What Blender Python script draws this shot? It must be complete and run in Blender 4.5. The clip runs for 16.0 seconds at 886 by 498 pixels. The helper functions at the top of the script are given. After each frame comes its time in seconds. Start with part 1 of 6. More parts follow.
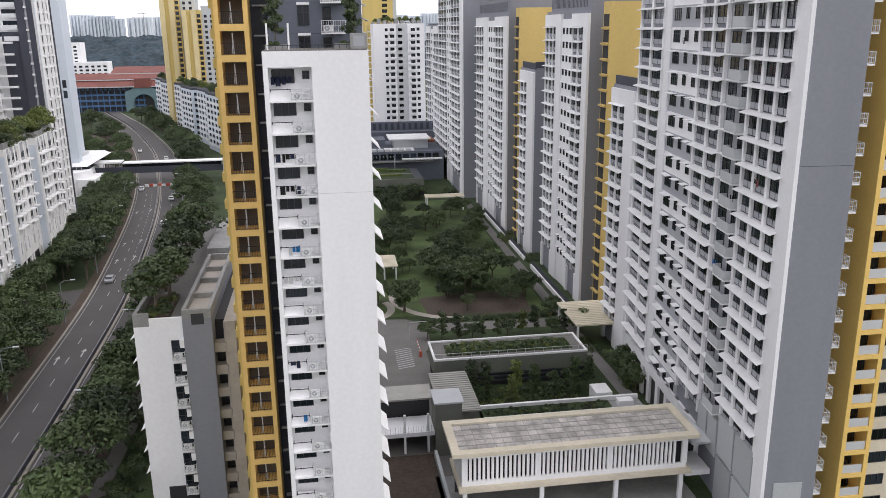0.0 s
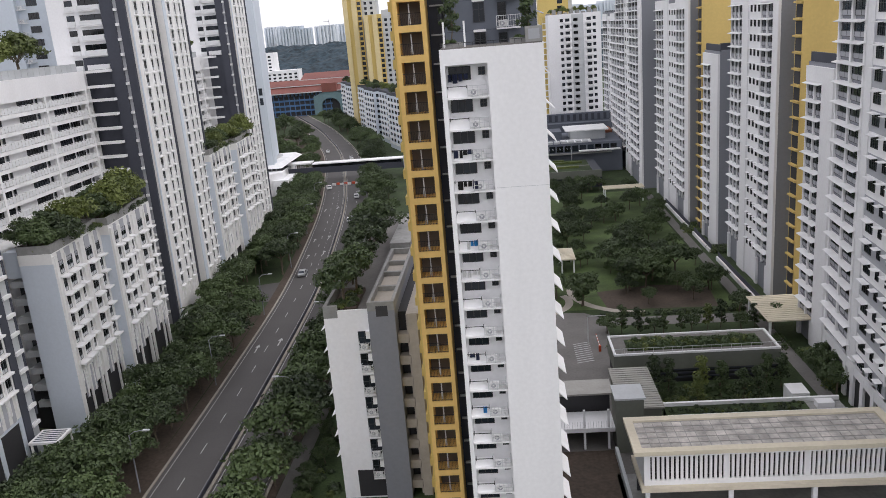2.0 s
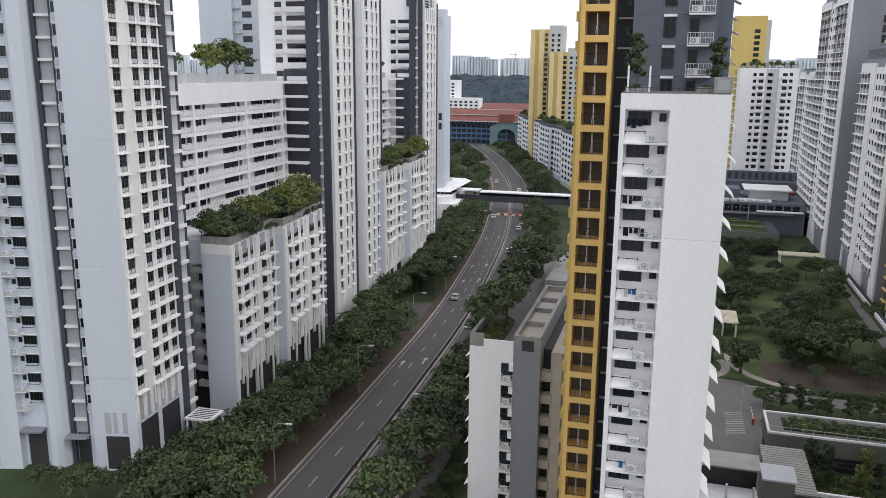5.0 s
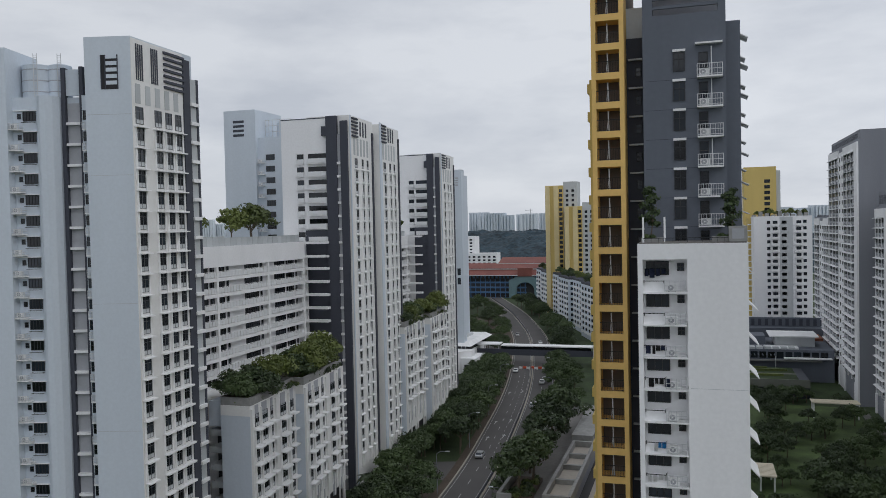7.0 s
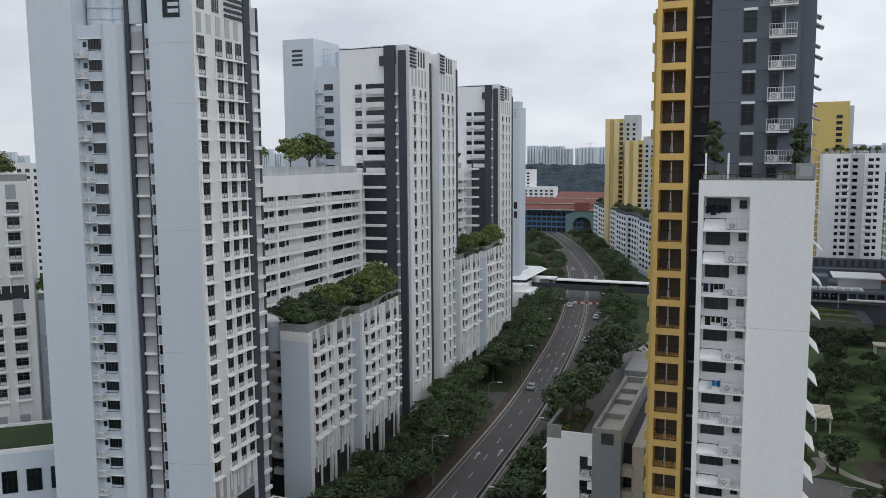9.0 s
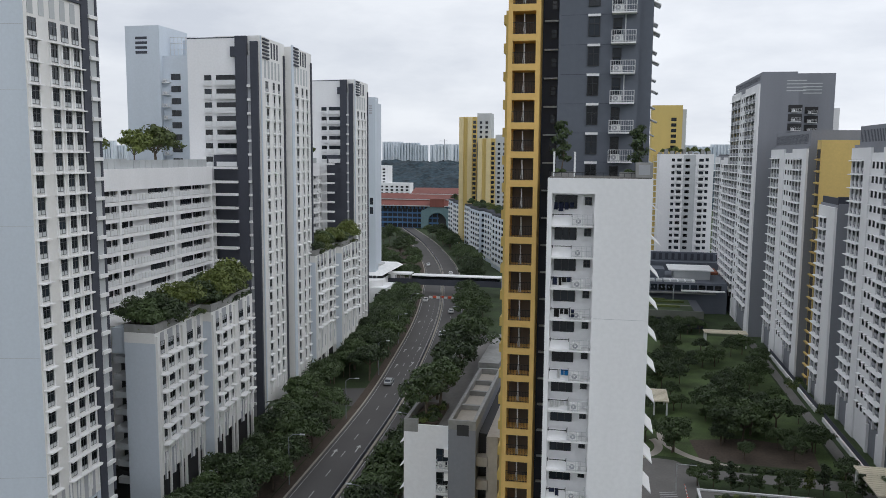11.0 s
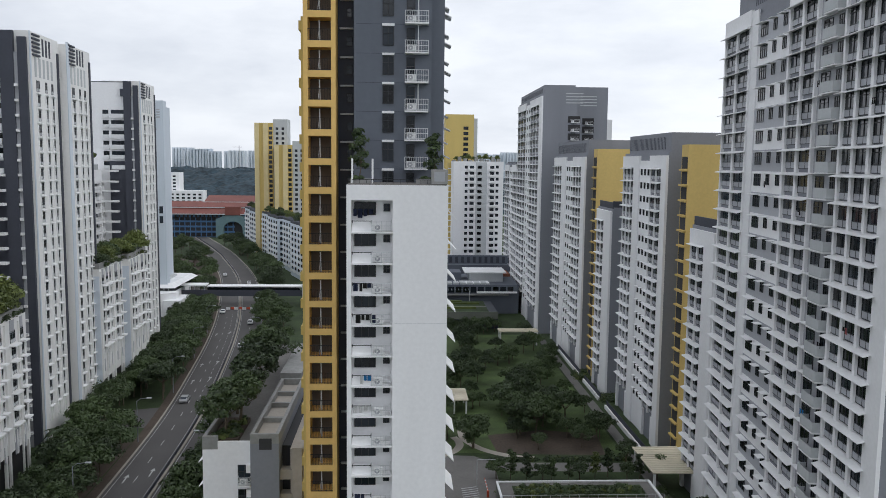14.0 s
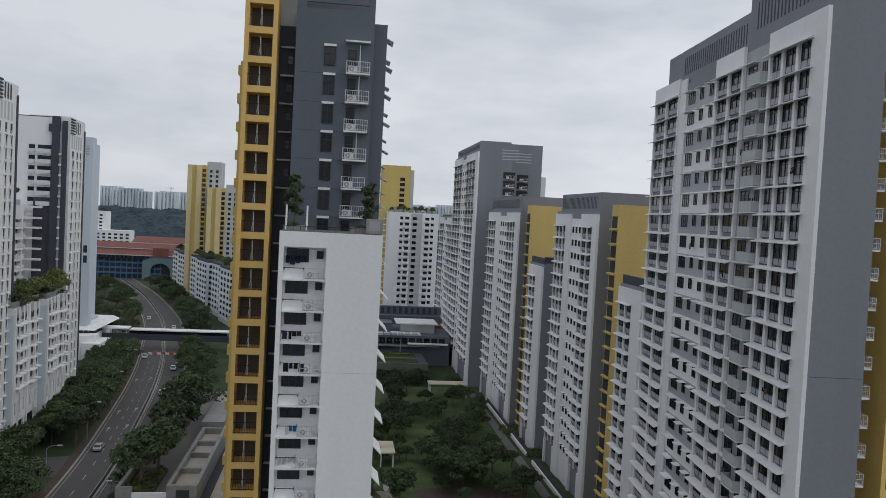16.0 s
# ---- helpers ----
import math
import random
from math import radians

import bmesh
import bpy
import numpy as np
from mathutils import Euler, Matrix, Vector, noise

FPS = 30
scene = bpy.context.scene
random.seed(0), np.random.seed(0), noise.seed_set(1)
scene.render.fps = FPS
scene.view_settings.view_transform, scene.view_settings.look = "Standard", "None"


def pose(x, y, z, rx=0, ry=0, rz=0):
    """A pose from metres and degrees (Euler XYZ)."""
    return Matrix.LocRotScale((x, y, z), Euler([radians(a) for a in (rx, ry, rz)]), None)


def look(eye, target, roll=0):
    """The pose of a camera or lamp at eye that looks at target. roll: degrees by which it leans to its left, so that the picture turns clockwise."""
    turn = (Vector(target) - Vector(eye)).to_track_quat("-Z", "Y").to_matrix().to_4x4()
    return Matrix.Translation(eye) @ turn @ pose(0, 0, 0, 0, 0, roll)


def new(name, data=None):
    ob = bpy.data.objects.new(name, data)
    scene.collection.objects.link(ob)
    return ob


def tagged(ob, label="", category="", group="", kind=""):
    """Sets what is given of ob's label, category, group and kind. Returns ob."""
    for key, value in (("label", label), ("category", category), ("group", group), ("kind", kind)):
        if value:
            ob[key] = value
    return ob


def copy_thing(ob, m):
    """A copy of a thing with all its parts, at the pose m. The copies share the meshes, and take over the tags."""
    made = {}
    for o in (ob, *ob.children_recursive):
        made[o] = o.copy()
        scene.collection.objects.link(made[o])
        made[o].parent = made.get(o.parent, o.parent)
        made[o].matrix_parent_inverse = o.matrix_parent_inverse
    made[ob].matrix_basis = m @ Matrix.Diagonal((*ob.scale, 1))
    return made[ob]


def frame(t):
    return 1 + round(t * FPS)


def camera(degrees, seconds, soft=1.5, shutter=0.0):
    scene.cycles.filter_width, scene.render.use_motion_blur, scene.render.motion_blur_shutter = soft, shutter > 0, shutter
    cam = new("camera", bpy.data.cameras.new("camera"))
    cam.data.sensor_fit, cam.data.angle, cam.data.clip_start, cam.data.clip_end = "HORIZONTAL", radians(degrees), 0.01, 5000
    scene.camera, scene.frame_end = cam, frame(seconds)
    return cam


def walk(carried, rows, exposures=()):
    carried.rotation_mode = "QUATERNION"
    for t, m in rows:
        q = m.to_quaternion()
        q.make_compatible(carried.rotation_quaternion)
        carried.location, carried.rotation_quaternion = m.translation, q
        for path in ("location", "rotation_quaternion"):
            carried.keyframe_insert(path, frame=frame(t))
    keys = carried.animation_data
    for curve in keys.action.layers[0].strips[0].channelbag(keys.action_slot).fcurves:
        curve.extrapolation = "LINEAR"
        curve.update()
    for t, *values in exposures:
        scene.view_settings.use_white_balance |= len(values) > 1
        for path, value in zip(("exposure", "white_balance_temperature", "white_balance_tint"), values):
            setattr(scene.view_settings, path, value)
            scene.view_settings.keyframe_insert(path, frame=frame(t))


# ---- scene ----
EXPOSURES = [(0.0, 0.6, 6600, 15), (1.0, 0.54, 6600, 15), (2.0, 0.43, 6580, 15), (3.5, 0.2, 6450, 12), (5.8, 0.46, 6520, 13), (6.0, 0.43, 6520, 13), (6.5, -0.06, 6420, 12), (7.0, -0.38, 6270, 9), (8.0, -0.13, 6270, 9), (10.3, -0.13, 6230, 8), (11.0, -0.06, 6290, 9), (12.5, 0.0, 6300, 10), (13.0, -0.1, 6270, 9), (13.5, -0.08, 6270, 9), (14.0, 0.03, 6270, 9), (14.5, 0.03, 6270, 9), (15.0, -0.1, 6270, 9), (15.5, -0.28, 6280, 9), (16.0, -0.42, 6290, 9)]
cam = camera(57.5, 16.0, soft=0.75)
PATH = [
    (0.0, pose(0, 0, 56.5, 74.49, 0.63, -8.39)),
    (0.5, pose(0, 0, 56.5, 74.31, 1.52, -4.58)),
    (1.0, pose(0, 0, 56.5, 74.03, 2.52, -1.43)),
    (1.5, pose(0, 0, 56.5, 74.16, 3.69, 1.41)),
    (2.0, pose(0, 0, 56.5, 74.56, 4.55, 3.53)),
    (2.5, pose(0, 0, 56.5, 75.94, 0.76, 5.62)),
    (3.0, pose(0, 0, 56.5, 76.44, 1.49, 10.92)),
    (3.5, pose(0, 0, 56.5, 77.89, 1.95, 12.20)),
    (3.7, pose(0, 0, 56.5, 78.18, 1.92, 12.58)),
    (5.8, pose(0, 0, 56.5, 76.99, -0.99, 17.65)),
    (6.0, pose(0, 0, 56.5, 77.60, -0.53, 17.87)),
    (6.5, pose(0, 0, 56.5, 85.99, 1.25, 17.62)),
    (7.0, pose(0, 0, 56.5, 88.31, 1.24, 17.45)),
    (7.5, pose(0, 0, 56.5, 87.76, 1.42, 18.61)),
    (8.0, pose(0, 0, 56.5, 84.42, 0.70, 21.09)),
    (8.2, pose(0, 0, 56.5, 83.84, 0.36, 21.61)),
    (10.3, pose(0, 0, 56.5, 83.36, 0.65, 19.64)),
    (10.5, pose(0, 0, 56.5, 83.37, 0.12, 16.36)),
    (11.0, pose(0, 0, 56.5, 83.30, -0.41, 11.34)),
    (11.5, pose(0, -0.35, 56.6, 82.41, 0.83, 6.93)),
    (12.0, pose(0, -0.5, 56.55, 81.86, 1.25, 6.27)),
    (12.5, pose(0, -0.5, 56.5, 81.24, 0.51, 2.77)),
    (13.0, pose(0, -0.42, 56.6, 83.61, -0.16, -0.71)),
    (13.5, pose(0, 0, 56.5, 83.90, -0.33, -1.27)),
    (14.0, pose(0, 0, 56.5, 83.91, -0.61, -2.84)),
    (14.5, pose(0, 0, 56.5, 83.92, -0.86, -4.70)),
    (15.0, pose(0, 0, 56.5, 84.83, -1.90, -6.21)),
    (15.5, pose(0, 0, 56.5, 86.89, -2.59, -6.77)),
    (16.0, pose(0, 0, 56.5, 87.66, -2.95, -7.41)),
]
walk(cam, PATH, EXPOSURES)

# ---------------------------------------------------------------- world and light
world = bpy.data.worlds.new("overcast_sky")
scene.world = world
world.use_nodes = True
wn, wl = world.node_tree.nodes, world.node_tree.links
wn.clear()


def wnode(kind, **sets):
    n = wn.new(kind)
    for k, v in sets.items():
        n.inputs[k].default_value = v
    return n


w_out, w_bg = wnode("ShaderNodeOutputWorld"), wnode("ShaderNodeBackground", Strength=1.0)
w_sky = wn.new("ShaderNodeTexSky")
w_sky.sky_type, w_sky.sun_disc = "NISHITA", False
w_sky.sun_elevation, w_sky.sun_rotation = radians(40), radians(118)
w_dim = wn.new("ShaderNodeVectorMath")
w_dim.operation = "SCALE"
w_dim.inputs["Scale"].default_value = 0.07
w_co = wn.new("ShaderNodeTexCoord")
w_sep = wn.new("ShaderNodeSeparateXYZ")
w_map = wn.new("ShaderNodeMapping")
w_map.inputs["Scale"].default_value = (1.6, 1.6, 5.0)
w_noise = wnode("ShaderNodeTexNoise", Scale=2.2, Detail=7.0, Roughness=0.55)
w_cloud = wn.new("ShaderNodeValToRGB")
w_cloud.color_ramp.elements[0].position, w_cloud.color_ramp.elements[0].color = 0.32, (0.56, 0.58, 0.63, 1)
w_cloud.color_ramp.elements[1].position, w_cloud.color_ramp.elements[1].color = 0.60, (0.745, 0.755, 0.785, 1)
w_rise = wn.new("ShaderNodeMapRange")
for k, v in ((1, 0.12), (2, 0.9), (3, 1.32), (4, 1.3)):
    w_rise.inputs[k].default_value = v
w_glow = wn.new("ShaderNodeVectorMath")
w_glow.operation = "SCALE"
w_side = wn.new("ShaderNodeMath")
w_side.operation = "MULTIPLY_ADD"
w_side.inputs[1].default_value, w_side.inputs[2].default_value = 0.13, 1.0
w_both = wn.new("ShaderNodeMath")
w_both.operation = "MULTIPLY"
w_mix = wn.new("ShaderNodeMix")
w_mix.data_type = "RGBA"
w_mix.inputs["Factor"].default_value = 0.93
wl.new(w_co.outputs["Generated"], w_map.inputs["Vector"])
wl.new(w_map.outputs["Vector"], w_noise.inputs["Vector"])
wl.new(w_noise.outputs["Fac"], w_cloud.inputs["Fac"])
wl.new(w_co.outputs["Generated"], w_sep.inputs["Vector"])
wl.new(w_sep.outputs["Z"], w_rise.inputs[0])
wl.new(w_cloud.outputs["Color"], w_glow.inputs[0])
wl.new(w_sep.outputs["X"], w_side.inputs[0])
wl.new(w_rise.outputs[0], w_both.inputs[0])
wl.new(w_side.outputs[0], w_both.inputs[1])
wl.new(w_both.outputs[0], w_glow.inputs["Scale"])
wl.new(w_sky.outputs["Color"], w_dim.inputs[0])
wl.new(w_dim.outputs["Vector"], w_mix.inputs["A"])
wl.new(w_glow.outputs["Vector"], w_mix.inputs["B"])
wl.new(w_mix.outputs["Result"], w_bg.inputs["Color"])
wl.new(w_bg.outputs["Background"], w_out.inputs["Surface"])

sun = new("sun", bpy.data.lights.new("sun", "SUN"))
sun.data.energy, sun.data.angle, sun.data.color = 0.5, radians(25), (1.0, 0.97, 0.93)
sun.matrix_world = look((64, -34, 60), (0, 0, 0))

# ---------------------------------------------------------------- materials
def material(name, color, rough=0.8, grain=0.0, size=0.5, stain=0.0, stain_size=6.0, bump=0.0, metal=0.0, each=0.0, streak=False):
    """A painted or raw surface: base colour, fine grain, broad stains, bump, and a spread from piece to piece."""
    m = bpy.data.materials.new(name)
    m.use_nodes = True
    nodes, links = m.node_tree.nodes, m.node_tree.links
    bsdf = nodes["Principled BSDF"]
    bsdf.inputs["Roughness"].default_value, bsdf.inputs["Metallic"].default_value = rough, metal
    value = nodes.new("ShaderNodeValue")
    value.outputs[0].default_value = 1.0
    last = value.outputs[0]
    geo = nodes.new("ShaderNodeNewGeometry")

    def mul(a, low, high, source):
        r = nodes.new("ShaderNodeMapRange")
        for k, v in ((1, 0.3), (2, 0.7), (3, low), (4, high)):
            r.inputs[k].default_value = v
        links.new(source, r.inputs[0])
        n = nodes.new("ShaderNodeMath")
        n.operation = "MULTIPLY"
        links.new(a, n.inputs[0])
        links.new(r.outputs[0], n.inputs[1])
        return n.outputs[0]

    def noise_of(scale, stretch=None):
        n = nodes.new("ShaderNodeTexNoise")
        n.inputs["Scale"].default_value, n.inputs["Detail"].default_value = scale, 5.0
        if stretch:
            mp = nodes.new("ShaderNodeMapping")
            mp.inputs["Scale"].default_value = stretch
            links.new(geo.outputs["Position"], mp.inputs["Vector"])
            links.new(mp.outputs["Vector"], n.inputs["Vector"])
        else:
            links.new(geo.outputs["Position"], n.inputs["Vector"])
        return n.outputs["Fac"]

    if grain:
        g = noise_of(1 / size)
        last = mul(last, 1 - grain, 1 + grain, g)
        if bump:
            b = nodes.new("ShaderNodeBump")
            b.inputs["Strength"].default_value, b.inputs["Distance"].default_value = bump, 0.05
            links.new(g, b.inputs["Height"])
            links.new(b.outputs["Normal"], bsdf.inputs["Normal"])
    if stain:
        last = mul(last, 1 - stain, 1 + stain * 0.4, noise_of(1 / stain_size, (1, 1, 0.12) if streak else None))
    if each:
        info = nodes.new("ShaderNodeObjectInfo")
        r = nodes.new("ShaderNodeMapRange")
        r.inputs[3].default_value, r.inputs[4].default_value = 1 - each, 1 + each
        links.new(info.outputs["Random"], r.inputs[0])
        n = nodes.new("ShaderNodeMath")
        n.operation = "MULTIPLY"
        links.new(last, n.inputs[0])
        links.new(r.outputs[0], n.inputs[1])
        last = n.outputs[0]
    sc = nodes.new("ShaderNodeVectorMath")
    sc.operation = "SCALE"
    sc.inputs[0].default_value = color[:3]
    links.new(last, sc.inputs["Scale"])
    links.new(sc.outputs["Vector"], bsdf.inputs["Base Color"])
    return m


def leaf_material(name, dark, light):
    m = bpy.data.materials.new(name)
    m.use_nodes = True
    nodes, links = m.node_tree.nodes, m.node_tree.links
    bsdf = nodes["Principled BSDF"]
    bsdf.inputs["Roughness"].default_value = 0.6
    geo, info = nodes.new("ShaderNodeNewGeometry"), nodes.new("ShaderNodeObjectInfo")
    mix = nodes.new("ShaderNodeMix")
    mix.data_type = "RGBA"
    mix.inputs["A"].default_value, mix.inputs["B"].default_value = (*dark, 1), (*light, 1)
    add = nodes.new("ShaderNodeMath")
    add.operation = "MULTIPLY_ADD"
    add.inputs[1].default_value = 0.30
    half = nodes.new("ShaderNodeMath")
    half.operation = "MULTIPLY_ADD"
    half.inputs[1].default_value = 0.55
    half.inputs[2].default_value = -0.28
    clump = nodes.new("ShaderNodeTexNoise")
    clump.inputs["Scale"].default_value = 0.9
    clump.inputs["Detail"].default_value = 2.0
    place = nodes.new("ShaderNodeTexCoord")
    links.new(place.outputs["Object"], clump.inputs["Vector"])
    spread = nodes.new("ShaderNodeMath")
    spread.operation = "MULTIPLY_ADD"
    spread.inputs[1].default_value = 0.9
    links.new(clump.outputs["Fac"], spread.inputs[0])
    links.new(half.outputs[0], spread.inputs[2])
    links.new(info.outputs["Random"], half.inputs[0])
    links.new(geo.outputs["Random Per Island"], add.inputs[0])
    links.new(spread.outputs[0], add.inputs[2])
    links.new(add.outputs[0], mix.inputs["Factor"])
    links.new(mix.outputs["Result"], bsdf.inputs["Base Color"])
    return m


WHITE = material("white_wall_paint", (0.85, 0.85, 0.86), 0.75, 0.03, 0.4, 0.07, 7.0, streak=True)
# Even blue-grey white for gables, tanks and far walls.
WHITE_L = material("cool_white_wall", (0.60, 0.655, 0.72), 0.75, 0.03, 0.4, 0.07, 8.0, streak=True)
TRIM = material("white_painted_concrete_edge", (0.86, 0.86, 0.86), 0.7, 0.03, 0.3, 0.10, 3.0)
PALE = material("pale_grey_wall_paint", (0.52, 0.54, 0.55), 0.8, 0.04, 0.4, 0.08, 5.0, streak=True)
GREY = material("mid_grey_wall_paint", (0.24, 0.25, 0.28), 0.8, 0.04, 0.4, 0.10, 6.0, streak=True)
SLATE = material("slate_blue_grey_wall_paint", (0.125, 0.14, 0.17), 0.8, 0.04, 0.5, 0.10, 6.0, streak=True)
CHAR = material("charcoal_wall_paint", (0.056, 0.061, 0.080), 0.8, 0.05, 0.5, 0.08, 6.0)
YELLOW = material("mustard_yellow_wall_paint", (0.66, 0.48, 0.165), 0.75, 0.04, 0.4, 0.08, 5.0, streak=True)
YELLOW_O = material("amber_yellow_wall_paint", (0.76, 0.50, 0.165), 0.75, 0.04, 0.4, 0.08, 5.0, streak=True)
YELLOW_P = material("pale_yellow_wall_paint", (0.62, 0.47, 0.16), 0.75, 0.04, 0.4, 0.08, 5.0, streak=True)
CREAM = material("cream_wall_paint", (0.66, 0.60, 0.47), 0.8, 0.05, 0.4, 0.10, 4.0)
BEIGE = material("beige_concrete", (0.42, 0.38, 0.33), 0.85, 0.06, 0.4, 0.12, 4.0)
CONC = material("bare_concrete", (0.30, 0.30, 0.29), 0.9, 0.10, 0.5, 0.20, 3.0, bump=0.2)
FRAME = material("dark_aluminium_frame", (0.03, 0.032, 0.036), 0.5, metal=0.3)
GLASS = material("dark_window_glass", (0.014, 0.019, 0.026), 0.1, each=0.8)
GLASS.node_tree.nodes["Principled BSDF"].inputs["Specular IOR Level"].default_value = 0.55
PANEL = material("grey_window_panel", (0.40, 0.41, 0.44), 0.6, 0.04, 0.3, each=0.12)
LPANEL = material("light_grey_panel", (0.45, 0.47, 0.48), 0.6, 0.04, 0.3, each=0.1)
# Near-black base colour paints the shade inside voids, openings and recesses.
VOID = material("painted_recess_shade", (0.035, 0.035, 0.038), 0.8, 0.05, 0.5, each=0.35)
# Brown loggia wall, its base colour darkened to paint the interior shade.
LOGGIA = material("brown_loggia_wall_shade", (0.125, 0.105, 0.09), 0.85, 0.06, 0.5)
RAIL = material("pale_balcony_metalwork", (0.62, 0.63, 0.64), 0.45, metal=0.2)
GRASS = material("mown_grass", (0.036, 0.060, 0.018), 0.95, 0.35, 0.35, 0.45, 7.0, bump=0.6)
SOIL = material("bare_soil", (0.080, 0.060, 0.045), 0.95, 0.25, 0.5, 0.25, 5.0)
ASPHALT = material("worn_asphalt", (0.092, 0.087, 0.085), 0.9, 0.10, 0.25, 0.12, 9.0)
LAWN = material("bright_mown_lawn", (0.075, 0.115, 0.034), 0.95, 0.3, 0.3, 0.5, 5.0, bump=0.5)
PAVE = material("concrete_paving", (0.17, 0.162, 0.152), 0.9, 0.10, 0.4, 0.15, 4.0)
KERB = material("kerb_stone", (0.36, 0.33, 0.28), 0.9, 0.10, 0.5, 0.12, 4.0)
PAINT = material("road_marking_paint", (0.46, 0.46, 0.45), 0.8, 0.10, 0.3, 0.2, 1.5)
BARK = material("tree_bark", (0.12, 0.095, 0.07), 0.95, 0.2, 0.2)
LEAF = leaf_material("street_tree_leaves", (0.004, 0.011, 0.004), (0.074, 0.114, 0.036))
LEAF_Y = leaf_material("terrace_shrub_leaves", (0.022, 0.040, 0.008), (0.150, 0.185, 0.040))


# ---------------------------------------------------------------- mesh helpers
def box(bm, x0, x1, y0, y1, z0, z1, mi=0):
    vs = [bm.verts.new(p) for p in ((x0, y0, z0), (x1, y0, z0), (x1, y1, z0), (x0, y1, z0), (x0, y0, z1), (x1, y0, z1), (x1, y1, z1), (x0, y1, z1))]
    for f in ((0, 3, 2, 1), (4, 5, 6, 7), (0, 1, 5, 4), (1, 2, 6, 5), (2, 3, 7, 6), (3, 0, 4, 7)):
        bm.faces.new([vs[i] for i in f]).material_index = mi
    return vs


def prism(bm, poly, z0, z1, mi=0):
    """An upright solid on a plan that runs counter-clockwise."""
    lo, hi = [bm.verts.new((*p, z0)) for p in poly], [bm.verts.new((*p, z1)) for p in poly]
    n = len(poly)
    bm.faces.new(lo[::-1]).material_index = mi
    bm.faces.new(hi).material_index = mi
    for i in range(n):
        bm.faces.new((lo[i], lo[(i + 1) % n], hi[(i + 1) % n], hi[i])).material_index = mi


def tube(bm, a, b, r0, r1=None, n=8, mi=0):
    a, b = Vector(a), Vector(b)
    r1 = r0 if r1 is None else r1
    q = (b - a).to_track_quat("Z", "Y")
    ra, rb = [], []
    for i in range(n):
        d = q @ Vector((math.cos(i * math.tau / n), math.sin(i * math.tau / n), 0))
        ra.append(bm.verts.new(a + d * r0))
        rb.append(bm.verts.new(b + d * r1))
    for i in range(n):
        bm.faces.new((ra[i], ra[(i + 1) % n], rb[(i + 1) % n], rb[i])).material_index = mi
    bm.faces.new(ra[::-1]).material_index = mi
    bm.faces.new(rb).material_index = mi


def mesh_of(name, bm, *materials):
    me = bpy.data.meshes.new(name)
    bm.to_mesh(me)
    bm.free()
    for m in materials:
        me.materials.append(m)
    return me


def part(name, bm, mat, parent, label="", m=None):
    me = bm if isinstance(bm, bpy.types.Mesh) else mesh_of(name, bm, *(mat if isinstance(mat, (list, tuple)) else [mat]))
    ob = new(name, me)
    ob.parent = parent
    if m is not None:
        ob.matrix_local = m
    if label:
        ob["label"] = label
    return ob


def thing(name, label, category, group="", kind="", m=None):
    ob = new(name)
    if m is not None:
        ob.matrix_world = m
    return tagged(ob, label, category, group, kind)


def box_part(name, mat, parent, x0, x1, y0, y1, z0, z1, label=""):
    bm = bmesh.new()
    box(bm, x0, x1, y0, y1, z0, z1)
    return part(name, bm, mat, parent, label)


def prism_part(name, mat, parent, poly, z0, z1, label=""):
    bm = bmesh.new()
    prism(bm, poly, z0, z1)
    return part(name, bm, mat, parent, label)


def face(x, y, way):
    """The frame of a facade: along it to the right as one faces it, into the building, up. way: the degrees by which its normal turns from facing -y."""
    return Matrix.Translation((x, y, 0)) @ Matrix.Rotation(radians(way), 4, "Z")


MESHES = {}


def window_mesh(w, h, nx=2, transom=0.0, panel=0.0, panel_mat=None, sill=False, frame=None):
    """A window in one piece: frame bars, glass set back between them, and a panel under it where it has one. Origin: the bottom middle of the glass."""
    key = ("window", w, h, nx, transom, panel, panel_mat and panel_mat.name, frame and frame.name)
    if key not in MESHES:
        bm = bmesh.new()
        b = 0.07
        xs = [v for i in range(nx + 1) for v in (-w / 2 + i * (w - b) / nx, -w / 2 + i * (w - b) / nx + b)]
        levels = [0, h * transom, h - b] if transom else [0, h - b]
        if panel:
            levels = [-panel] + levels
        zs = [v for z in levels for v in (z, z + b)]
        front = [[bm.verts.new((x, -0.08, z)) for x in xs] for z in zs]
        for j in range(len(zs) - 1):
            for i in range(len(xs) - 1):
                c = (front[j][i], front[j][i + 1], front[j + 1][i + 1], front[j + 1][i])
                if i % 2 == 0 or j % 2 == 0:
                    bm.faces.new(c)
                    continue
                solid = bool(panel) and j == 1
                back = [bm.verts.new((v.co.x, -0.055 if solid else -0.02, v.co.z)) for v in c]
                bm.faces.new(back).material_index = 2 if solid else 1
                for k in range(4):
                    bm.faces.new((c[k], c[(k + 1) % 4], back[(k + 1) % 4], back[k]))
        rim = [front[0][0], front[0][-1], front[-1][-1], front[-1][0]]
        deep = [bm.verts.new((v.co.x, 0.06, v.co.z)) for v in rim]
        edges = [front[0], [r[-1] for r in front], front[-1][::-1], [r[0] for r in front][::-1]]
        for k in range(4):
            bm.faces.new([*edges[k][::-1], deep[k], deep[(k + 1) % 4]])
        MESHES[key] = mesh_of("window", bm, frame or FRAME, GLASS, panel_mat or PANEL)
    return MESHES[key]


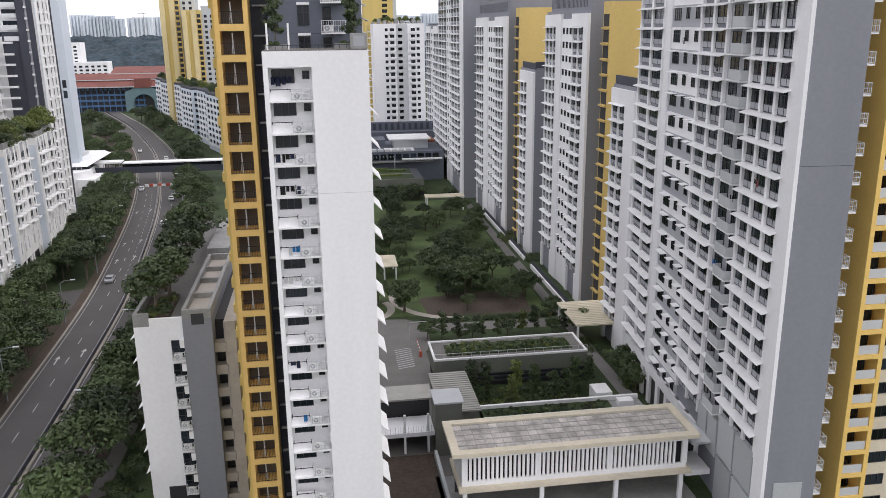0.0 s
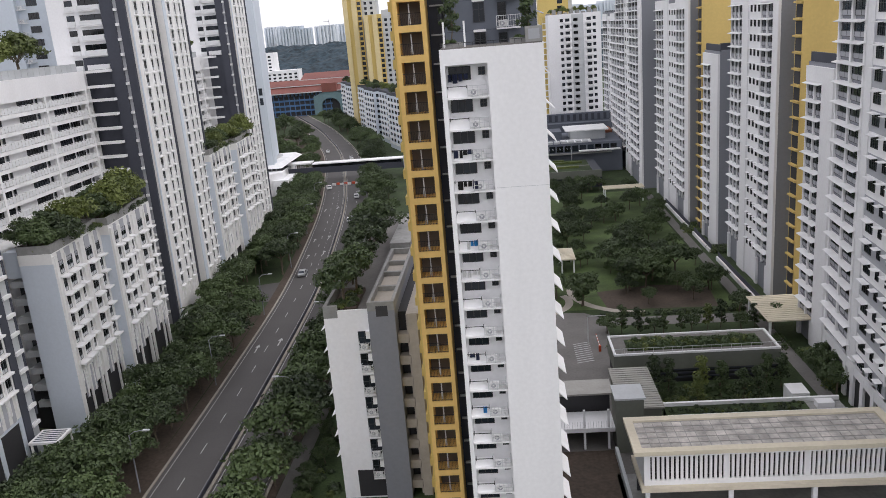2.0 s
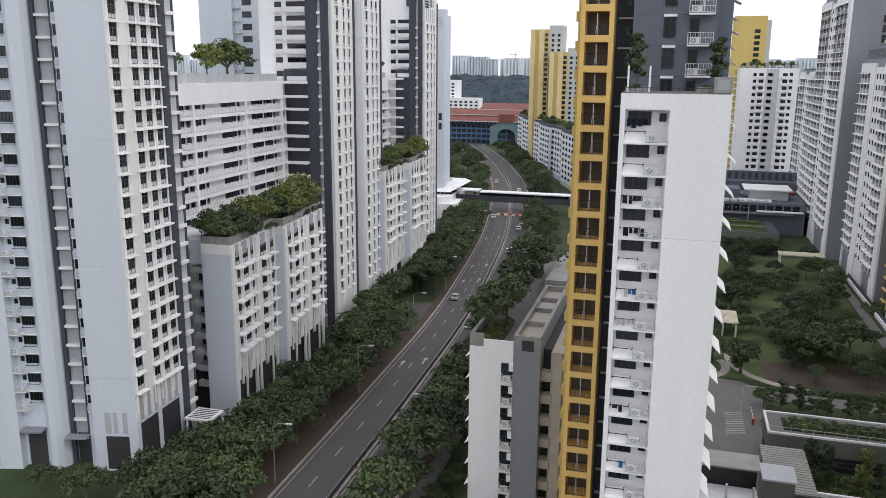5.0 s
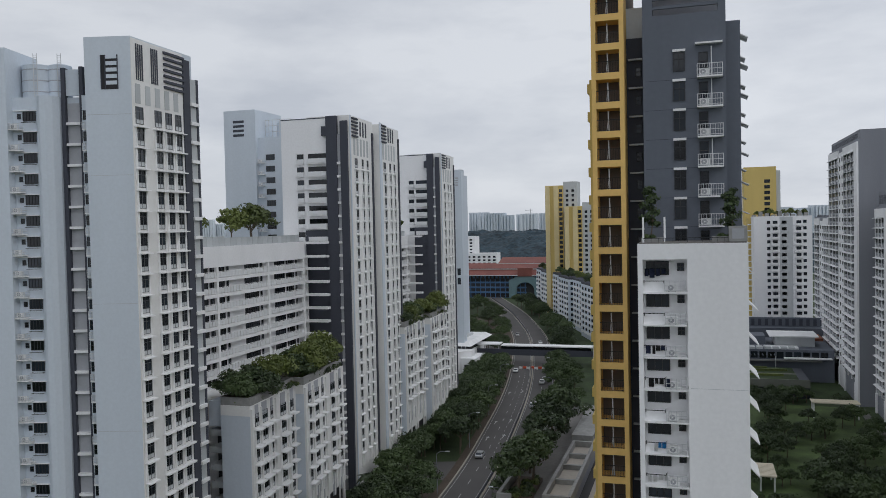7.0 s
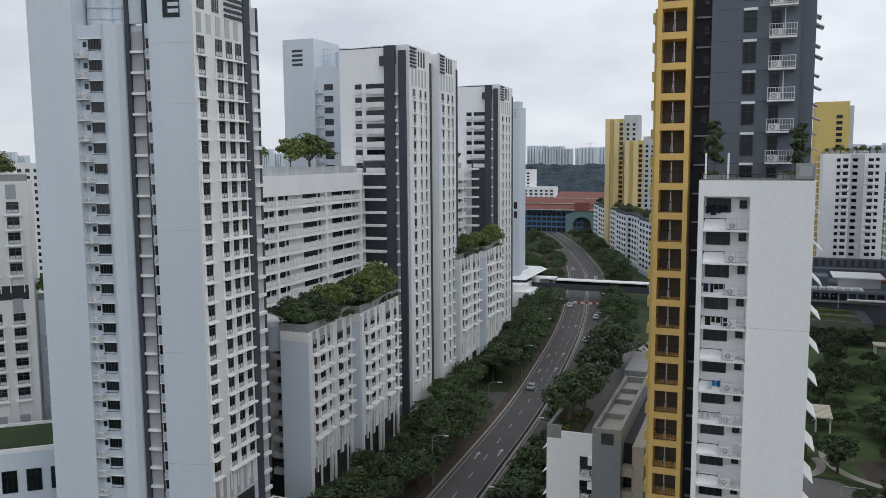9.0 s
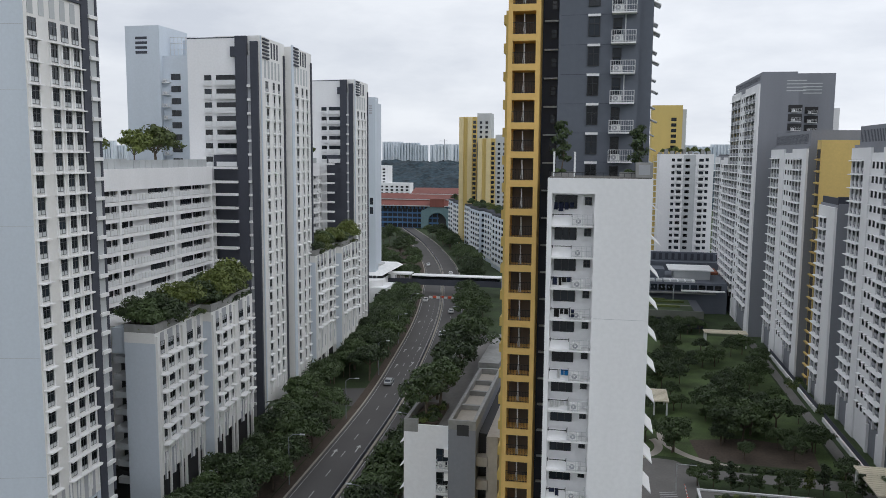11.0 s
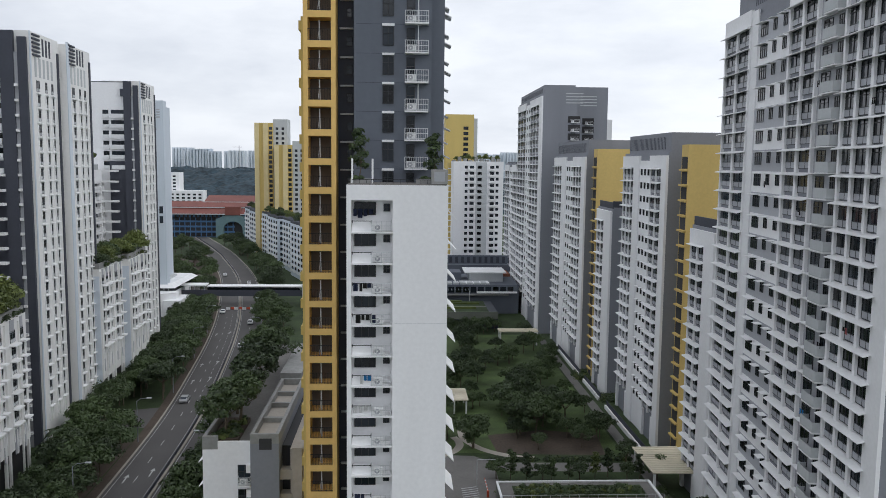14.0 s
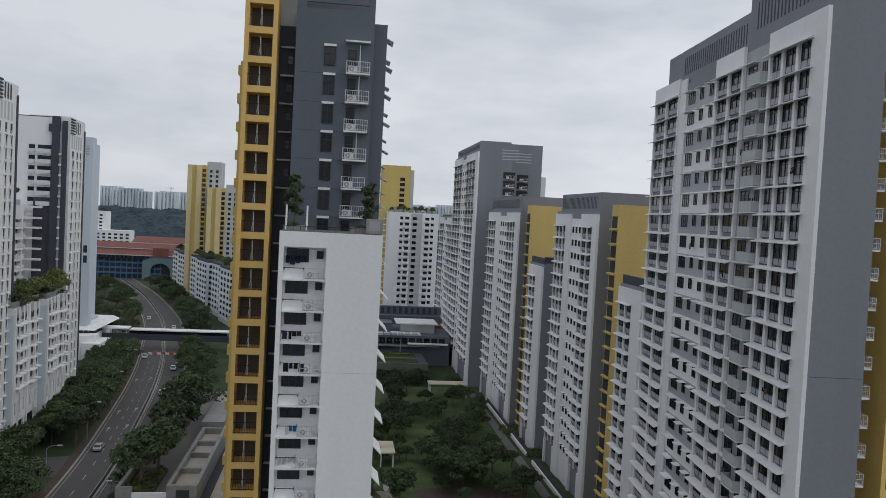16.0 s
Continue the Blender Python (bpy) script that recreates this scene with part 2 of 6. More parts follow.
def slab_mesh(w, out, thick=0.1, mat=None, drop=0.0):
    """A sunshade ledge w wide that stands out from the wall; its outer edge hangs lower by drop. Origin: the middle of its top at the wall."""
    key = ("ledge", round(w, 2), out, thick, drop, mat and mat.name)
    if key not in MESHES:
        bm = bmesh.new()
        vs = box(bm, -w / 2, w / 2, -out, 0.02, -thick, 0)
        for i in (0, 1, 4, 5):
            vs[i].co.z -= drop
        MESHES[key] = mesh_of("sunshade", bm, mat or TRIM)
    return MESHES[key]


def balcony_mesh(w, out, h=1.0, solid=False, bars=9, mat=None, slab=None, ac=False):
    key = ("balcony", round(w, 2), out, h, solid, bars, mat and mat.name, ac)
    if key not in MESHES:
        bm = bmesh.new()
        box(bm, -w / 2, w / 2, -out, 0.02, -0.14, 0, 1)
        if solid:
            box(bm, -w / 2 + 0.02, w / 2 - 0.02, -out, -out + 0.06, 0.05, h, 0)
            for x in (-w / 2 + 0.02, w / 2 - 0.08):
                box(bm, x, x + 0.06, -out + 0.06, 0, 0.05, h, 0)
        else:
            for i in range(bars + 1):
                x = -w / 2 + 0.03 + i * (w - 0.06) / bars
                r = 0.03 if i in (0, bars, bars // 2) else 0.014
                box(bm, x - r, x + r, -out, -out + 2 * r, 0, h, 0)
            for z in (0.12, h * 0.55, h):
                box(bm, -w / 2, w / 2, -out - 0.002, -out + 0.05, z - 0.025, z + 0.025, 0)
                for x in (-w / 2, w / 2 - 0.05):
                    box(bm, x, x + 0.05, -out + 0.05, 0, z - 0.025, z + 0.025, 0)
        MESHES[key] = mesh_of("balcony", bm, mat or RAIL, slab or TRIM)
        if ac:
            CONDENSERS[MESHES[key].name] = (-w / 2 + 0.62, -out + 0.36)
    return MESHES[key]


CONDENSERS = {}


def condenser_mesh():
    """An air-conditioner condenser: casing on two feet, recessed fan opening with a grille ring."""
    if "condenser" not in MESHES:
        bm = bmesh.new()
        box(bm, -0.42, 0.42, -0.16, 0.16, 0.06, 0.66)
        for x in (-0.3, 0.22):
            box(bm, x, x + 0.08, -0.15, 0.15, 0.0, 0.06, 1)
        tube(bm, (-0.1, -0.155, 0.36), (-0.1, -0.172, 0.36), 0.25, 0.23, 14, 1)
        tube(bm, (-0.1, -0.17, 0.36), (-0.1, -0.182, 0.36), 0.08, 0.08, 8)
        MESHES["condenser"] = mesh_of("condenser", bm, TRIM, PANEL)
    return MESHES["condenser"]


def put(name, me, parent, F, s, z, out=0.0, label=""):
    ob = new(name, me)
    ob.parent = parent
    ob.matrix_local = F @ Matrix.Translation((s, -out, z))
    if label:
        ob["label"] = label
    if me.name in CONDENSERS:
        x, y = CONDENSERS[me.name]
        c = new("condenser", condenser_mesh())
        c.parent = ob
        c.matrix_local = Matrix.Translation((x, y, 0.01))
    return ob


def strip(name, mat, parent, F, s0, s1, out0, out1, z0, z1, label=""):
    """A box on a facade, from s0 to s1 along it and from out0 to out1 metres in front of it."""
    bm = bmesh.new()
    box(bm, s0, s1, -out1, -out0, z0, z1)
    ob = part(name, bm, mat, parent, label)
    ob.matrix_local = F
    return ob


def crate_bay(parent, F, s0, s1, top, n, wins, storey=2.8, pier=0.42, deep=0.4, shade=0.72, wmat=None, frame_top=None, drop=0.28, w_h=1.42):
    """A bay of windows set back between white piers, a sunshade ledge over each storey. top: the ledge over the highest row."""
    base = top - n * storey
    step = (s1 - s0) / wins
    for i in range(wins + 1):
        s = s0 + i * step
        a = s0 if i == 0 else s - pier / 2
        b = s1 if i == wins else s + pier / 2
        if i == 0:
            b = s0 + pier * 0.8
        if i == wins:
            a = s1 - pier * 0.8
        strip("pier", wmat or WHITE, parent, F, a, b, 0.002, deep, base, frame_top or top)
    w = step - pier - 0.12
    glass = window_mesh(round(w, 2), w_h, 2, 0.68, 0.74, PANEL)
    ledge = slab_mesh(s1 - s0 + 0.1, deep + shade, 0.09, TRIM, drop)
    for k in range(n):
        z = top - k * storey
        put("sunshade", ledge, parent, F, (s0 + s1) / 2, z)
        for i in range(wins):
            put("window", glass, parent, F, s0 + (i + 0.5) * step, z - 0.22 - w_h, 0.06)


def flat_bay(parent, F, s0, s1, top, n, wins, storey=2.8, w=1.0, h=1.3, shade=0.5, each_shade=True, nx=2, transom=0.68, panel=0.0, panel_mat=None, shade_every=1, drop=0.05, out=0.01):
    """Windows in a flat wall, each with a small sunshade over it."""
    step = (s1 - s0) / wins
    glass = window_mesh(round(w, 2), h, nx, transom, panel, panel_mat)
    ledge = slab_mesh((w + 0.35) if each_shade else (s1 - s0), shade, 0.08, TRIM, drop)
    for k in range(n):
        z = top - k * storey
        for i in range(wins):
            s = s0 + (i + 0.5) * step
            put("window", glass, parent, F, s, z - 0.15 - h, out)
            if each_shade and shade and k % shade_every == 0:
                put("sunshade", ledge, parent, F, s, z)
        if not each_shade and k % shade_every == 0:
            put("sunshade", ledge, parent, F, (s0 + s1) / 2, z)


# ---------------------------------------------------------------- ground and roads
def sheet(name, mat, pts, z, label, kind="structure", thick=0.0):
    bm = bmesh.new()
    if thick:
        prism(bm, pts, z - thick, z)
    else:
        bm.faces.new([bm.verts.new((*p, z)) for p in pts])
    return tagged(new(name, mesh_of(name, bm, mat)), label, name.replace("_", " "), kind=kind)


sheet("ground", GRASS, [(-3500, -600), (3500, -600), (3500, 4200), (-3500, 4200)], 0.0, "grassy ground under the housing estate")

LEFT_EDGE = [(-48.3, -60), (-48.8, 60), (-49.4, 90), (-50.3, 125), (-52.3, 172), (-56.5, 215), (-62, 260), (-70, 308), (-86, 385), (-105, 450), (-125, 510), (-160, 600)]
WIDE = 16.2


def along(edge, off):
    out = []
    for i, p in enumerate(edge):
        a, b = Vector(edge[max(i - 1, 0)]), Vector(edge[min(i + 1, len(edge) - 1)])
        d = (b - a).normalized()
        out.append((p[0] + d.y * off, p[1] - d.x * off))
    return out


def smooth(edge, n=6):
    out = []
    for i in range(len(edge) - 1):
        p0, p1, p2, p3 = (Vector(edge[max(0, min(len(edge) - 1, i + k))]) for k in (-1, 0, 1, 2))
        for j in range(n):
            t = j / n
            q = 0.5 * (2 * p1 + (p2 - p0) * t + (2 * p0 - 5 * p1 + 4 * p2 - p3) * t * t + (3 * p1 - p0 - 3 * p2 + p3) * t ** 3)
            out.append((q.x, q.y))
    out.append(edge[-1])
    return out


EDGE = smooth(LEFT_EDGE)


def ribbon(name, mat, off0, off1, z0, z1, label, category=""):
    bm = bmesh.new()
    a, b = along(EDGE, off0), along(EDGE, off1)
    rows = [[bm.verts.new((*p, z)) for p, z in ((p, z0), (p, z1), (q, z1), (q, z0))] for p, q in zip(a, b)]
    for r, t in zip(rows, rows[1:]):
        for i in range(3):
            bm.faces.new((r[i], t[i], t[i + 1], r[i + 1]))
    bm.faces.new(rows[0])
    bm.faces.new(rows[-1][::-1])
    bmesh.ops.recalc_face_normals(bm, faces=bm.faces)
    return tagged(new(name, mesh_of(name, bm, mat)), label, category or name.replace("_", " "), kind="structure")


ribbon("road", ASPHALT, 0, WIDE, -0.2, 0.03, "grey asphalt dual carriageway curving away between the blocks")
ribbon("kerb", KERB, -0.35, 0, -0.2, 0.16, "pale worn kerb along the carriageway")
ribbon("kerb", KERB, WIDE, WIDE + 0.35, -0.2, 0.16, "pale worn kerb along the carriageway")
ribbon("median_kerb", KERB, 7.5, 8.5, 0.0, 0.22, "narrow raised concrete median between the carriageways", "kerb")
ribbon("verge", SOIL, -2.2, -0.36, -0.1, 0.1, "brown leaf-strewn strip beside the kerb", "verge")


# ---------------------------------------------------------------- the long slab block with white window bays
def slab_block():
    """The long block stands a few degrees askew: its far corner, then along the face towards the near one."""
    t = thing("apartment_block", "tall grey and white slab block with rows of white window bays", "apartment block")
    F = face(48.8, 121.9, -95.05)
    top, ln = 75.45, 52.2
    strip("wall", GREY, t, F, 0, ln, -5.35, 0, 0, 76.8)
    for a, b in ((0, 11.3), (25.0, 33.5), (40.1, ln)):
        strip("bay_head", WHITE, t, F, a, b, 0.002, 0.4, top + 0.1, 77.7)
    strip("white_margin", WHITE, t, F, 49.8, ln, 0.002, 0.4, 0, top + 0.1)
    strip("white_margin", WHITE, t, F, 11.3, 13.7, 0.002, 0.2, 3, 77.4)
    strip("crown", GREY, t, F, 4.0, 33.6, -5.2, -0.3, 76.8, 81.8, "grey louvred roof screen")
    strip("crown", GREY, t, F, 33.6, ln, -5.3, -0.05, 76.8, 83.2, "grey louvred roof screen")
    for k in range(28):
        strip("louvre_gap", CHAR, t, F, 11.0 + k * 0.78, 11.26 + k * 0.78, -0.31, -0.27, 78.2, 80.7)
    for k in range(19):
        strip("louvre_gap", CHAR, t, F, 35.6 + k * 0.82, 35.86 + k * 0.82, -0.06, -0.02, 79.2, 82.2)
    crate_bay(t, F, 0, 11.3, top, 25, 2, pier=0.7)
    # flat middle bay: every other storey is grey
    for k in range(25):
        z = top - k * 2.8
        strip("wall_panel", PANEL if k % 2 == 0 else WHITE, t, F, 13.7, 25.0, 0.002, 0.06, z - 2.8, z - 0.004)
    flat_bay(t, F, 13.9, 17.9, top - 0.2, 25, 1, w=2.4, h=1.6, shade=0.95, nx=3, out=0.08)
    flat_bay(t, F, 18.0, 24.8, top - 0.2, 25, 2, w=1.15, h=1.4, shade=0.95, nx=2, out=0.08)
    crate_bay(t, F, 25.0, 33.5, top, 24, 2, pier=0.6)
    strip("balcony_back", PANEL, t, F, 33.5, 40.1, 0.002, 0.03, 9, 77)
    flat_bay(t, F, 33.9, 37.0, top - 0.2, 23, 1, w=2.2, h=1.8, shade=0, out=0.04)
    flat_bay(t, F, 37.2, 40.0, top - 0.2, 23, 1, w=1.1, h=1.8, shade=0, out=0.04)
    bal, led = balcony_mesh(3.3, 1.0, 1.15, solid=True, mat=PALE), slab_mesh(3.2, 0.7, 0.09, TRIM, 0.05)
    for k in range(23):
        z = top - k * 2.8
        put("balcony", bal, t, F, 38.0, z - 2.75, 0.05)
        put("sunshade", led, t, F, 35.4, z)
    crate_bay(t, F, 40.1, 49.8, top, 23, 3, pier=0.55, w_h=1.75)
    # ground storeys
    for s0, s1, z0, z1 in ((40.3, 44.6, 6.4, 11.6), (45.0, 49.6, 6.4, 11.6), (40.3, 44.6, 0.3, 6.0), (45.0, 49.6, 0.3, 6.0), (33.9, 36.6, 5.4, 10.2), (37.0, 39.8, 5.4, 10.2)):
        strip("mesh_panel", LPANEL, t, F, s0, s1, 0.1, 0.42, z0, z1)
    # Flat near-black sheet: undercroft shade painted on, the wall behind is closed.
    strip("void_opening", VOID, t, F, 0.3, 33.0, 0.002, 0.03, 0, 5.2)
    for s in (0.0, 4.4, 9.6, 13.0, 17.0, 21.0, 25.0, 29.0, 32.8):
        strip("column", WHITE, t, F, s, s + 1.2, 0.03, 0.4, 0, 6.4)
    strip("beam", WHITE, t, F, 0.0, 34.0, 0.03, 0.38, 4.8, 6.4)
    # grey gable: louvre panels and small service balconies at its far edge
    G = F @ Matrix.Translation((ln, 0, 0)) @ Matrix.Rotation(radians(90), 4, "Z")
    for z in (1.0, 4.2, 7.0):
        strip("louvre_panel", LPANEL, t, G, 0.9, 4.0, 0.002, 0.06, z, z + 2.4)
    strip("gable_joint", CHAR, t, G, 0.1, 5.2, 0.001, 0.005, 43.2, 43.25)
    sb = balcony_mesh(1.3, 0.9, 1.1, bars=4)
    E = G @ Matrix.Translation((5.35, 0, 0)) @ Matrix.Rotation(radians(90), 4, "Z")
    for k in range(24):
        put("service_balcony", sb, t, E, 0.9, 7.8 + k * 2.8)
    return t


slab_block()
SLAB_FACE = face(48.8, 121.9, -95.05)


def yellow_stair(x0, x1, y0, y1, top, n, label, ladder=2.0):
    t = thing("stair_tower", label, "stair tower", "yellow stair towers")
    box_part("wall", YELLOW, t, x0, x1, y0, y1, 0, top)
    F = face(x0, y1, -90)
    ln = y1 - y0
    for k in range(n):
        z = top - 2.2 - k * 2.8
        # Dark sheet puts the landing's shade on an uncut wall.
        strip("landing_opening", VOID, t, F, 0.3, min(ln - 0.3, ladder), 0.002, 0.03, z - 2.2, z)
        strip("landing_ledge", YELLOW, t, F, 0.1, min(ln - 0.1, ladder + 0.3), 0.002, 0.5, z - 2.6, z - 2.3)
    return t


yellow_stair(51.8, 66, 145, 148.6, 60.3, 21, "mustard yellow stair tower beside a grey and white block", 3.2)
yellow_stair(50.0, 62, 206.6, 210.6, 60.5, 21, "mustard yellow stair tower beside a grey and white block", 3.4)


def point_block(x, y0, y1, top, crown, n, bays, depth, label, side=3.4, lower=6.0):
    """A grey block whose street face has white piers: bays are (kind, from, to, windows) along the face from its far end."""
    t = thing("apartment_block", label, "apartment block", "grey and white blocks round the garden")
    F = face(x, y1, -90)
    ln = y1 - y0
    box_part("wall", GREY, t, x, x + depth, y0, y1, 0, top + 0.6)
    box_part("crown", GREY, t, x + 0.4, x + depth - 0.5, y0 + 0.02, y1 - 2, top + 0.6, crown, "grey louvred roof screen")
    k = 0
    while 2.5 + k * 0.9 < ln - 3:
        strip("louvre_gap", CHAR, t, F, 2.5 + k * 0.9, 2.8 + k * 0.9, -0.41, -0.37, top + 1.2, crown - 0.8)
        k += 1
    for kind, s0, s1, wins in bays:
        if kind == "crate":
            strip("bay_head", WHITE, t, F, s0, s1, 0.002, 0.5, top - 2.4, top)
            crate_bay(t, F, s0, s1, top - 2.4, n, wins)
            strip("base_wall", WHITE, t, F, s0, s0 + 1.0, 0.002, 0.5, 0, top - 2.4 - n * 2.8)
            strip("base_wall", WHITE, t, F, s1 - 1.0, s1, 0.002, 0.5, 0, top - 2.4 - n * 2.8)
        elif kind == "flat":
            strip("wall_panel", WHITE, t, F, s0, s1, 0.002, 0.2, 0, top - 1)
            flat_bay(t, F, s0 + 0.2, s1 - 0.2, top - 2.6, n, wins, w=1.0, h=1.3, shade=0.8, out=0.21)
        else:
            strip("white_margin", WHITE, t, F, s0, s1, 0.002, 0.5, 0, top)
    return t


TC = point_block(51, 153.5, 184, 58.4, 62.8, 18, [("crate", 0, 8.5, 3), ("wall", 8.5, 12.5, 0), ("flat", 12.5, 20, 3), ("crate", 20, 27.5, 2), ("wall", 27.5, 30.5, 0)], 13,
                 "grey slab block with white window bays and ledges")
TD = point_block(50, 125.5, 136.6, 45.8, 46.6, 14, [("crate", 0.2, 6.8, 2), ("wall", 6.8, 11.1, 0)], 9, "lower white block with two window bays and a roof planter")
TB = point_block(50, 190, 204, 45.4, 46.3, 14, [("crate", 0.2, 7.5, 2), ("wall", 7.5, 14, 0)], 9, "lower white block with two window bays and a roof planter")
TA = point_block(48.8, 213.5, 257, 58.5, 63.0, 18, [("crate", 0, 12, 3), ("wall", 12, 18, 0), ("flat", 18, 28, 3), ("crate", 28, 39, 3), ("wall", 39, 43.5, 0)], 14,
                 "grey slab block with white window bays and ledges")
A2 = point_block(45.5, 264, 318, 78.5, 82.0, 25, [("crate", 0, 20, 3), ("flat", 20, 30, 2), ("crate", 30, 49, 3), ("wall", 49, 54, 0)], 11,
                 "taller grey slab block with white window bays")


# ---------------------------------------------------------------- the white wing with the slate tower behind it
CLOTH = [material("laundry_" + n, c, 0.9, 0.08, 0.1) for n, c in (("navy", (0.03, 0.04, 0.09)), ("white", (0.7, 0.7, 0.7)), ("blue", (0.03, 0.25, 0.55)), ("black", (0.02, 0.02, 0.02)), ("rose", (0.4, 0.12, 0.12)))]


def laundry(F, s0, s1, z, out, seed, colors):
    """Clothes on a pole: each piece hangs a little folded."""
    rng = random.Random(seed)
    s = s0
    while s < s1 - 0.2:
        w, h = rng.uniform(0.25, 0.5), rng.uniform(0.4, 0.85)
        bm = bmesh.new()
        n = 5
        rows = []
        for j in range(4):
            rows.append([bm.verts.new((-w / 2 + i * w / n, 0.04 * math.sin(i * 2.1 + j), -h * j / 3 + 0.02 * rng.random())) for i in range(n + 1)])
        for j in range(3):
            for i in range(n):
                bm.faces.new((rows[j][i], rows[j + 1][i], rows[j + 1][i + 1], rows[j][i + 1]))
        bmesh.ops.solidify(bm, geom=bm.faces[:], thickness=0.02)
        col = rng.choice(colors)
        o = new("laundry", mesh_of("laundry", bm, CLOTH[col]))
        o.matrix_world = F @ Matrix.Translation((s + w / 2, -out, z))
        tagged(o, "piece of %s laundry hung on a balcony pole" % ("navy", "white", "blue", "black", "rose")[col], "laundry", "washing on the balconies")
        s += w + rng.uniform(0.02, 0.15)


def slate_tower():
    t = thing("apartment_tower", "slate grey tower with white wing and yellow balcony column", "apartment tower")
    # white wing: a bay of kitchen windows recessed at one side, a plain gable at the other
    prism_part("white_wing", WHITE, t, [(-4.95, 72.9), (-0.85, 72.9), (-0.85, 71.6), (4.05, 71.6), (4.05, 77), (-4.95, 77)], 0, 54.5)
    F = face(-4.95, 71.6, 0)
    strip("wing_head", WHITE, t, F, 0, 4.1, -1.3, 0, 53.15, 54.5)
    strip("wing_edge", WHITE, t, F, 0, 0.42, -1.3, 0, 0, 53.15)
    strip("wing_joint", PALE, t, F, 4.3, 9.0, 0.001, 0.006, 42.1, 42.13)
    win = window_mesh(1.95, 1.2, 3, 0.0, 0.0)
    small = window_mesh(0.6, 0.7, 2, 0.5)
    bm = bmesh.new()
    box(bm, 0, 3.66, -0.1, 1.3, -0.16, 0)
    slab = mesh_of("bay_slab", bm, TRIM)
    bm = bmesh.new()
    box(bm, 0, 1.9, -0.02, 0.05, 0, 0.95)
    apron = mesh_of("bay_apron", bm, WHITE)
    rail = balcony_mesh(1.75, 1.05, 0.95, bars=4, ac=True)
    bm = bmesh.new()
    box(bm, -0.9, 0.9, -0.03, 0.03, -0.03, 0.03)
    for x in (-0.85, 0.8):
        box(bm, x, x + 0.05, 0.03, 0.5, -0.2, 0.03)
    rack = mesh_of("drying_rack", bm, FRAME)
    for k in range(18):
        z = 50.35 - k * 2.8
        put("bay_slab", slab, t, F, 0.42, z)
        put("window", win, t, F, 1.6, z + 1.4, -1.28)
        put("window", small, t, F, 3.55, z + 1.75, -1.28)
        put("bay_apron", apron, t, F, 0.45, z, -0.3)
        put("air_conditioner_ledge", rail, t, F, 3.1, z + 0.02, -0.9)
        put("drying_rack", rack, t, F, 1.35, z + 0.95, 0.0)
    shade = slab_mesh(3.6, 0.8, 0.14, TRIM, 0.85)
    R = face(4.05, 71.6, 90)
    for k in range(18):
        put("sunshade", shade, t, R, 2.3, 53.0 - k * 2.8 - 0.6)
        strip("window", GLASS, t, R, 0.8, 3.8, 0.002, 0.03, 50.4 - k * 2.8, 51.9 - k * 2.8)
    # slate upper wall
    box_part("slate_wall", SLATE, t, -4.6, 2.65, 77, 95, 0, 75.2)
    box_part("slate_corner", SLATE, t, 2.65, 3.9, 78.0, 95, 0, 74.4)
    S = face(-4.6, 77, 0)
    for z in (77.9, 80.6, 83.3):
        strip("roof_screen_bar", SLATE, t, S, 0.0, 7.25, -0.6, 0.0, z, z + 0.9)
    for z in (75.8, 76.6):
        strip("roof_louvre", SLATE, t, S, 0.9, 6.6, -0.3, -0.05, z, z + 0.28)
    for a, b in ((0, 0.9), (6.6, 7.25)):
        strip("roof_pier", SLATE, t, S, a, b, -1.0, 0.0, 75.2, 84)
    strip("roof_core", GREY, t, S, 0.6, 6.8, -17, -3.0, 75.2, 81)
    tall = window_mesh(1.05, 1.75, 2, 0.62)
    door = window_mesh(0.8, 1.9, 1, 0.55)
    head = slab_mesh(1.15, 0.12, 0.22, TRIM)
    bal = balcony_mesh(2.2, 0.95, 1.05, bars=10, ac=True)
    pipe = mesh_of("pipe", (lambda b: (tube(b, (0, 0, 0), (0, 0, 2.6), 0.05), b)[1])(bmesh.new()), RAIL)
    for k in range(7):
        z = 69.35 - k * 2.68
        put("window", tall, t, S, 3.2, z + 0.65, 0.0)
        put("window_head", head, t, S, 3.2, z + 2.66)
        put("window", door, t, S, 5.3, z + 0.35, 0.0)
        put("balcony", bal, t, S, 5.85, z)
        if k in (0, 1, 3):
            put("pipe", pipe, t, S, 6.0, z + 0.1, 0.2)
        strip("wall_joint", CHAR, t, S, 0.2, 7.1, 0.001, 0.005, z - 0.1, z - 0.06)
    strip("door_canopy", TRIM, t, S, 4.6, 6.95, 0, 0.6, 72.25, 72.4)
    ledge = slab_mesh(2.2, 0.7, 0.08, TRIM, 0.35)
    C = face(3.9, 78, 90)
    for k in range(8):
        put("sunshade", ledge, t, C, 2.0, 73.4 - k * 2.68)
        put("sunshade", ledge, t, C, 6.0, 72.2 - k * 2.68)
    # charcoal recess with a ledge and a small window on each storey
    box_part("recess_wall", CHAR, t, -6.35, -4.6, 80, 95, 0, 74)
    box_part("recess_top", PALE, t, -6.35, -4.6, 80.5, 95, 74, 77)
    V = face(-6.35, 80, 0)
    rl, rw = slab_mesh(1.3, 0.35, 0.15, PALE), window_mesh(0.55, 0.9, 1, 0.5, 0, None, False)
    for k in range(26):
        put("recess_ledge", rl, t, V, 0.9, 72.0 - k * 2.7)
        put("window", rw, t, V, 1.15, 70.3 - k * 2.7)
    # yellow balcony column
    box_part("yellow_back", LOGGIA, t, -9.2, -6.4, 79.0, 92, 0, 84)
    Y = face(-9.3, 77, 0)
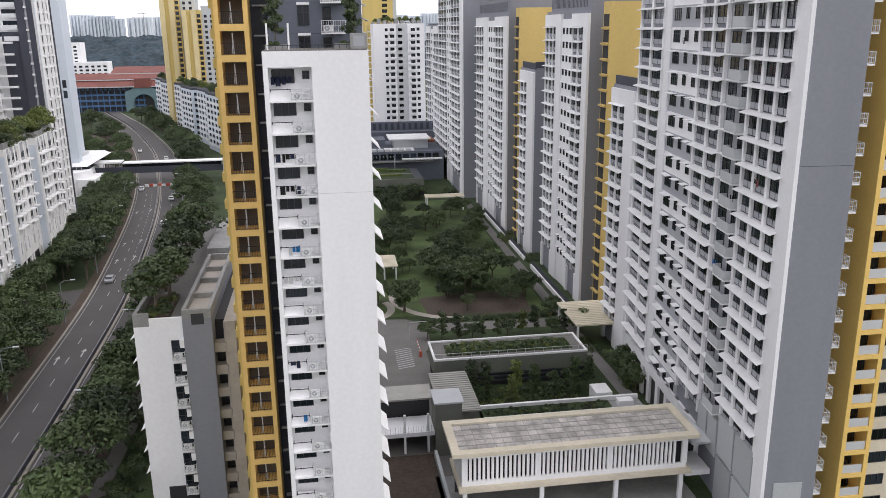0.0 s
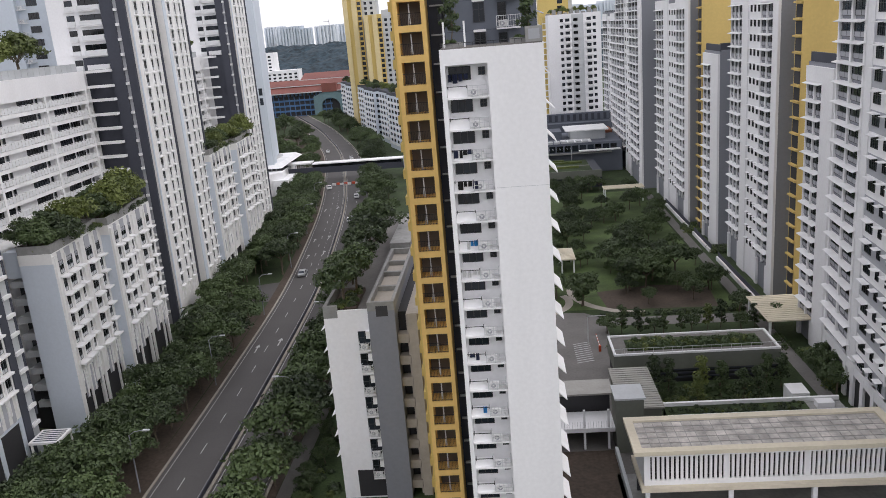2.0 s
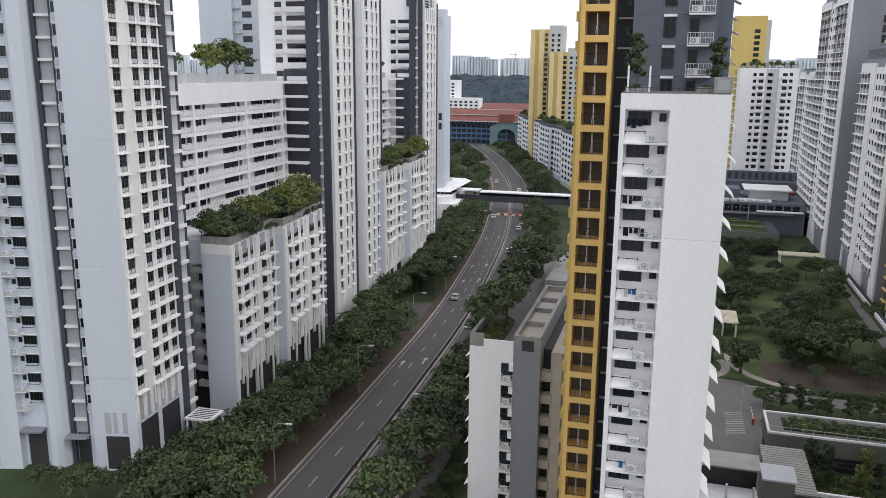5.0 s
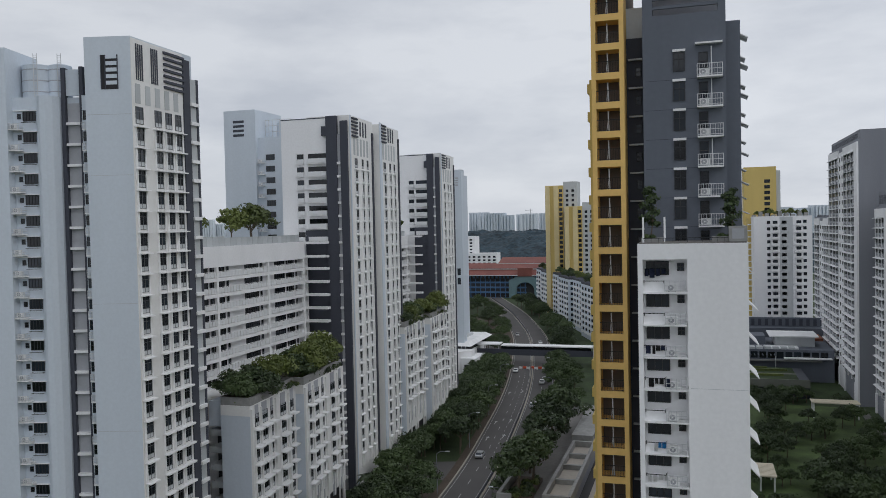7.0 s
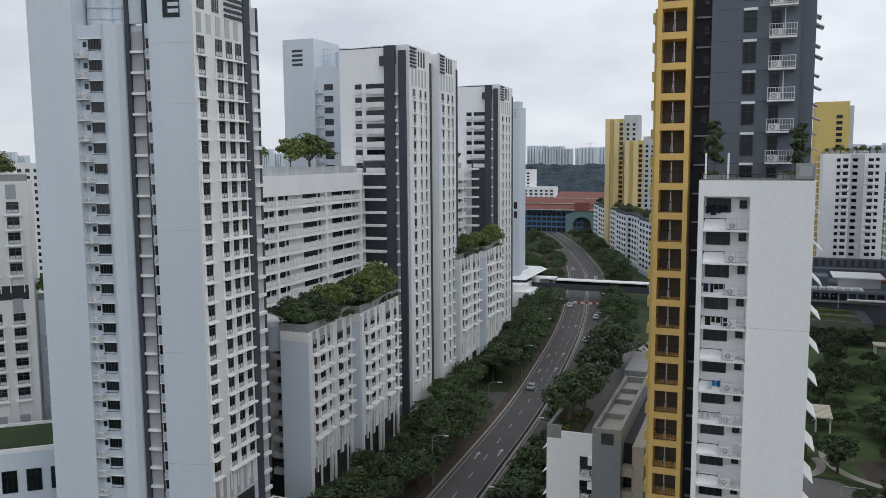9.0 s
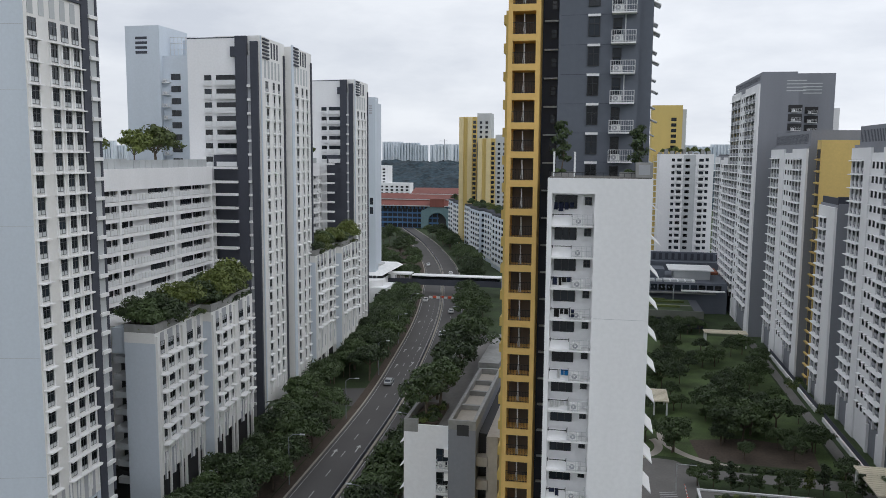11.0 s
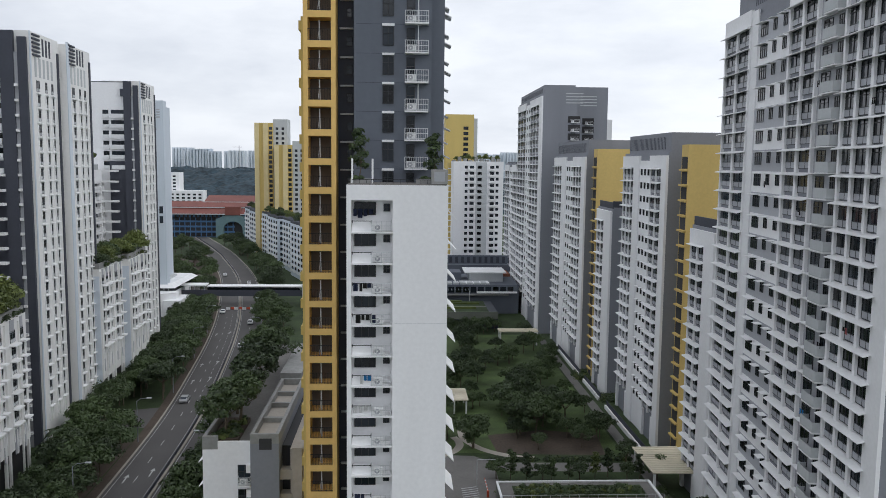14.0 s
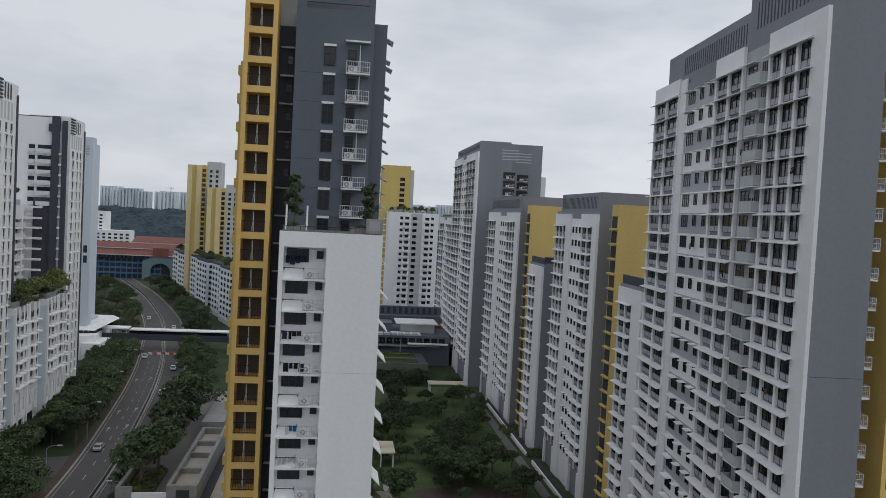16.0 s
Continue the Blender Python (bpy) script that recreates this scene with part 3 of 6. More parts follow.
    strip("yellow_pier", YELLOW_O, t, Y, 0, 0.42, -15, 0, 0, 84)
    strip("yellow_pier", YELLOW_O, t, Y, 2.58, 3.0, -3.2, 0, 0, 84)
    bm = bmesh.new()
    box(bm, 0.42, 2.58, -0.02, 1.99, -0.62, 0)
    ys = mesh_of("yellow_slab", bm, YELLOW_O)
    bm = bmesh.new()
    for i in range(15):
        x = 0.44 + i * 2.12 / 14
        box(bm, x - 0.012, x + 0.012, 0.1, 0.13, 0, 1.05)
    box(bm, 0.42, 2.58, 0.09, 0.14, 1.03, 1.08)
    box(bm, 0.42, 2.58, 0.09, 0.14, 0.06, 0.1)
    grille = mesh_of("balustrade", bm, FRAME)
    bm = bmesh.new()
    tube(bm, (1.5, 0.5, 0), (1.45, 0.5, 1.9), 0.07, 0.05)
    tube(bm, (1.3, 0.5, 0.0), (1.46, 0.5, 1.1), 0.03)
    rack = mesh_of("drying_stand", bm, RAIL)
    for k in range(31):
        z = 84 - k * 2.72
        if z < 1:
            break
        put("yellow_slab", ys, t, Y, 0, z)
        put("balustrade", grille, t, Y, 0, z - 2.72)
        put("drying_stand", rack, t, Y, 0, z - 2.7)
    strip("pale_side", YELLOW_P, t, face(-9.32, 92, -90), 0, 14, 0, 0.3, 0, 70)
    yl = slab_mesh(2.4, 0.5, 0.9, YELLOW_P)
    for k in range(24):
        put("window_hood", yl, t, face(-9.62, 92, -90), 10.5, 70 - k * 2.72)
    return t


slate_tower()
WB = face(-4.95, 71.6, 0)
laundry(WB, 0.55, 2.3, 52.3, -0.95, 3, [0])
laundry(WB, 0.6, 2.2, 45.75 + 0.0, 0.02, 5, [0, 3])
laundry(WB, 0.8, 2.4, 42.9, 0.02, 6, [0, 3, 1])
laundry(WB, 1.2, 2.2, 37.35, 0.02, 8, [2, 1])
laundry(WB, 0.6, 2.4, 34.5, 0.02, 11, [1])
laundry(WB, 1.6, 2.2, 20.6, 0.02, 12, [2])
laundry(WB, 0.6, 2.2, 9.3, 0.02, 14, [3, 4])
laundry(WB, 0.7, 1.6, 26.2, 0.02, 15, [1, 0])
for s, k, n in ((35.0, 3, 3), (38.2, 5, 0), (36.0, 9, 3), (47.5, 4, 3), (31.6, 8, 3), (20.0, 7, 1), (38.8, 13, 0), (44.5, 12, 4), (35.4, 16, 2), (29.0, 15, 3)):
    laundry(SLAB_FACE, s, s + 1.0, 74.2 - k * 2.8, 0.75, 40 + k, [n, 3])


def low_wing():
    t = thing("low_block", "low white and grey block with planted roof terrace", "apartment block")
    box_part("wall", WHITE, t, -22.3, -16.9, 89, 135, 0, 24.2)
    for k, (a, b, c, d) in enumerate(((-22.3, -20.6, 89, 89.4), (-22.3, -21.9, 89.4, 135), (-22.3, -16.9, 134.6, 135))):
        box_part("parapet", CONC, t, a, b, c, d, 24.2, 25.7)
    box_part("parapet", WHITE, t, -20.6, -16.9, 89, 89.3, 24.2, 25.1)
    bm = bmesh.new()
    box(bm, -21.9, -16.9, 89.4, 134.6, 24.2, 24.5)
    part("roof_deck", bm, PAVE, t)
    box_part("planter", SOIL, t, -21.6, -18.6, 90.2, 98, 24.5, 25.0)
    # stair and lift wall with a skylight trough along its top
    box_part("stair_wall", GREY, t, -16.9, -13.7, 88.5, 112, 0, 25.0)
    for a, b, c, d in ((-16.9, -16.5, 88.5, 112), (-14.1, -13.7, 88.5, 112), (-16.5, -14.1, 88.5, 88.9), (-16.5, -14.1, 111.6, 112)):
        box_part("trough_wall", CONC, t, a, b, c, d, 25.0, 26.1)
    for y in (95, 101, 106):
        box_part("trough_rib", CONC, t, -16.5, -14.1, y, y + 0.5, 25.0, 25.9)
    box_part("trough_floor", BEIGE, t, -16.5, -14.1, 88.9, 111.6, 25.0, 25.3)
    # Near-black plate: the shade of the roof hole as colour.
    box_part("roof_opening", VOID, t, -15.9, -14.5, 88.49, 88.6, 24.3, 25.6)
    box_part("stair_wall", CONC, t, -17.2, -14.2, 113, 132, 0, 26.6)
    box_part("link_wall", BEIGE, t, -12.6, -9.4, 89.6, 128, 0, 24.0)
    box_part("link_pier", BEIGE, t, -12.3, -11.2, 89.0, 89.6, 0, 24.3)
    bm = bmesh.new()
    box(bm, 0.1, 1.4, 0.0, 1.4, 0, 1.1)
    par = mesh_of("landing_parapet", bm, BEIGE)
    # Solid near-black block: stairwell shade given as colour.
    box_part("stair_void", VOID, t, -13.7, -12.6, 91.0, 112, 0, 23.9)
    for k in range(8):
        put("landing_parapet", par, t, face(-13.8, 89.3, 0), 0, 20.5 - k * 2.8)
    # corner windows with an air-conditioner ledge
    F = face(-22.3, 89, 0)
    w, b = window_mesh(1.5, 2.1, 2, 0.6), balcony_mesh(1.4, 0.75, 0.95, bars=7, ac=True)
    curtain = mesh_of("canopy", (lambda m: (box(m, -0.25, 0.25, -0.5, 0, -0.9, 0), m)[1])(bmesh.new()), TRIM)
    for k in range(7):
        z = 20.2 - k * 2.85
        put("window", w, t, F, 4.65, z + 0.1)
        put("balcony", b, t, F, 4.7, z)
        put("canopy", curtain, t, F, 5.15, z + 2.3)
    L = face(-22.3, 135, -90)
    sh = slab_mesh(2.6, 0.8, 0.08, TRIM, 0.6)
    lw = window_mesh(1.8, 1.4, 2, 0.6)
    for k in range(7):
        for s in (43.5, 38):
            put("sunshade", sh, t, L, s, 22.9 - k * 2.85)
            put("window", lw, t, L, s, 20.9 - k * 2.85)
    # Dark sheet for the shaded ground storey, nothing is cut out.
    strip("ground_opening", VOID, t, F, 1.9, 5.3, 0.002, 0.03, 0.2, 3.9)
    return t


low_wing()


# ---------------------------------------------------------------- the white estate across the road
CREAMW = material("soft_white_wall_paint", (0.78, 0.775, 0.76), 0.75, 0.03, 0.4, 0.08, 6.0, streak=True)
SASH = material("white_window_frame", (0.62, 0.63, 0.64), 0.5, each=0.1)
MULL = material("grey_window_frame", (0.10, 0.105, 0.11), 0.5, metal=0.2)


def ledged_column(t, F, s, w, top, n, storey=2.8, out=0.35, h=1.5, sides=True, frame=None, thick=0.16):
    """One column of windows: frame, light panel under each, thin ledge, slim white jambs the whole way up."""
    me = window_mesh(round(w, 2), h, 2, 0.62, 0.6, PALE, frame=frame or MULL)
    led = slab_mesh(w + 0.7, out + 0.25, thick, TRIM, 0.04)
    if sides:
        for a in (s - w / 2 - 0.2, s + w / 2 + 0.02):
            strip("jamb", TRIM, t, F, a, a + 0.18, 0.002, 0.22, top - n * storey - 0.3, top)
    for k in range(n):
        put("window", me, t, F, s, top - k * storey + 0.88, 0.02)
        put("ledge", led, t, F, s, top - k * storey)


def slits(t, F, s0, s1, z0, z1, n, mat=None):
    step = (s1 - s0) / n
    for i in range(n):
        strip("slit", mat or PANEL, t, F, s0 + i * step, s0 + (i + 0.5) * step, 0.002, 0.04, z0, z1)


def gallery_tower():
    t = thing("apartment_tower", "tall white tower with ledged windows and charcoal fins", "apartment tower", "white towers across the road")
    P = face(-76.6, 87.9, 14.9)
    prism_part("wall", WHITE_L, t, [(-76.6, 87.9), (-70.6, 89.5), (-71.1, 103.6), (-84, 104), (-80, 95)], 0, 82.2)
    F = face(-70.6, 89.5, 92)
    strip("front_skin", CREAMW, t, F, 0, 11.6, 0.002, 0.1, 7.5, 82.0)
    for s, w in ((1.35, 1.6), (5.45, 1.5), (7.9, 1.45), (10.2, 1.45)):
        ledged_column(t, face(-70.5, 89.5, 92), s, w, 70.5, 22, h=1.7, out=0.5, frame=MULL)
    for k in range(22):
        strip("long_ledge", TRIM, t, F, 6.9, 11.6, 0.1, 0.7, 70.38 - k * 2.8, 70.49 - k * 2.8)
    slits(t, face(-70.48, 89.5, 92), 0.6, 11.4, 73.5, 76.1, 5, LPANEL)
    for s in (0.4, 1.9):
        for i in range(4):
            strip("louvre_slot", CHAR, t, face(-70.48, 89.5, 92), s * 2.2 + i * 0.42, s * 2.2 + i * 0.42 + 0.28, 0.002, 0.04, 76.6, 81.4)
    for i in range(7):
        strip("louvre_bar", CHAR, t, face(-70.48, 89.5, 92), 7.0, 11.8, -0.1, 0.25, 76.4 + i * 0.8, 76.75 + i * 0.8)
    strip("fin", CHAR, t, F, 11.6, 13.2, -6, 0.3, 0, 81.3)
    strip("side_bay", LPANEL, t, F, 13.2, 15.0, -8, 0.1, 0, 78.8)
    strip("fin", CHAR, t, F, 15.0, 15.5, -8, 0.2, 6, 78.9)
    led = slab_mesh(2.0, 0.55, 0.5, TRIM)
    for k in range(26):
        put("ledge", led, t, F, 14.1, 75.3 - k * 2.8)
    slits(t, face(-70.48, 89.5, 92), 0.8, 11.2, 7.4, 11.2, 6)
    for s in (0, 5.2, 10.8):
        strip("column", WHITE_L, t, F, s, s + 0.8, 0.0, 0.12, 0, 7.5)
    # Dark sheets between the columns paint the shade under the tower.
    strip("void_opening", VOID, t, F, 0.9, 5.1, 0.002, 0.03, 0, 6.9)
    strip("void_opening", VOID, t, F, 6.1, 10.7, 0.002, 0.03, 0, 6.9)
    # gable: roof grille, joints, ground opening
    # Shade behind the grille is a near-black sheet on the gable.
    strip("roof_opening", VOID, t, P, 2.2, 4.5, 0.002, 0.03, 75.3, 79.8)
    for i in range(5):
        strip("roof_grille", WHITE_L, t, P, 2.9, 4.45, 0.03, 0.09, 75.9 + i * 0.85, 76.4 + i * 0.85)
    for a in (2.2, 2.75, 4.4):
        strip("roof_grille", CHAR, t, P, a, a + 0.12, 0.09, 0.14, 75.3, 79.8)
    for z in (14, 30, 47, 64, 72):
        strip("joint", LPANEL, t, P, 0.1, 6.1, 0.001, 0.005, z, z + 0.05)
    # VOID sheets here and below paint shaded openings; the others are panels.
    for a, b, z0, z1, m in ((1.7, 5.0, 0.3, 5.3, VOID), (1.7, 2.6, 5.7, 8.9, LPANEL), (2.9, 3.5, 5.7, 8.9, PANEL), (4.2, 4.9, 5.7, 8.9, PANEL)):
        strip("ground_opening", m, t, P, a, b, 0.002, 0.03, z0, z1)
    for a, b, o, z0, z1, m in ((-16.2, -13.9, 0.024, 0.4, 2.6, LPANEL), (-16.2, -13.9, 0.024, 3.2, 5.2, WHITE), (-10.2, -7.6, -1.38, 0.0, 5.6, VOID), (-3.6, -1.6, -2.54, 0.0, 4.6, VOID)):
        strip("ground_opening", m, t, P, a, b, o, o + 0.05, z0, z1)
    strip("entry_hood", GREY, t, P, -10.4, -7.4, -1.36, 0.4, 5.7, 5.95)
    strip("entry_hood", GREY, t, P, -4.2, -1.1, -1.3, 0.3, 4.8, 5.0)
    # window strip beside the gable, charcoal stack, curved wall, bay with condenser balconies, second gable
    wall = bmesh.new()
    pl = [(-0.02, 1.0), (-0.02, 14), (-17.1, 14), (-17.1, 0), (-10.7, 0), (-10.7, 1.4), (-7.2, 1.4), (-6.9, 0.6), (-6.4, 0.25), (-5.6, 0.3), (-4.9, 0.8), (-4.4, 1.6), (-4.3, 2.6), (-1.0, 2.6), (-1.0, 1.0)]
    prism(wall, pl[::-1], 0, 74.8)
    bmesh.ops.recalc_face_normals(wall, faces=wall.faces)
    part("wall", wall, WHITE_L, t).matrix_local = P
    strip("gable", WHITE_L, t, P, -17.1, -10.7, -8, 0.02, 74.8, 81.2)
    strip("stack_wall", CHAR, t, P, -4.25, -3.75, -2.9, -1.9, 0, 78.7)
    strip("stack_wall", CHAR, t, P, -1.5, -1.0, -2.9, -1.4, 0, 78.7)
    strip("stack_head", WHITE_L, t, P, -3.75, -1.5, -2.9, -2.3, 75, 78.5)
    strip("stack_panel", PANEL, t, P, -3.75, -1.5, -2.62, -2.55, 0, 74)
    led, ww, aw = slab_mesh(2.25, 0.6, 0.35, TRIM), window_mesh(1.8, 1.3, 4, 0), window_mesh(0.5, 0.7, 1, 0.5)
    ac, sw, sb = balcony_mesh(1.5, 1.2, 0.7, bars=7, ac=True), window_mesh(0.75, 1.3, 1, 0.5), balcony_mesh(0.8, 0.5, 0.9, bars=4)
    rk = mesh_of("drying_rack", (lambda m: (box(m, -0.9, 0.9, -0.5, -0.44, -0.03, 0.03), box(m, -0.8, -0.74, -0.44, 0, -0.03, 0.03), box(m, 0.74, 0.8, -0.44, 0, -0.03, 0.03), m)[3])(bmesh.new()), FRAME)
    for k in range(25):
        z = 71.4 - k * 2.8
        put("ledge", led, t, P, -2.62, z, -2.6)
        if k < 23:
            put("window", ww, t, P, -8.4, z + 0.2, -1.38)
            put("window", aw, t, P, -9.8, z + 0.5, -1.38)
            put("condenser_balcony", ac, t, P, -10.0, z - 0.9, -1.38)
            put("drying_rack", rk, t, P, -8.4, z + 0.0, -1.38)
            put("bay_soffit", slab_mesh(3.4, 0.25, 0.1, TRIM), t, P, -8.9, z + 1.65, -1.38)
            put("window", sw, t, P, -0.5, z + 0.1, -0.98)
            put("service_balcony", sb, t, P, -0.45, z - 1.1, -0.98)
    tank = thing("water_tank", "pale grey cylindrical rooftop water tank with ladder", "water tank", "roof tanks")
    for s, r in ((-8.6, 2.1), (-5.6, 1.5)):
        bm = bmesh.new()
        tube(bm, (0, 0, 0), (0, 0, 4.6), r, r, 28)
        tube(bm, (0, 0, 4.6), (0, 0, 4.9), r, r * 0.4, 28)
        o = part("tank_shell", bm, WHITE_L, tank)
        o.matrix_local = P @ Matrix.Translation((s, 4.5, 74.8))
        bm = bmesh.new()
        for z in (0.9, 2.4, 3.9):
            tube(bm, (0, 0, z), (0, 0, z + 0.12), r + 0.06, r + 0.06, 28)
        o = part("tank_band", bm, PANEL, tank)
        o.matrix_local = P @ Matrix.Translation((s, 4.5, 74.8))
        bm = bmesh.new()
        for x in (-0.25, 0.25):
            tube(bm, (x, -r - 0.25, 0), (x, -r - 0.25, 6.0), 0.05, 0.05, 6)
        for i in range(18):
            tube(bm, (-0.25, -r - 0.25, 0.3 + i * 0.32), (0.25, -r - 0.25, 0.3 + i * 0.32), 0.03, 0.03, 5)
        o = part("ladder", bm, RAIL, tank)
        o.matrix_local = P @ Matrix.Translation((s + 0.8, 4.5, 74.8))
    # entrance canopy
    c = thing("entrance_canopy", "flat white entrance canopy with slatted roof", "canopy")
    C = face(-70.4, 99, 92)
    strip("canopy_roof", TRIM, c, C, 0.5, 4.6, 0.6, 5.0, 3.6, 3.95)
    for i in range(6):
        strip("slat_gap", CHAR, c, C, 0.9 + i * 0.6, 1.2 + i * 0.6, 1.0, 4.6, 3.951, 3.97)
    for s in (0.6, 4.3):
        for o in (0.8, 4.7):
            strip("post", TRIM, c, C, s, s + 0.25, o, o + 0.25, 0, 3.6)
    return t


gallery_tower()


def stepped_low_block(x, y, lengths, top, n, label, step=1.6):
    """A low block of stepped modules, each with sawtooth ledged windows, tall slits under them, columns at the ground and a planted roof behind a parapet."""
    t = thing("low_block", label, "apartment block", "low white blocks across the road")
    y0 = y
    for i, ln in enumerate(lengths):
        F = face(x, y0, 94)
        deep = 5.2 if i == 0 else 9.0
        prism_part("wall", CREAMW, t, [(x - deep, y0), (x, y0), (x - ln * 0.07, y0 + ln), (x - 15, y0 + ln), (x - 15, y0 + 3.5), (x - deep, y0 + 3.5)], 6.0, top)
        # Near-black core: shade behind the ground columns is in its colour.
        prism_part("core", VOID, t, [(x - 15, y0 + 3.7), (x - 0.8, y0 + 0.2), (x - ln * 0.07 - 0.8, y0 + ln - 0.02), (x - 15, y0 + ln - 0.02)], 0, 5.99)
        G = face(x - deep, y0, 0)
        strip("gable_skin", WHITE_L, t, G, 0, deep - 0.003, 0.002, 0.06, 0, top - 1.6)
        strip("gable_cap", CREAMW, t, G, 0, deep - 0.003, 0.002, 0.12, top - 1.6, top)
        strip("gable_foot", WHITE_L, t, G, 0, deep, -0.6, 0.0, 0, 6.1)
        if i == 0:
            strip("stair_head", WHITE_L, t, G, -2.6, -0.01, -3.4, -0.6, top - 3.6, top + 0.4)
            # Recess shade painted as a near-black back sheet.
            strip("stair_back", VOID, t, G, -3.0, -0.01, -3.6, -3.42, 0, top - 3.6)
            for k in range(8):
                strip("stair_landing", PALE, t, G, -2.6, -0.02, -3.4, -0.9, top - 5.2 - k * 2.8, top - 4.2 - k * 2.8)
        half = ln / 2
        for m in range(2):
            s, q = m * half, half / 8.6
            for a, w in (((2.2, 1.25), (4.9, 2.0), (7.5, 0.85)), ((3.3, 2.1), (6.8, 1.3)))[m]:
                a = s + a * q
                ledged_column(t, F, a, w, top - 3.9 - m * 0.5, n, out=0.85, h=1.45, thick=0.24)
                strip("slit", PANEL, t, F, a - w * 0.5, a + w * 0.36, 0.002, 0.08, top - 2.3, top - 0.2)
                strip("slit", PANEL, t, F, a - w * 0.4, a + w * 0.4, 0.002, 0.05, top - 3.9 - n * 2.8 - 3.2, top - 3.9 - n * 2.8 + 1.2)
                strip("slit_fin", TRIM, t, F, a - 0.07, a + 0.07, 0.05, 0.25, top - 3.9 - n * 2.8 - 3.2, top - 3.9 - n * 2.8 + 1.2)
            strip("pier", CREAMW, t, F, s, s + 0.5, 0.0, 0.35, 0, top - 0.5)
            strip("pier", CREAMW, t, F, s + 3.3 * q if m == 0 else s + 5.2 * q, s + (3.6 * q if m == 0 else 5.5 * q), 0.0, 0.3, 0, top - 0.8)
            strip("ground_column", CREAMW, t, F, s + half - 1.2, s + half - 0.5, -0.3, 0.1, 0, 6.0)
        strip("parapet", CONC, t, F, 0, half - 0.1, -0.35, 0.01, top, top + 1.3)
        strip("parapet", CONC, t, F, half - 0.1, ln, -0.7, -0.34, top, top + 1.3)
        strip("parapet", CONC, t, G, 0, deep, -0.35, 0.012, top, top + 1.25)
        prism_part("roof_bed", SOIL, t, [(x - 8, y0 + 3.6), (x - 4.9, y0 + 0.5), (x - 0.6, y0 + 0.5), (x - ln * 0.07 - 0.8, y0 + ln - 0.2), (x - 8, y0 + ln - 0.2)], top, top + 0.3)
        y0 += ln
        x += step - ln * 0.07
    return t


stepped_low_block(-66.6, 109.8, (17.2, 19.5), 29.0, 6, "low white stepped block with ledged windows and planted roof")
stepped_low_block(-68.2, 184, (19.0, 18.5), 31.8, 6, "low white stepped block with ledged windows and planted roof")


PARA = material("frosted_white_parapet_panel", (0.72, 0.73, 0.74), 0.5, 0.03, 0.4)


def gallery_block(x, y0, y1, top, n, label, stub, cols, rooms):
    """Open access galleries: deep white floor bands, panelled railings, doors and windows set back; slabs reach from its far corner to the tower beyond."""
    t = thing("gallery_block", label, "apartment block", "gallery blocks across the road")
    box_part("wall", WHITE, t, x - 14, x - 1.3, y0, y1, 0, top - 4.1)
    box_part("parapet_wall", WHITE, t, x - 14, x, y0, y1 - 1.5, top - 4.2, top - 0.6)
    box_part("corner_slab", TRIM, t, x - 6, x + stub, y1 - 1.49, y1 - 0.2, top - 1.1, top - 0.6)
    box_part("corner_slab", TRIM, t, x - 6, x + stub, y1 - 1.49, y1 - 0.2, top - 4.0, top - 3.5)
    F = face(x, y0, 90)
    ln = y1 - y0
    for i in range(int(ln / 1.9)):
        strip("roof_panel", LPANEL, t, F, i * 1.9, i * 1.9 + 1.82, -1.2, -1.1, top - 0.6, top + 0.9 + (0.25 if 4 < i < 11 else 0))
    bm = bmesh.new()
    box(bm, 0, ln - 0.2, 0, 1.32, -0.62, 0)
    box(bm, ln - 1.6, ln - 0.2, -stub, 0, -0.5, 0)
    slab = mesh_of("gallery_slab", bm, TRIM)
    bm = bmesh.new()
    count = int((ln - 0.4) / 0.98)
    for i in range(count):
        box(bm, i * 0.98 + 0.09, i * 0.98 + 0.9, 0.05, 0.09, 0.1, 1.0, 1)
        box(bm, i * 0.98, i * 0.98 + 0.07, 0.02, 0.1, 0.0, 1.08)
    box(bm, 0, ln - 0.4, 0.02, 0.1, 1.08, 1.15)
    posts = mesh_of("gallery_railing", bm, TRIM, PARA)
    for k in range(n):
        z = top - 6.1 - k * 2.8
        put("gallery_slab", slab, t, F, 0, z)
        put("gallery_railing", posts, t, F, 0, z)
        for a, b in rooms:
            put("window", window_mesh(round(b - a, 2), 1.5, max(1, round((b - a) / 0.9)), 0), t, F, (a + b) / 2 - y0, z + 0.65, -1.28)
            put("door", window_mesh(0.9, 2.05, 1, 0.45, frame=PANEL), t, F, b - y0 + 1.0, z + 0.05, -1.28)
    for y in cols:
        strip("column", TRIM, t, F, y - y0, y - y0 + 0.6, -0.5, 0.06, 0, top - 4.1)
    return t


gallery_block(-80, 106, 157.0, 54.2, 9, "white block with long open access galleries", 5.2, (117.6, 122.2, 139.8, 154.6, 156.2), ((108, 111), (119.3, 121.4), (122.9, 126.6), (133.4, 138.4), (144.6, 148.8), (150.2, 152.8)))
gallery_block(-82, 190, 227.0, 54.2, 8, "white block with long open access galleries", 4.2, (203, 214, 224.4, 226.2), ((193, 196), (199, 201.6), (204.2, 207.4), (210.6, 213.4), (216.0, 219.4), (221.2, 223.4)))


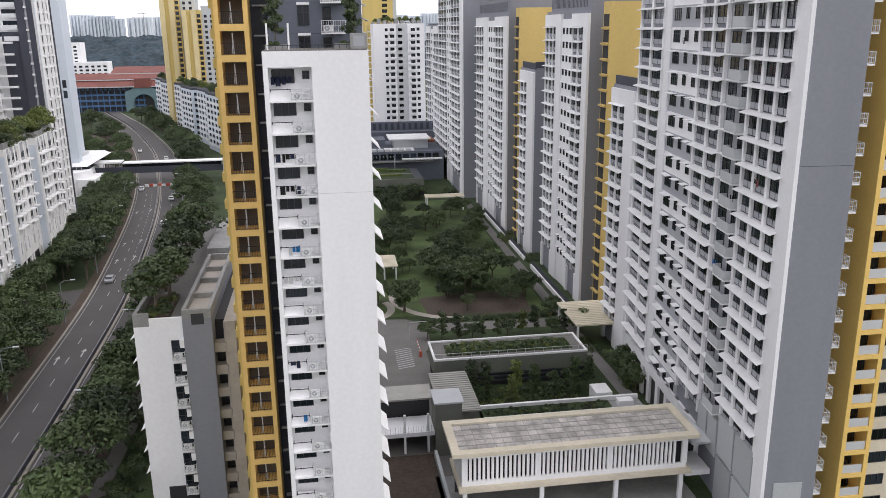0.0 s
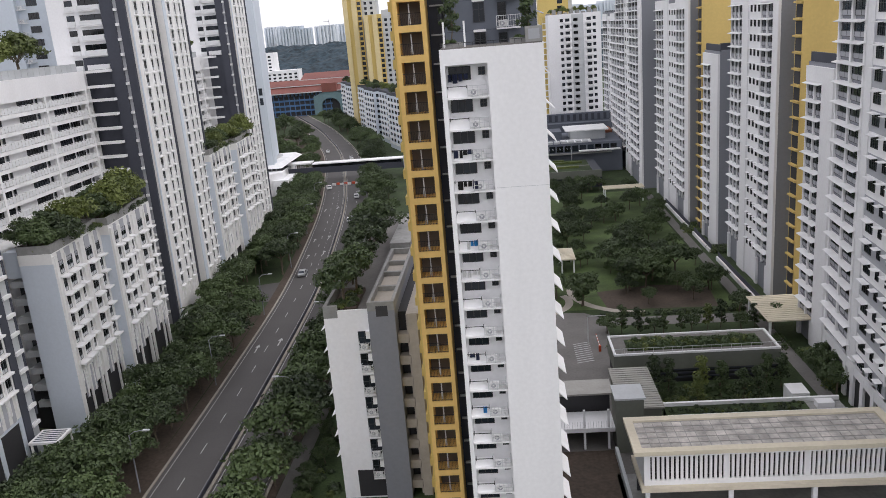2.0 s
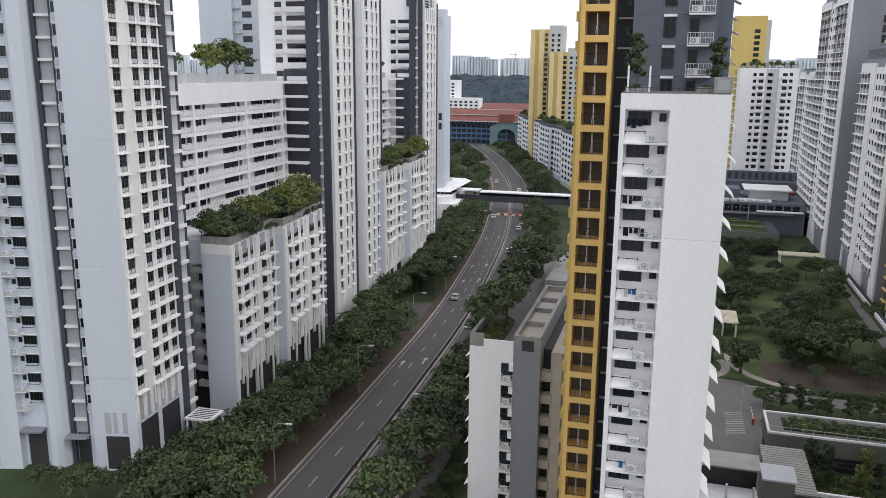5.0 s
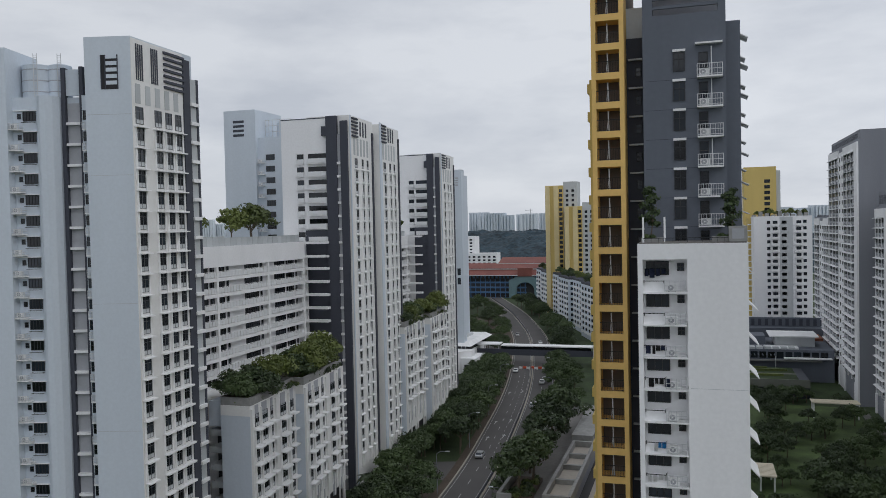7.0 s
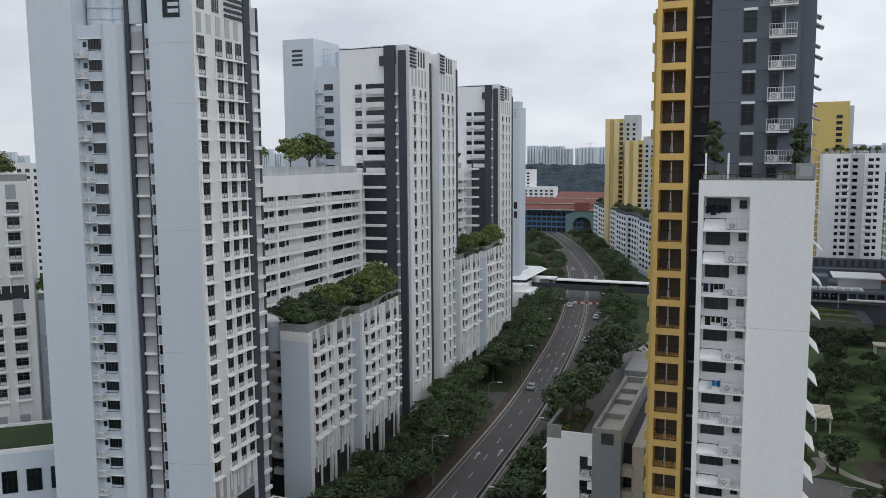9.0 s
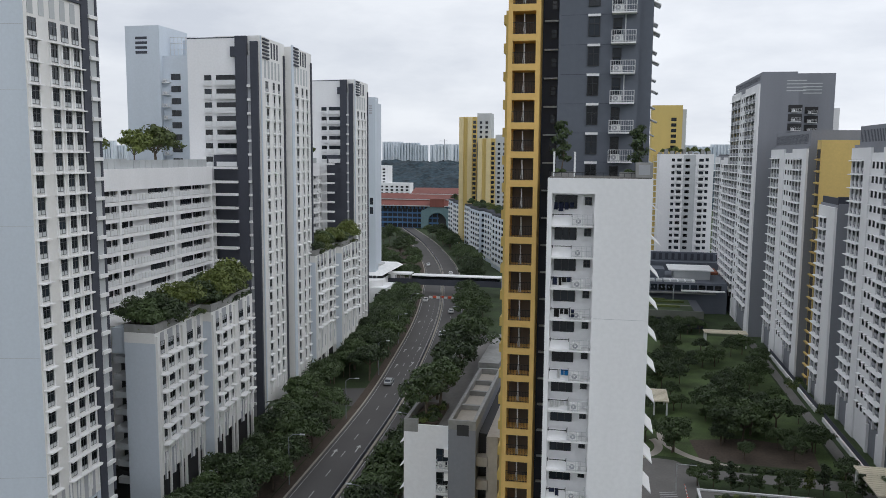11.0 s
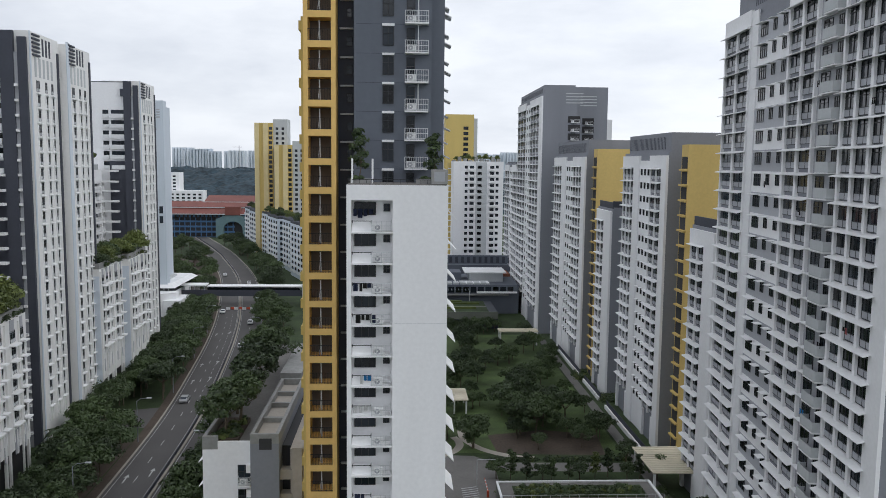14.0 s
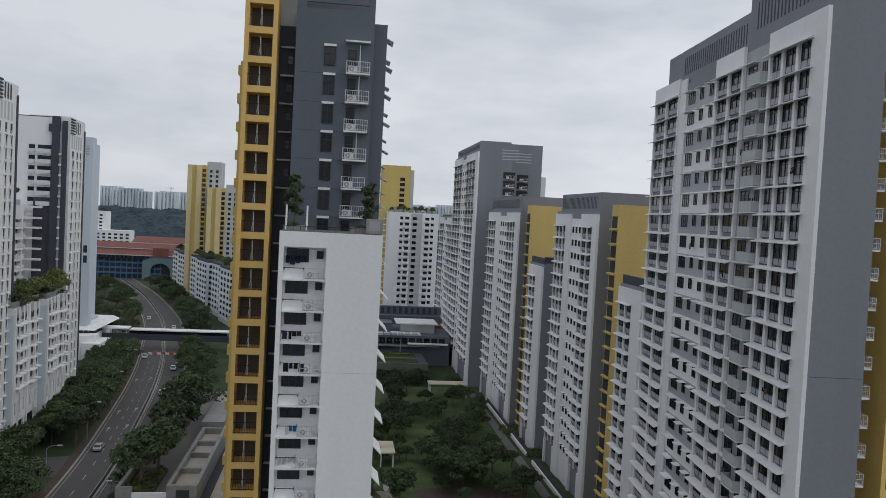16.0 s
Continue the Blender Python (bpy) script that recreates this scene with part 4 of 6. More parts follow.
def finned_tower(x, y, ln, top, n, near_x, label, steps=2, rear=True):
    """A white tower: balconies and charcoal fins on its near end, stepped ledged windows on its road side."""
    t = thing("apartment_tower", label, "apartment tower", "white towers across the road")
    half = ln / steps
    for i in range(steps):
        yy = y + i * half
        xx = x + i * 0.9
        prism_part("wall", CREAMW, t, [(x - 10, yy), (xx, yy), (xx - half * 0.05, yy + half), (x - 10, yy + half)], 0, top - i * 0.4)
        F = face(xx, yy, 93)
        strip("plain_strip", WHITE_L, t, F, 0, 1.6 if i else 0.5, 0.0, 0.15, 0, top)
        for s, w in ((half * 0.24, 1.5), (half * 0.52, 1.0), (half * 0.74, 1.0)):
            ledged_column(t, F, s, w, top - 11.3, n)
        slits(t, F, half * 0.15, half * 0.85, top - 8.3, top - 4.6, 5, LPANEL)
        for j in range(3):
            strip("louvre_slot", CHAR, t, F, half * 0.42 + j * 1.7, half * 0.42 + j * 1.7 + 0.9, 0.002, 0.05, top - 4.0, top - 0.7)
        for j in range(6):
            strip("louvre_bar", CHAR, t, F, half * 0.08, half * 0.32, -0.1, 0.3, top - 4.4 + j * 0.75, top - 4.05 + j * 0.75)
        strip("fin", CHAR, t, F, half - 1.0, half - 0.3, -3, 0.3, 0, top - 2.5)
    N = face(near_x, y, 0)
    wid = x - 0.4 - near_x
    dark = wid * 0.70
    box_part("near_wall", WHITE, t, near_x, x - 10, y, y + 14, 0, top - 0.6)
    strip("near_face", WHITE, t, N, 0, dark, -6, 0.05, 0, top - 0.4)
    strip("roof_edge", CHAR, t, N, 0, dark, -6, 0.1, top - 0.4, top - 0.2)
    strip("vent_box", CHAR, t, N, dark * 0.9, dark, 0.05, 0.8, top - 4.2, top - 2.2)
    strip("fin", CHAR, t, N, dark, dark + wid * 0.155, -6, 0.9, 0, top - 0.1)
    strip("fin_slot", PANEL, t, N, dark + wid * 0.155, dark + wid * 0.2, -6, 0.45, 0, top - 4)
    strip("fin", CHAR, t, N, dark + wid * 0.2, wid, -6, 0.6, 0, top - 1.2)
    strip("lower_face", CHAR, t, N, dark * 0.5, dark, 0.052, 0.3, 0, 56.0)
    bw, ww, nb = balcony_mesh(dark * 0.41, 0.7, 1.0, solid=True, mat=PARA), window_mesh(round(dark * 0.4, 2), 1.75, 3, 0), slab_mesh(0.6, 1.0, 0.5, TRIM)
    w2, b2 = window_mesh(1.55, 1.75, 2, 0), balcony_mesh(1.6, 0.4, 0.95, solid=True, mat=PARA)
    for k in range(n + 2):
        z = top - 9.9 - k * 2.8
        if z > 53:
            put("balcony", bw, t, N, dark * 0.78, z, 0.05)
            put("window", ww, t, N, dark * 0.78, z + 0.3, 0.07)
            put("balcony", b2, t, N, dark * 0.41, z, 0.05)
            put("window", w2, t, N, dark * 0.41, z + 0.3, 0.07)
        put("fin_ledge", nb, t, N, dark + wid * 0.178, z)
    if rear:
        box_part("rear_gable", WHITE_L, t, near_x - 25, near_x - 16.3, y + 17, y + 30, 0, top + 5.4)
        box_part("rear_wall", WHITE_L, t, near_x - 16.3, near_x - 6, y + 18.2, y + 30, 0, top - 1.4)
        R = face(near_x - 16.3, y + 18.2, 0)
        rw, rb = window_mesh(2.4, 1.4, 4, 0), balcony_mesh(1.8, 1.0, 0.8, bars=6, ac=True)
        for k in range(8):
            put("window", rw, t, R, 3.3, top - 7 - k * 2.8)
            put("condenser_balcony", rb, t, R, 1.1, top - 7.6 - k * 2.8)
        for i in range(4):
            strip("roof_grille", CHAR, t, face(near_x - 25, y + 17, 0), 2.6, 5.6, 0.002, 0.05, top - 1.0 + i * 1.1, top - 0.4 + i * 1.1)
        for i in range(8):
            strip("tank_frame", RAIL, t, R, 0.4 + i * 1.0, 0.5 + i * 1.0, -3, -2.9, top - 1.4, top + 3.2)
        for z in (0.2, 1.7, 3.1):
            strip("tank_rail", RAIL, t, R, 0.4, 7.5, -3, -2.9, top + z, top + z + 0.12)
        bm = bmesh.new()
        tube(bm, (near_x - 12, y + 24, top - 1.4), (near_x - 12, y + 24, top + 2.6), 1.9, 1.9, 24)
        part("roof_tank", bm, WHITE_L, t)
    return t


finned_tower(-70, 158, 29, 80.3, 23, -86.2, "tall white tower with charcoal fins and stepped windows")
finned_tower(-72, 228, 16, 77.8, 22, -84.9, "tall white tower with charcoal fins", 1, False)


# ---------------------------------------------------------------- trees and planting
def crown_mesh(name, seed, spread, rise, lobes, leaves, size, mat, lobe_r=1.5, flat=0.6, column=False):
    """A crown of many small leaf sprays set on uneven lobes, with gaps between them."""
    rng = np.random.RandomState(seed)
    cs = []
    for i in range(lobes):
        a, r = rng.uniform(0, math.tau), spread * math.sqrt(rng.uniform(0.02, 1))
        cs.append((r * math.cos(a), r * math.sin(a), rise * (1 - (r / (spread * 1.25)) ** 2) * rng.uniform(0.55, 1.0)))
    if column:
        cs = [(spread * (1 - 0.6 * h) * math.cos(h * 17) * 0.7, spread * (1 - 0.6 * h) * math.sin(h * 17) * 0.7, rise * h) for h in (i / (lobes - 1) for i in range(lobes))]
    cs = np.array(cs)
    pick = rng.randint(0, lobes, leaves)
    d = rng.normal(size=(leaves, 3))
    d[:, 2] = d[:, 2] * 0.8 + 0.25
    d /= np.linalg.norm(d, axis=1)[:, None]
    rad = lobe_r * rng.uniform(0.55, 1.05, leaves) * rng.uniform(0.7, 1.25, lobes)[pick]
    c = cs[pick] + d * rad[:, None] * np.array([1, 1, flat])
    n = d + rng.normal(scale=0.55, size=(leaves, 3))
    n[:, 2] += 0.35
    n /= np.linalg.norm(n, axis=1)[:, None]
    u = np.cross(n, rng.normal(size=(leaves, 3)))
    u /= np.linalg.norm(u, axis=1)[:, None]
    v = np.cross(n, u)
    k = size * rng.uniform(0.5, 1.3, leaves)[:, None]
    quad = np.stack([c - u * k, c + v * k * 0.6 + n * k * 0.15, c + u * k, c - v * k * 0.6 + n * k * 0.15], 1)
    me = bpy.data.meshes.new(name)
    me.from_pydata(quad.reshape(-1, 3).tolist(), [], np.arange(leaves * 4).reshape(-1, 4).tolist())
    me.materials.append(mat)
    return me


def trunk_mesh(seed, high, spread, thick, limbs=6):
    rng = random.Random(seed)
    bm = bmesh.new()
    fork = Vector((rng.uniform(-0.2, 0.2), rng.uniform(-0.2, 0.2), high))
    tube(bm, (0, 0, -0.1), fork, thick, thick * 0.65, 8)
    for i in range(limbs):
        a = i * math.tau / limbs + rng.uniform(-0.4, 0.4)
        r = spread * rng.uniform(0.45, 0.75)
        mid = fork + Vector((r * 0.45 * math.cos(a), r * 0.45 * math.sin(a), rng.uniform(0.5, 1.1)))
        tip = fork + Vector((r * math.cos(a), r * math.sin(a), rng.uniform(1.2, 2.2)))
        tube(bm, fork, mid, thick * 0.45, thick * 0.3, 6)
        tube(bm, mid, tip, thick * 0.3, thick * 0.08, 5)
    return mesh_of("trunk", bm, BARK)


def tree_kind(name, label, group, seed, high, spread, rise, lobes, leaves, size, mat=None, thick=0.2, lobe_r=1.5):
    t = thing(name, label, "tree" if "tree" in name else "shrub", group)
    if high > 0.3:
        part("trunk", trunk_mesh(seed, high, spread, thick), None, t)
    part("crown", crown_mesh("crown", seed, spread, rise, lobes, leaves, size, mat or LEAF, lobe_r, column=name == "young_tree"), None, t, m=Matrix.Translation((0, 0, high)))
    return t


KINDS = {}


def plant(kind, x, y, z=0.0, scale=1.0, turn=None):
    """The first of a kind is built where it stands; the rest are copies of it."""
    rng = random.Random(round(x * 7) * 7919 + round(y * 7) * 31 + len(kind))
    m = Matrix.Translation((x, y, z)) @ Matrix.Rotation(rng.uniform(0, math.tau) if turn is None else turn, 4, "Z")
    variant = (kind, rng.randint(0, SPECIES[kind][0] - 1))
    if variant not in KINDS:
        KINDS[variant] = SPECIES[kind][1](variant[1])
        ob = KINDS[variant]
    else:
        ob = copy_thing(KINDS[variant], Matrix())
    ob.matrix_world = m @ Matrix.Scale(scale, 4)
    return ob


def hedge(points, label, size=0.17):
    """A bed of mixed shrubs, too dense to count: leaf sprays on many small mounds."""
    rng = np.random.RandomState(len(points) * 13 + int(abs(points[0][0]) * 10))
    pts = np.array(points)
    per = 120
    leaves = per * len(pts)
    pick = np.repeat(np.arange(len(pts)), per)
    d = rng.normal(size=(leaves, 3))
    d[:, 2] = np.abs(d[:, 2])
    d /= np.linalg.norm(d, axis=1)[:, None]
    c = pts[pick, :3] + d * (pts[pick, 3] * rng.uniform(0.6, 1.1, leaves))[:, None]
    u = rng.normal(size=(leaves, 3))
    u /= np.linalg.norm(u, axis=1)[:, None]
    v = np.cross(d, u)
    k = size * rng.uniform(0.5, 1.4, leaves)[:, None]
    quad = np.stack([c - u * k, c + v * k, c + u * k, c - v * k], 1)
    me = bpy.data.meshes.new("shrub_bed")
    me.from_pydata(quad.reshape(-1, 3).tolist(), [], np.arange(leaves * 4).reshape(-1, 4).tolist())
    me.materials.append(LEAF)
    me.materials.append(LEAF_Y)
    me.polygons.foreach_set("material_index", (rng.uniform(size=len(pts))[pick] < 0.2).astype(np.int32))
    return tagged(new("shrub_bed", me), label, "shrub bed", "shrub beds", "stuff")


SPECIES = {
    "street": (4, lambda i: tree_kind("street_tree", "broad dark green street tree with a spreading crown", "street trees", 10 + i, 3.6, 3.7, 4.6, 26, 2900, 0.30, lobe_r=1.5)),
    "garden": (4, lambda i: tree_kind("garden_tree", "dark green garden tree with a layered crown", "garden trees", 30 + i, 2.4, 2.8, 3.4, 18, 1800, 0.27, lobe_r=1.2)),
    "slim": (3, lambda i: tree_kind("young_tree", "young slim tree with a thin light crown", "young trees", 50 + i, 1.3, 0.75, 3.2, 12, 700, 0.19, LEAF_Y if i == 1 else LEAF, 0.07, 0.6)),
    "shrub": (3, lambda i: tree_kind("shrub", "low dense green shrub in a planting bed", "shrubs", 70 + i, 0.0, 0.9, 0.7, 7, 260, 0.16, LEAF_Y if i == 2 else LEAF, 0.05, 0.55)),
    "terrace": (3, lambda i: tree_kind("terrace_shrub_tree", "bushy yellow-green roof terrace tree", "roof terrace planting", 90 + i, 0.7, 2.1, 3.2, 26, 3000, 0.20, LEAF_Y, 0.12, 1.15)),
    "terrace_dark": (2, lambda i: tree_kind("terrace_tree", "rounded dark green roof terrace tree", "roof terrace planting", 170 + i, 0.7, 2.2, 3.0, 26, 3000, 0.21, LEAF, 0.12, 1.2)),
    "roof": (3, lambda i: tree_kind("roof_tree", "thin olive-green tree on the gallery roof", "gallery roof trees", 130 + i, 1.6, 2.3, 3.0, 14, 1150, 0.25, LEAF_Y, 0.12, 1.05)),
    "palm": (2, lambda i: palm("palm_tree", 110 + i)),
}


def palm(name, seed):
    rng = random.Random(seed)
    t = thing(name, "slender palm tree with drooping fronds", "tree", "palms by the blocks")
    bm = bmesh.new()
    tube(bm, (0, 0, -0.1), (0.2, 0, 5.2), 0.16, 0.11, 8)
    part("trunk", bm, BARK, t)
    bm = bmesh.new()
    for i in range(16):
        a = i * math.tau / 16 + rng.uniform(-0.15, 0.15)
        d = Vector((math.cos(a), math.sin(a), 0))
        side = Vector((-d.y, d.x, 0))
        up = rng.uniform(0.3, 1.1)
        last = None
        for j in range(8):
            f = j / 7
            p = Vector((0.2, 0, 5.2)) + d * (2.5 * f) + Vector((0, 0, up * f * 2.2 - 2.4 * f * f))
            w = 0.34 * math.sin(math.pi * min(1, 0.15 + f * 0.85))
            row = [bm.verts.new(p + side * w - Vector((0, 0, w * 0.5))), bm.verts.new(p), bm.verts.new(p - side * w - Vector((0, 0, w * 0.5)))]
            if last:
                bm.faces.new((last[0], last[1], row[1], row[0]))
                bm.faces.new((last[1], last[2], row[2], row[1]))
            last = row
    part("fronds", bm, LEAF, t)
    return t


def road_x(y, off=0.0):
    for (x0, y0), (x1, y1) in zip(EDGE, EDGE[1:]):
        if y0 <= y <= y1:
            return x0 + (x1 - x0) * (y - y0) / (y1 - y0) + off
    return EDGE[-1][0] + off


rng = random.Random(5)
y = 70
while y < 300:
    gap = 158 < y < 184
    if not gap:
        plant("street", road_x(y, -3.2 + rng.uniform(-0.6, 0.6)), y, 0, rng.uniform(0.8, 1.2))
    plant("street", road_x(y, -9.5 + rng.uniform(-1, 1)) if not gap else road_x(y, -12), y + 2.5, 0, rng.uniform(0.75, 1.0))
    if y > 150:
        plant("garden", road_x(y, -13.5 + rng.uniform(-1.0, 1.0)), y + 1, 0, rng.uniform(0.7, 1.0))
    if y < 230 or y > 262:
        plant("street", road_x(y, 17.4 + rng.uniform(-0.5, 0.5)), y + 3, 0, rng.uniform(0.9, 1.15))
    y += rng.uniform(5.9, 7.4)
for y in range(92, 150, 9):
    plant("garden", -62.5 + rng.uniform(-0.7, 0.7), y, 0, rng.uniform(0.55, 0.8))
for y in range(150, 215, 7):
    plant("palm", -63.5 + rng.uniform(-1.5, 1.5), y, 0, rng.uniform(0.8, 1.1))
for y in range(205, 300, 7):
    plant("street", road_x(y, 16.6 + rng.uniform(2, 8)), y, 0, rng.uniform(0.65, 0.85))
for i in range(26):
    plant("garden", -27.5 + rng.uniform(-1.2, 1.2), 84 + i * 3.4, 0, rng.uniform(0.35, 0.55))
for i in range(52):
    y = rng.uniform(328, 560)
    plant("street", road_x(y, rng.choice((rng.uniform(-34, -6), rng.uniform(19, 25)))), y, 0, rng.uniform(0.75, 1.3))
for y in range(334, 540, 19):
    plant("street", road_x(y, -5.5 + rng.uniform(-1, 1)), y, 0, rng.uniform(0.8, 1.2))
    plant("street", road_x(y, 21.0 + rng.uniform(-1, 1)), y + 6, 0, rng.uniform(0.9, 1.3))
for i in range(30):
    plant("street" if i % 3 == 0 else "garden", rng.uniform(-36, -25.5), rng.uniform(105, 215), 0, rng.uniform(0.6, 0.95))
# before the near tower
for x, y in ((-64, 82), (-66, 86), (-61, 84), (-57, 78), (-72, 80), (-79, 81), (-63, 90), (-58, 88)):
    plant("street" if x > -66 else "garden", x, y, 0, rng.uniform(0.6, 0.9))
# garden between the blocks
for i in range(84):
    x, y = rng.uniform(7, 43), rng.uniform(153, 256)
    if (x - 26) ** 2 / 15 ** 2 + (y - 160) ** 2 / 6 ** 2 < 1 and y < 160:
        continue
    if 11 < x < 22 and 160 < y < 178:
        continue
    plant(rng.choice(("garden", "garden", "street")), x, y, 0, rng.choice((rng.uniform(0.45, 0.7), rng.uniform(0.7, 0.95))))
for i in range(14):
    plant("garden", 24 + rng.uniform(0, 15), 163 + rng.uniform(0, 18), 0, rng.uniform(1.0, 1.35))
for i in range(11):
    plant("slim" if i % 3 else "garden", 17 + i * 2.6 + rng.uniform(-0.5, 0.5), 138.5 + rng.uniform(-1, 1.5), 0, rng.uniform(0.9, 1.2) if i % 3 else 0.6)
for x, y in ((44, 150), (42.5, 146), (46, 138), (48, 120), (47.5, 116), (46.8, 112)):
    plant("garden", x, y, 0, rng.uniform(0.6, 0.9))
hedge([(17 + i * 0.36, 131 + rng.uniform(-2.4, 2.4), 0.0, rng.uniform(0.7, 1.4)) for i in range(80)], "mixed green hedge beside the substation")
hedge([(rng.uniform(17, 44), 148.5 + rng.uniform(-0.5, 0.5), 0.0, rng.uniform(0.4, 0.8)) for i in range(70)], "low clipped hedge along the driveway")
hedge([(rng.uniform(18.5, 38.0), rng.uniform(120.4, 123.6), 4.95, rng.uniform(0.5, 0.9)) for i in range(80)], "dense green planting on the substation roof")
for i in range(9):
    plant("slim", 21 + i * 2.3 + rng.uniform(-0.5, 0.5), rng.choice((113.8, 111.5, 109)), 0.4, rng.uniform(1.0, 1.35))
hedge([(rng.uniform(20, 38), rng.uniform(104.5, 115), 0.0, rng.uniform(0.6, 1.3)) for i in range(110)], "dark green shrubs below the substation")
hedge([(rng.uniform(20.2, 38), rng.uniform(99.5, 101.8), 4.1, rng.uniform(0.15, 0.35)) for i in range(90)], "thin low plants on the car park roof strip", 0.09)
hedge([(rng.uniform(48.2, 52), rng.uniform(186, 190), 0.0, rng.uniform(0.8, 1.5)) for i in range(40)], "dark shrubs between the blocks")
hedge([(rng.uniform(46.6, 50), rng.uniform(114, 127), 0.0, rng.uniform(0.8, 1.6)) for i in range(60)], "dark shrubs beside the slab block")
hedge([(rng.uniform(46.4, 50.6), rng.uniform(206, 213), 0.0, rng.uniform(0.8, 1.5)) for i in range(40)], "dark shrubs between the blocks")
hedge([(rng.uniform(-65, -62), rng.uniform(92, 160), 0.0, rng.uniform(0.5, 1.2)) for i in range(150)], "shrubs and ferns before the low white block")
hedge([(rng.uniform(-29.2, -24), rng.uniform(80, 170), 0.0, rng.uniform(0.4, 1.0)) for i in range(120)], "shrubs along the footpath")
for i in range(12):
    plant("garden", 8 + i * 2.1 + rng.uniform(-0.5, 0.5), 266 + rng.uniform(-3, 3), 0, rng.uniform(0.6, 0.95))
for i in range(12):
    y = rng.uniform(335, 560)
    plant("garden", road_x(y, rng.uniform(-30, -8)), y, 0, rng.uniform(0.9, 1.3))
# roof terraces
for x, y, kind, k in ((-69.6, 112.4, "terrace_dark", 1.0), (-68.9, 115.6, "terrace_dark", 1.15), (-72.8, 114.5, "terrace_dark", 0.95), (-69.0, 122.0, "terrace", 1.3), (-72.2, 120.0, "terrace_dark", 1.0),
                      (-69.4, 130.0, "terrace_dark", 1.1), (-69.2, 133.6, "terrace", 1.25), (-69.0, 139.0, "terrace", 1.15), (-70.5, 143.5, "terrace", 1.35), (-72.8, 136.5, "terrace_dark", 1.1)):
    plant(kind, x, y, 29.0, k * 1.2)
for x, y, kind, k in ((-70.4, 187, "terrace_dark", 1.0), (-70.0, 192, "terrace", 1.1), (-71.4, 197.5, "terrace_dark", 1.15), (-70.2, 203.5, "terrace", 1.2), (-71.0, 209, "terrace_dark", 1.1), (-70.6, 215.5, "terrace", 1.3)):
    plant(kind, x, y, 31.8, k * 1.1)
for i in range(60):
    k = 0 if i < 34 else 1
    y = rng.uniform(*((111, 145), (185, 220))[k])
    plant("shrub", (-67.9, -69.4)[k] + (y - (111, 185)[k]) * 0.01 + rng.uniform(-1.2, 0.2), y, (29.0, 31.8)[k], rng.uniform(0.8, 1.4))
for x, y, k in ((-83.5, 133, 0.95), (-83.0, 139, 1.1), (-84.5, 142, 1.05), (-83, 116.5, 1.1), (-83, 214, 1.0)):
    plant("roof", x, y, 53.6, k * 1.5)
for x, y, k in ((-20.4, 92.5, 1.15), (-19.6, 96.5, 1.2), (-20.8, 101, 1.1), (-19.8, 108, 1.3), (-20.4, 116, 1.25), (-19.6, 123, 1.3)):
    plant("garden", x, y, 24.5, 0.85 * k)
hedge([(rng.uniform(-21.4, -18.8), 90.4 + rng.uniform(0, 7.2), 25.0, rng.uniform(0.3, 0.6)) for i in range(26)], "shrubs in the low roof planter")
plant("slim", -4.0, 74.4, 54.9, 0.98, 0.3)
plant("slim", 2.8, 74.2, 54.9, 0.9, 1.7)
hedge([(rng.choice((rng.uniform(-4.6, -3.0), rng.uniform(1.4, 2.6))), 72.9 + rng.uniform(-0.2, 0.4), 55.0, rng.uniform(0.15, 0.3)) for i in range(14)], "small plants on the roof terrace", 0.1)


# ---------------------------------------------------------------- roof terrace of the white wing
def wing_terrace():
    t = thing("roof_terrace", "planted roof terrace on the white wing", "roof terrace")
    box_part("deck", PAVE, t, -4.8, 3.95, 71.8, 77, 54.5, 54.62)
    box_part("planter", CONC, t, 2.55, 4.0, 71.7, 73.0, 54.62, 55.9)
    box_part("planter_recess", PANEL, t, 2.8, 3.75, 71.68, 71.7, 54.85, 55.7)
    box_part("planter", CONC, t, 1.2, 2.55, 72.2, 73.0, 54.62, 55.05)
    box_part("planter", CONC, t, -4.7, -2.9, 72.6, 74.6, 54.62, 55.0)
    for x in (-4.55, -2.75):
        box_part("post", TRIM, t, x, x + 0.16, 72.2, 72.36, 54.62, 56.8)
    box_part("rail", FRAME, t, -4.5, 2.5, 71.75, 71.79, 54.95, 55.0)
    for i in range(12):
        box_part("baluster", FRAME, t, -4.4 + i * 0.6, -4.37 + i * 0.6, 71.75, 71.78, 54.62, 54.95)


wing_terrace()


# ---------------------------------------------------------------- road markings, paths, lawns
def dashes(off, y0, y1, gap, length=2.2, w=0.13):
    y = y0
    made = None
    while y < y1:
        if made is None:
            bm = bmesh.new()
            box(bm, -w / 2, w / 2, -length / 2, length / 2, 0.0, 0.008)
            made = mesh_of("lane_dash", bm, PAINT)
        a = math.atan2(road_x(y + 1) - road_x(y - 1), 2)
        o = new("lane_dash", made)
        o.parent = MARKS
        o.matrix_local = Matrix.Translation((road_x(y, off), y, 0.033)) @ Matrix.Rotation(-a, 4, "Z")
        y += gap


MARKS = thing("road_markings", "worn white lane dashes and arrows on the asphalt", "road marking", kind="structure")
dashes(3.75, 75, 300, 9.4, 3.0)
dashes(12.3, 75, 300, 9.4, 3.0)
dashes(5.6, 180, 300, 4.2, 1.4)
ribbon("guard_rail", CHAR, 7.9, 8.05, 0.22, 0.95, "dark steel guard rail on the median", "guard rail")
for off in (0.55, 7.2, 8.8, 15.7):
    ribbon("edge_line", PAINT, off, off + 0.1, 0.025, 0.036, "worn white edge line", "road marking")


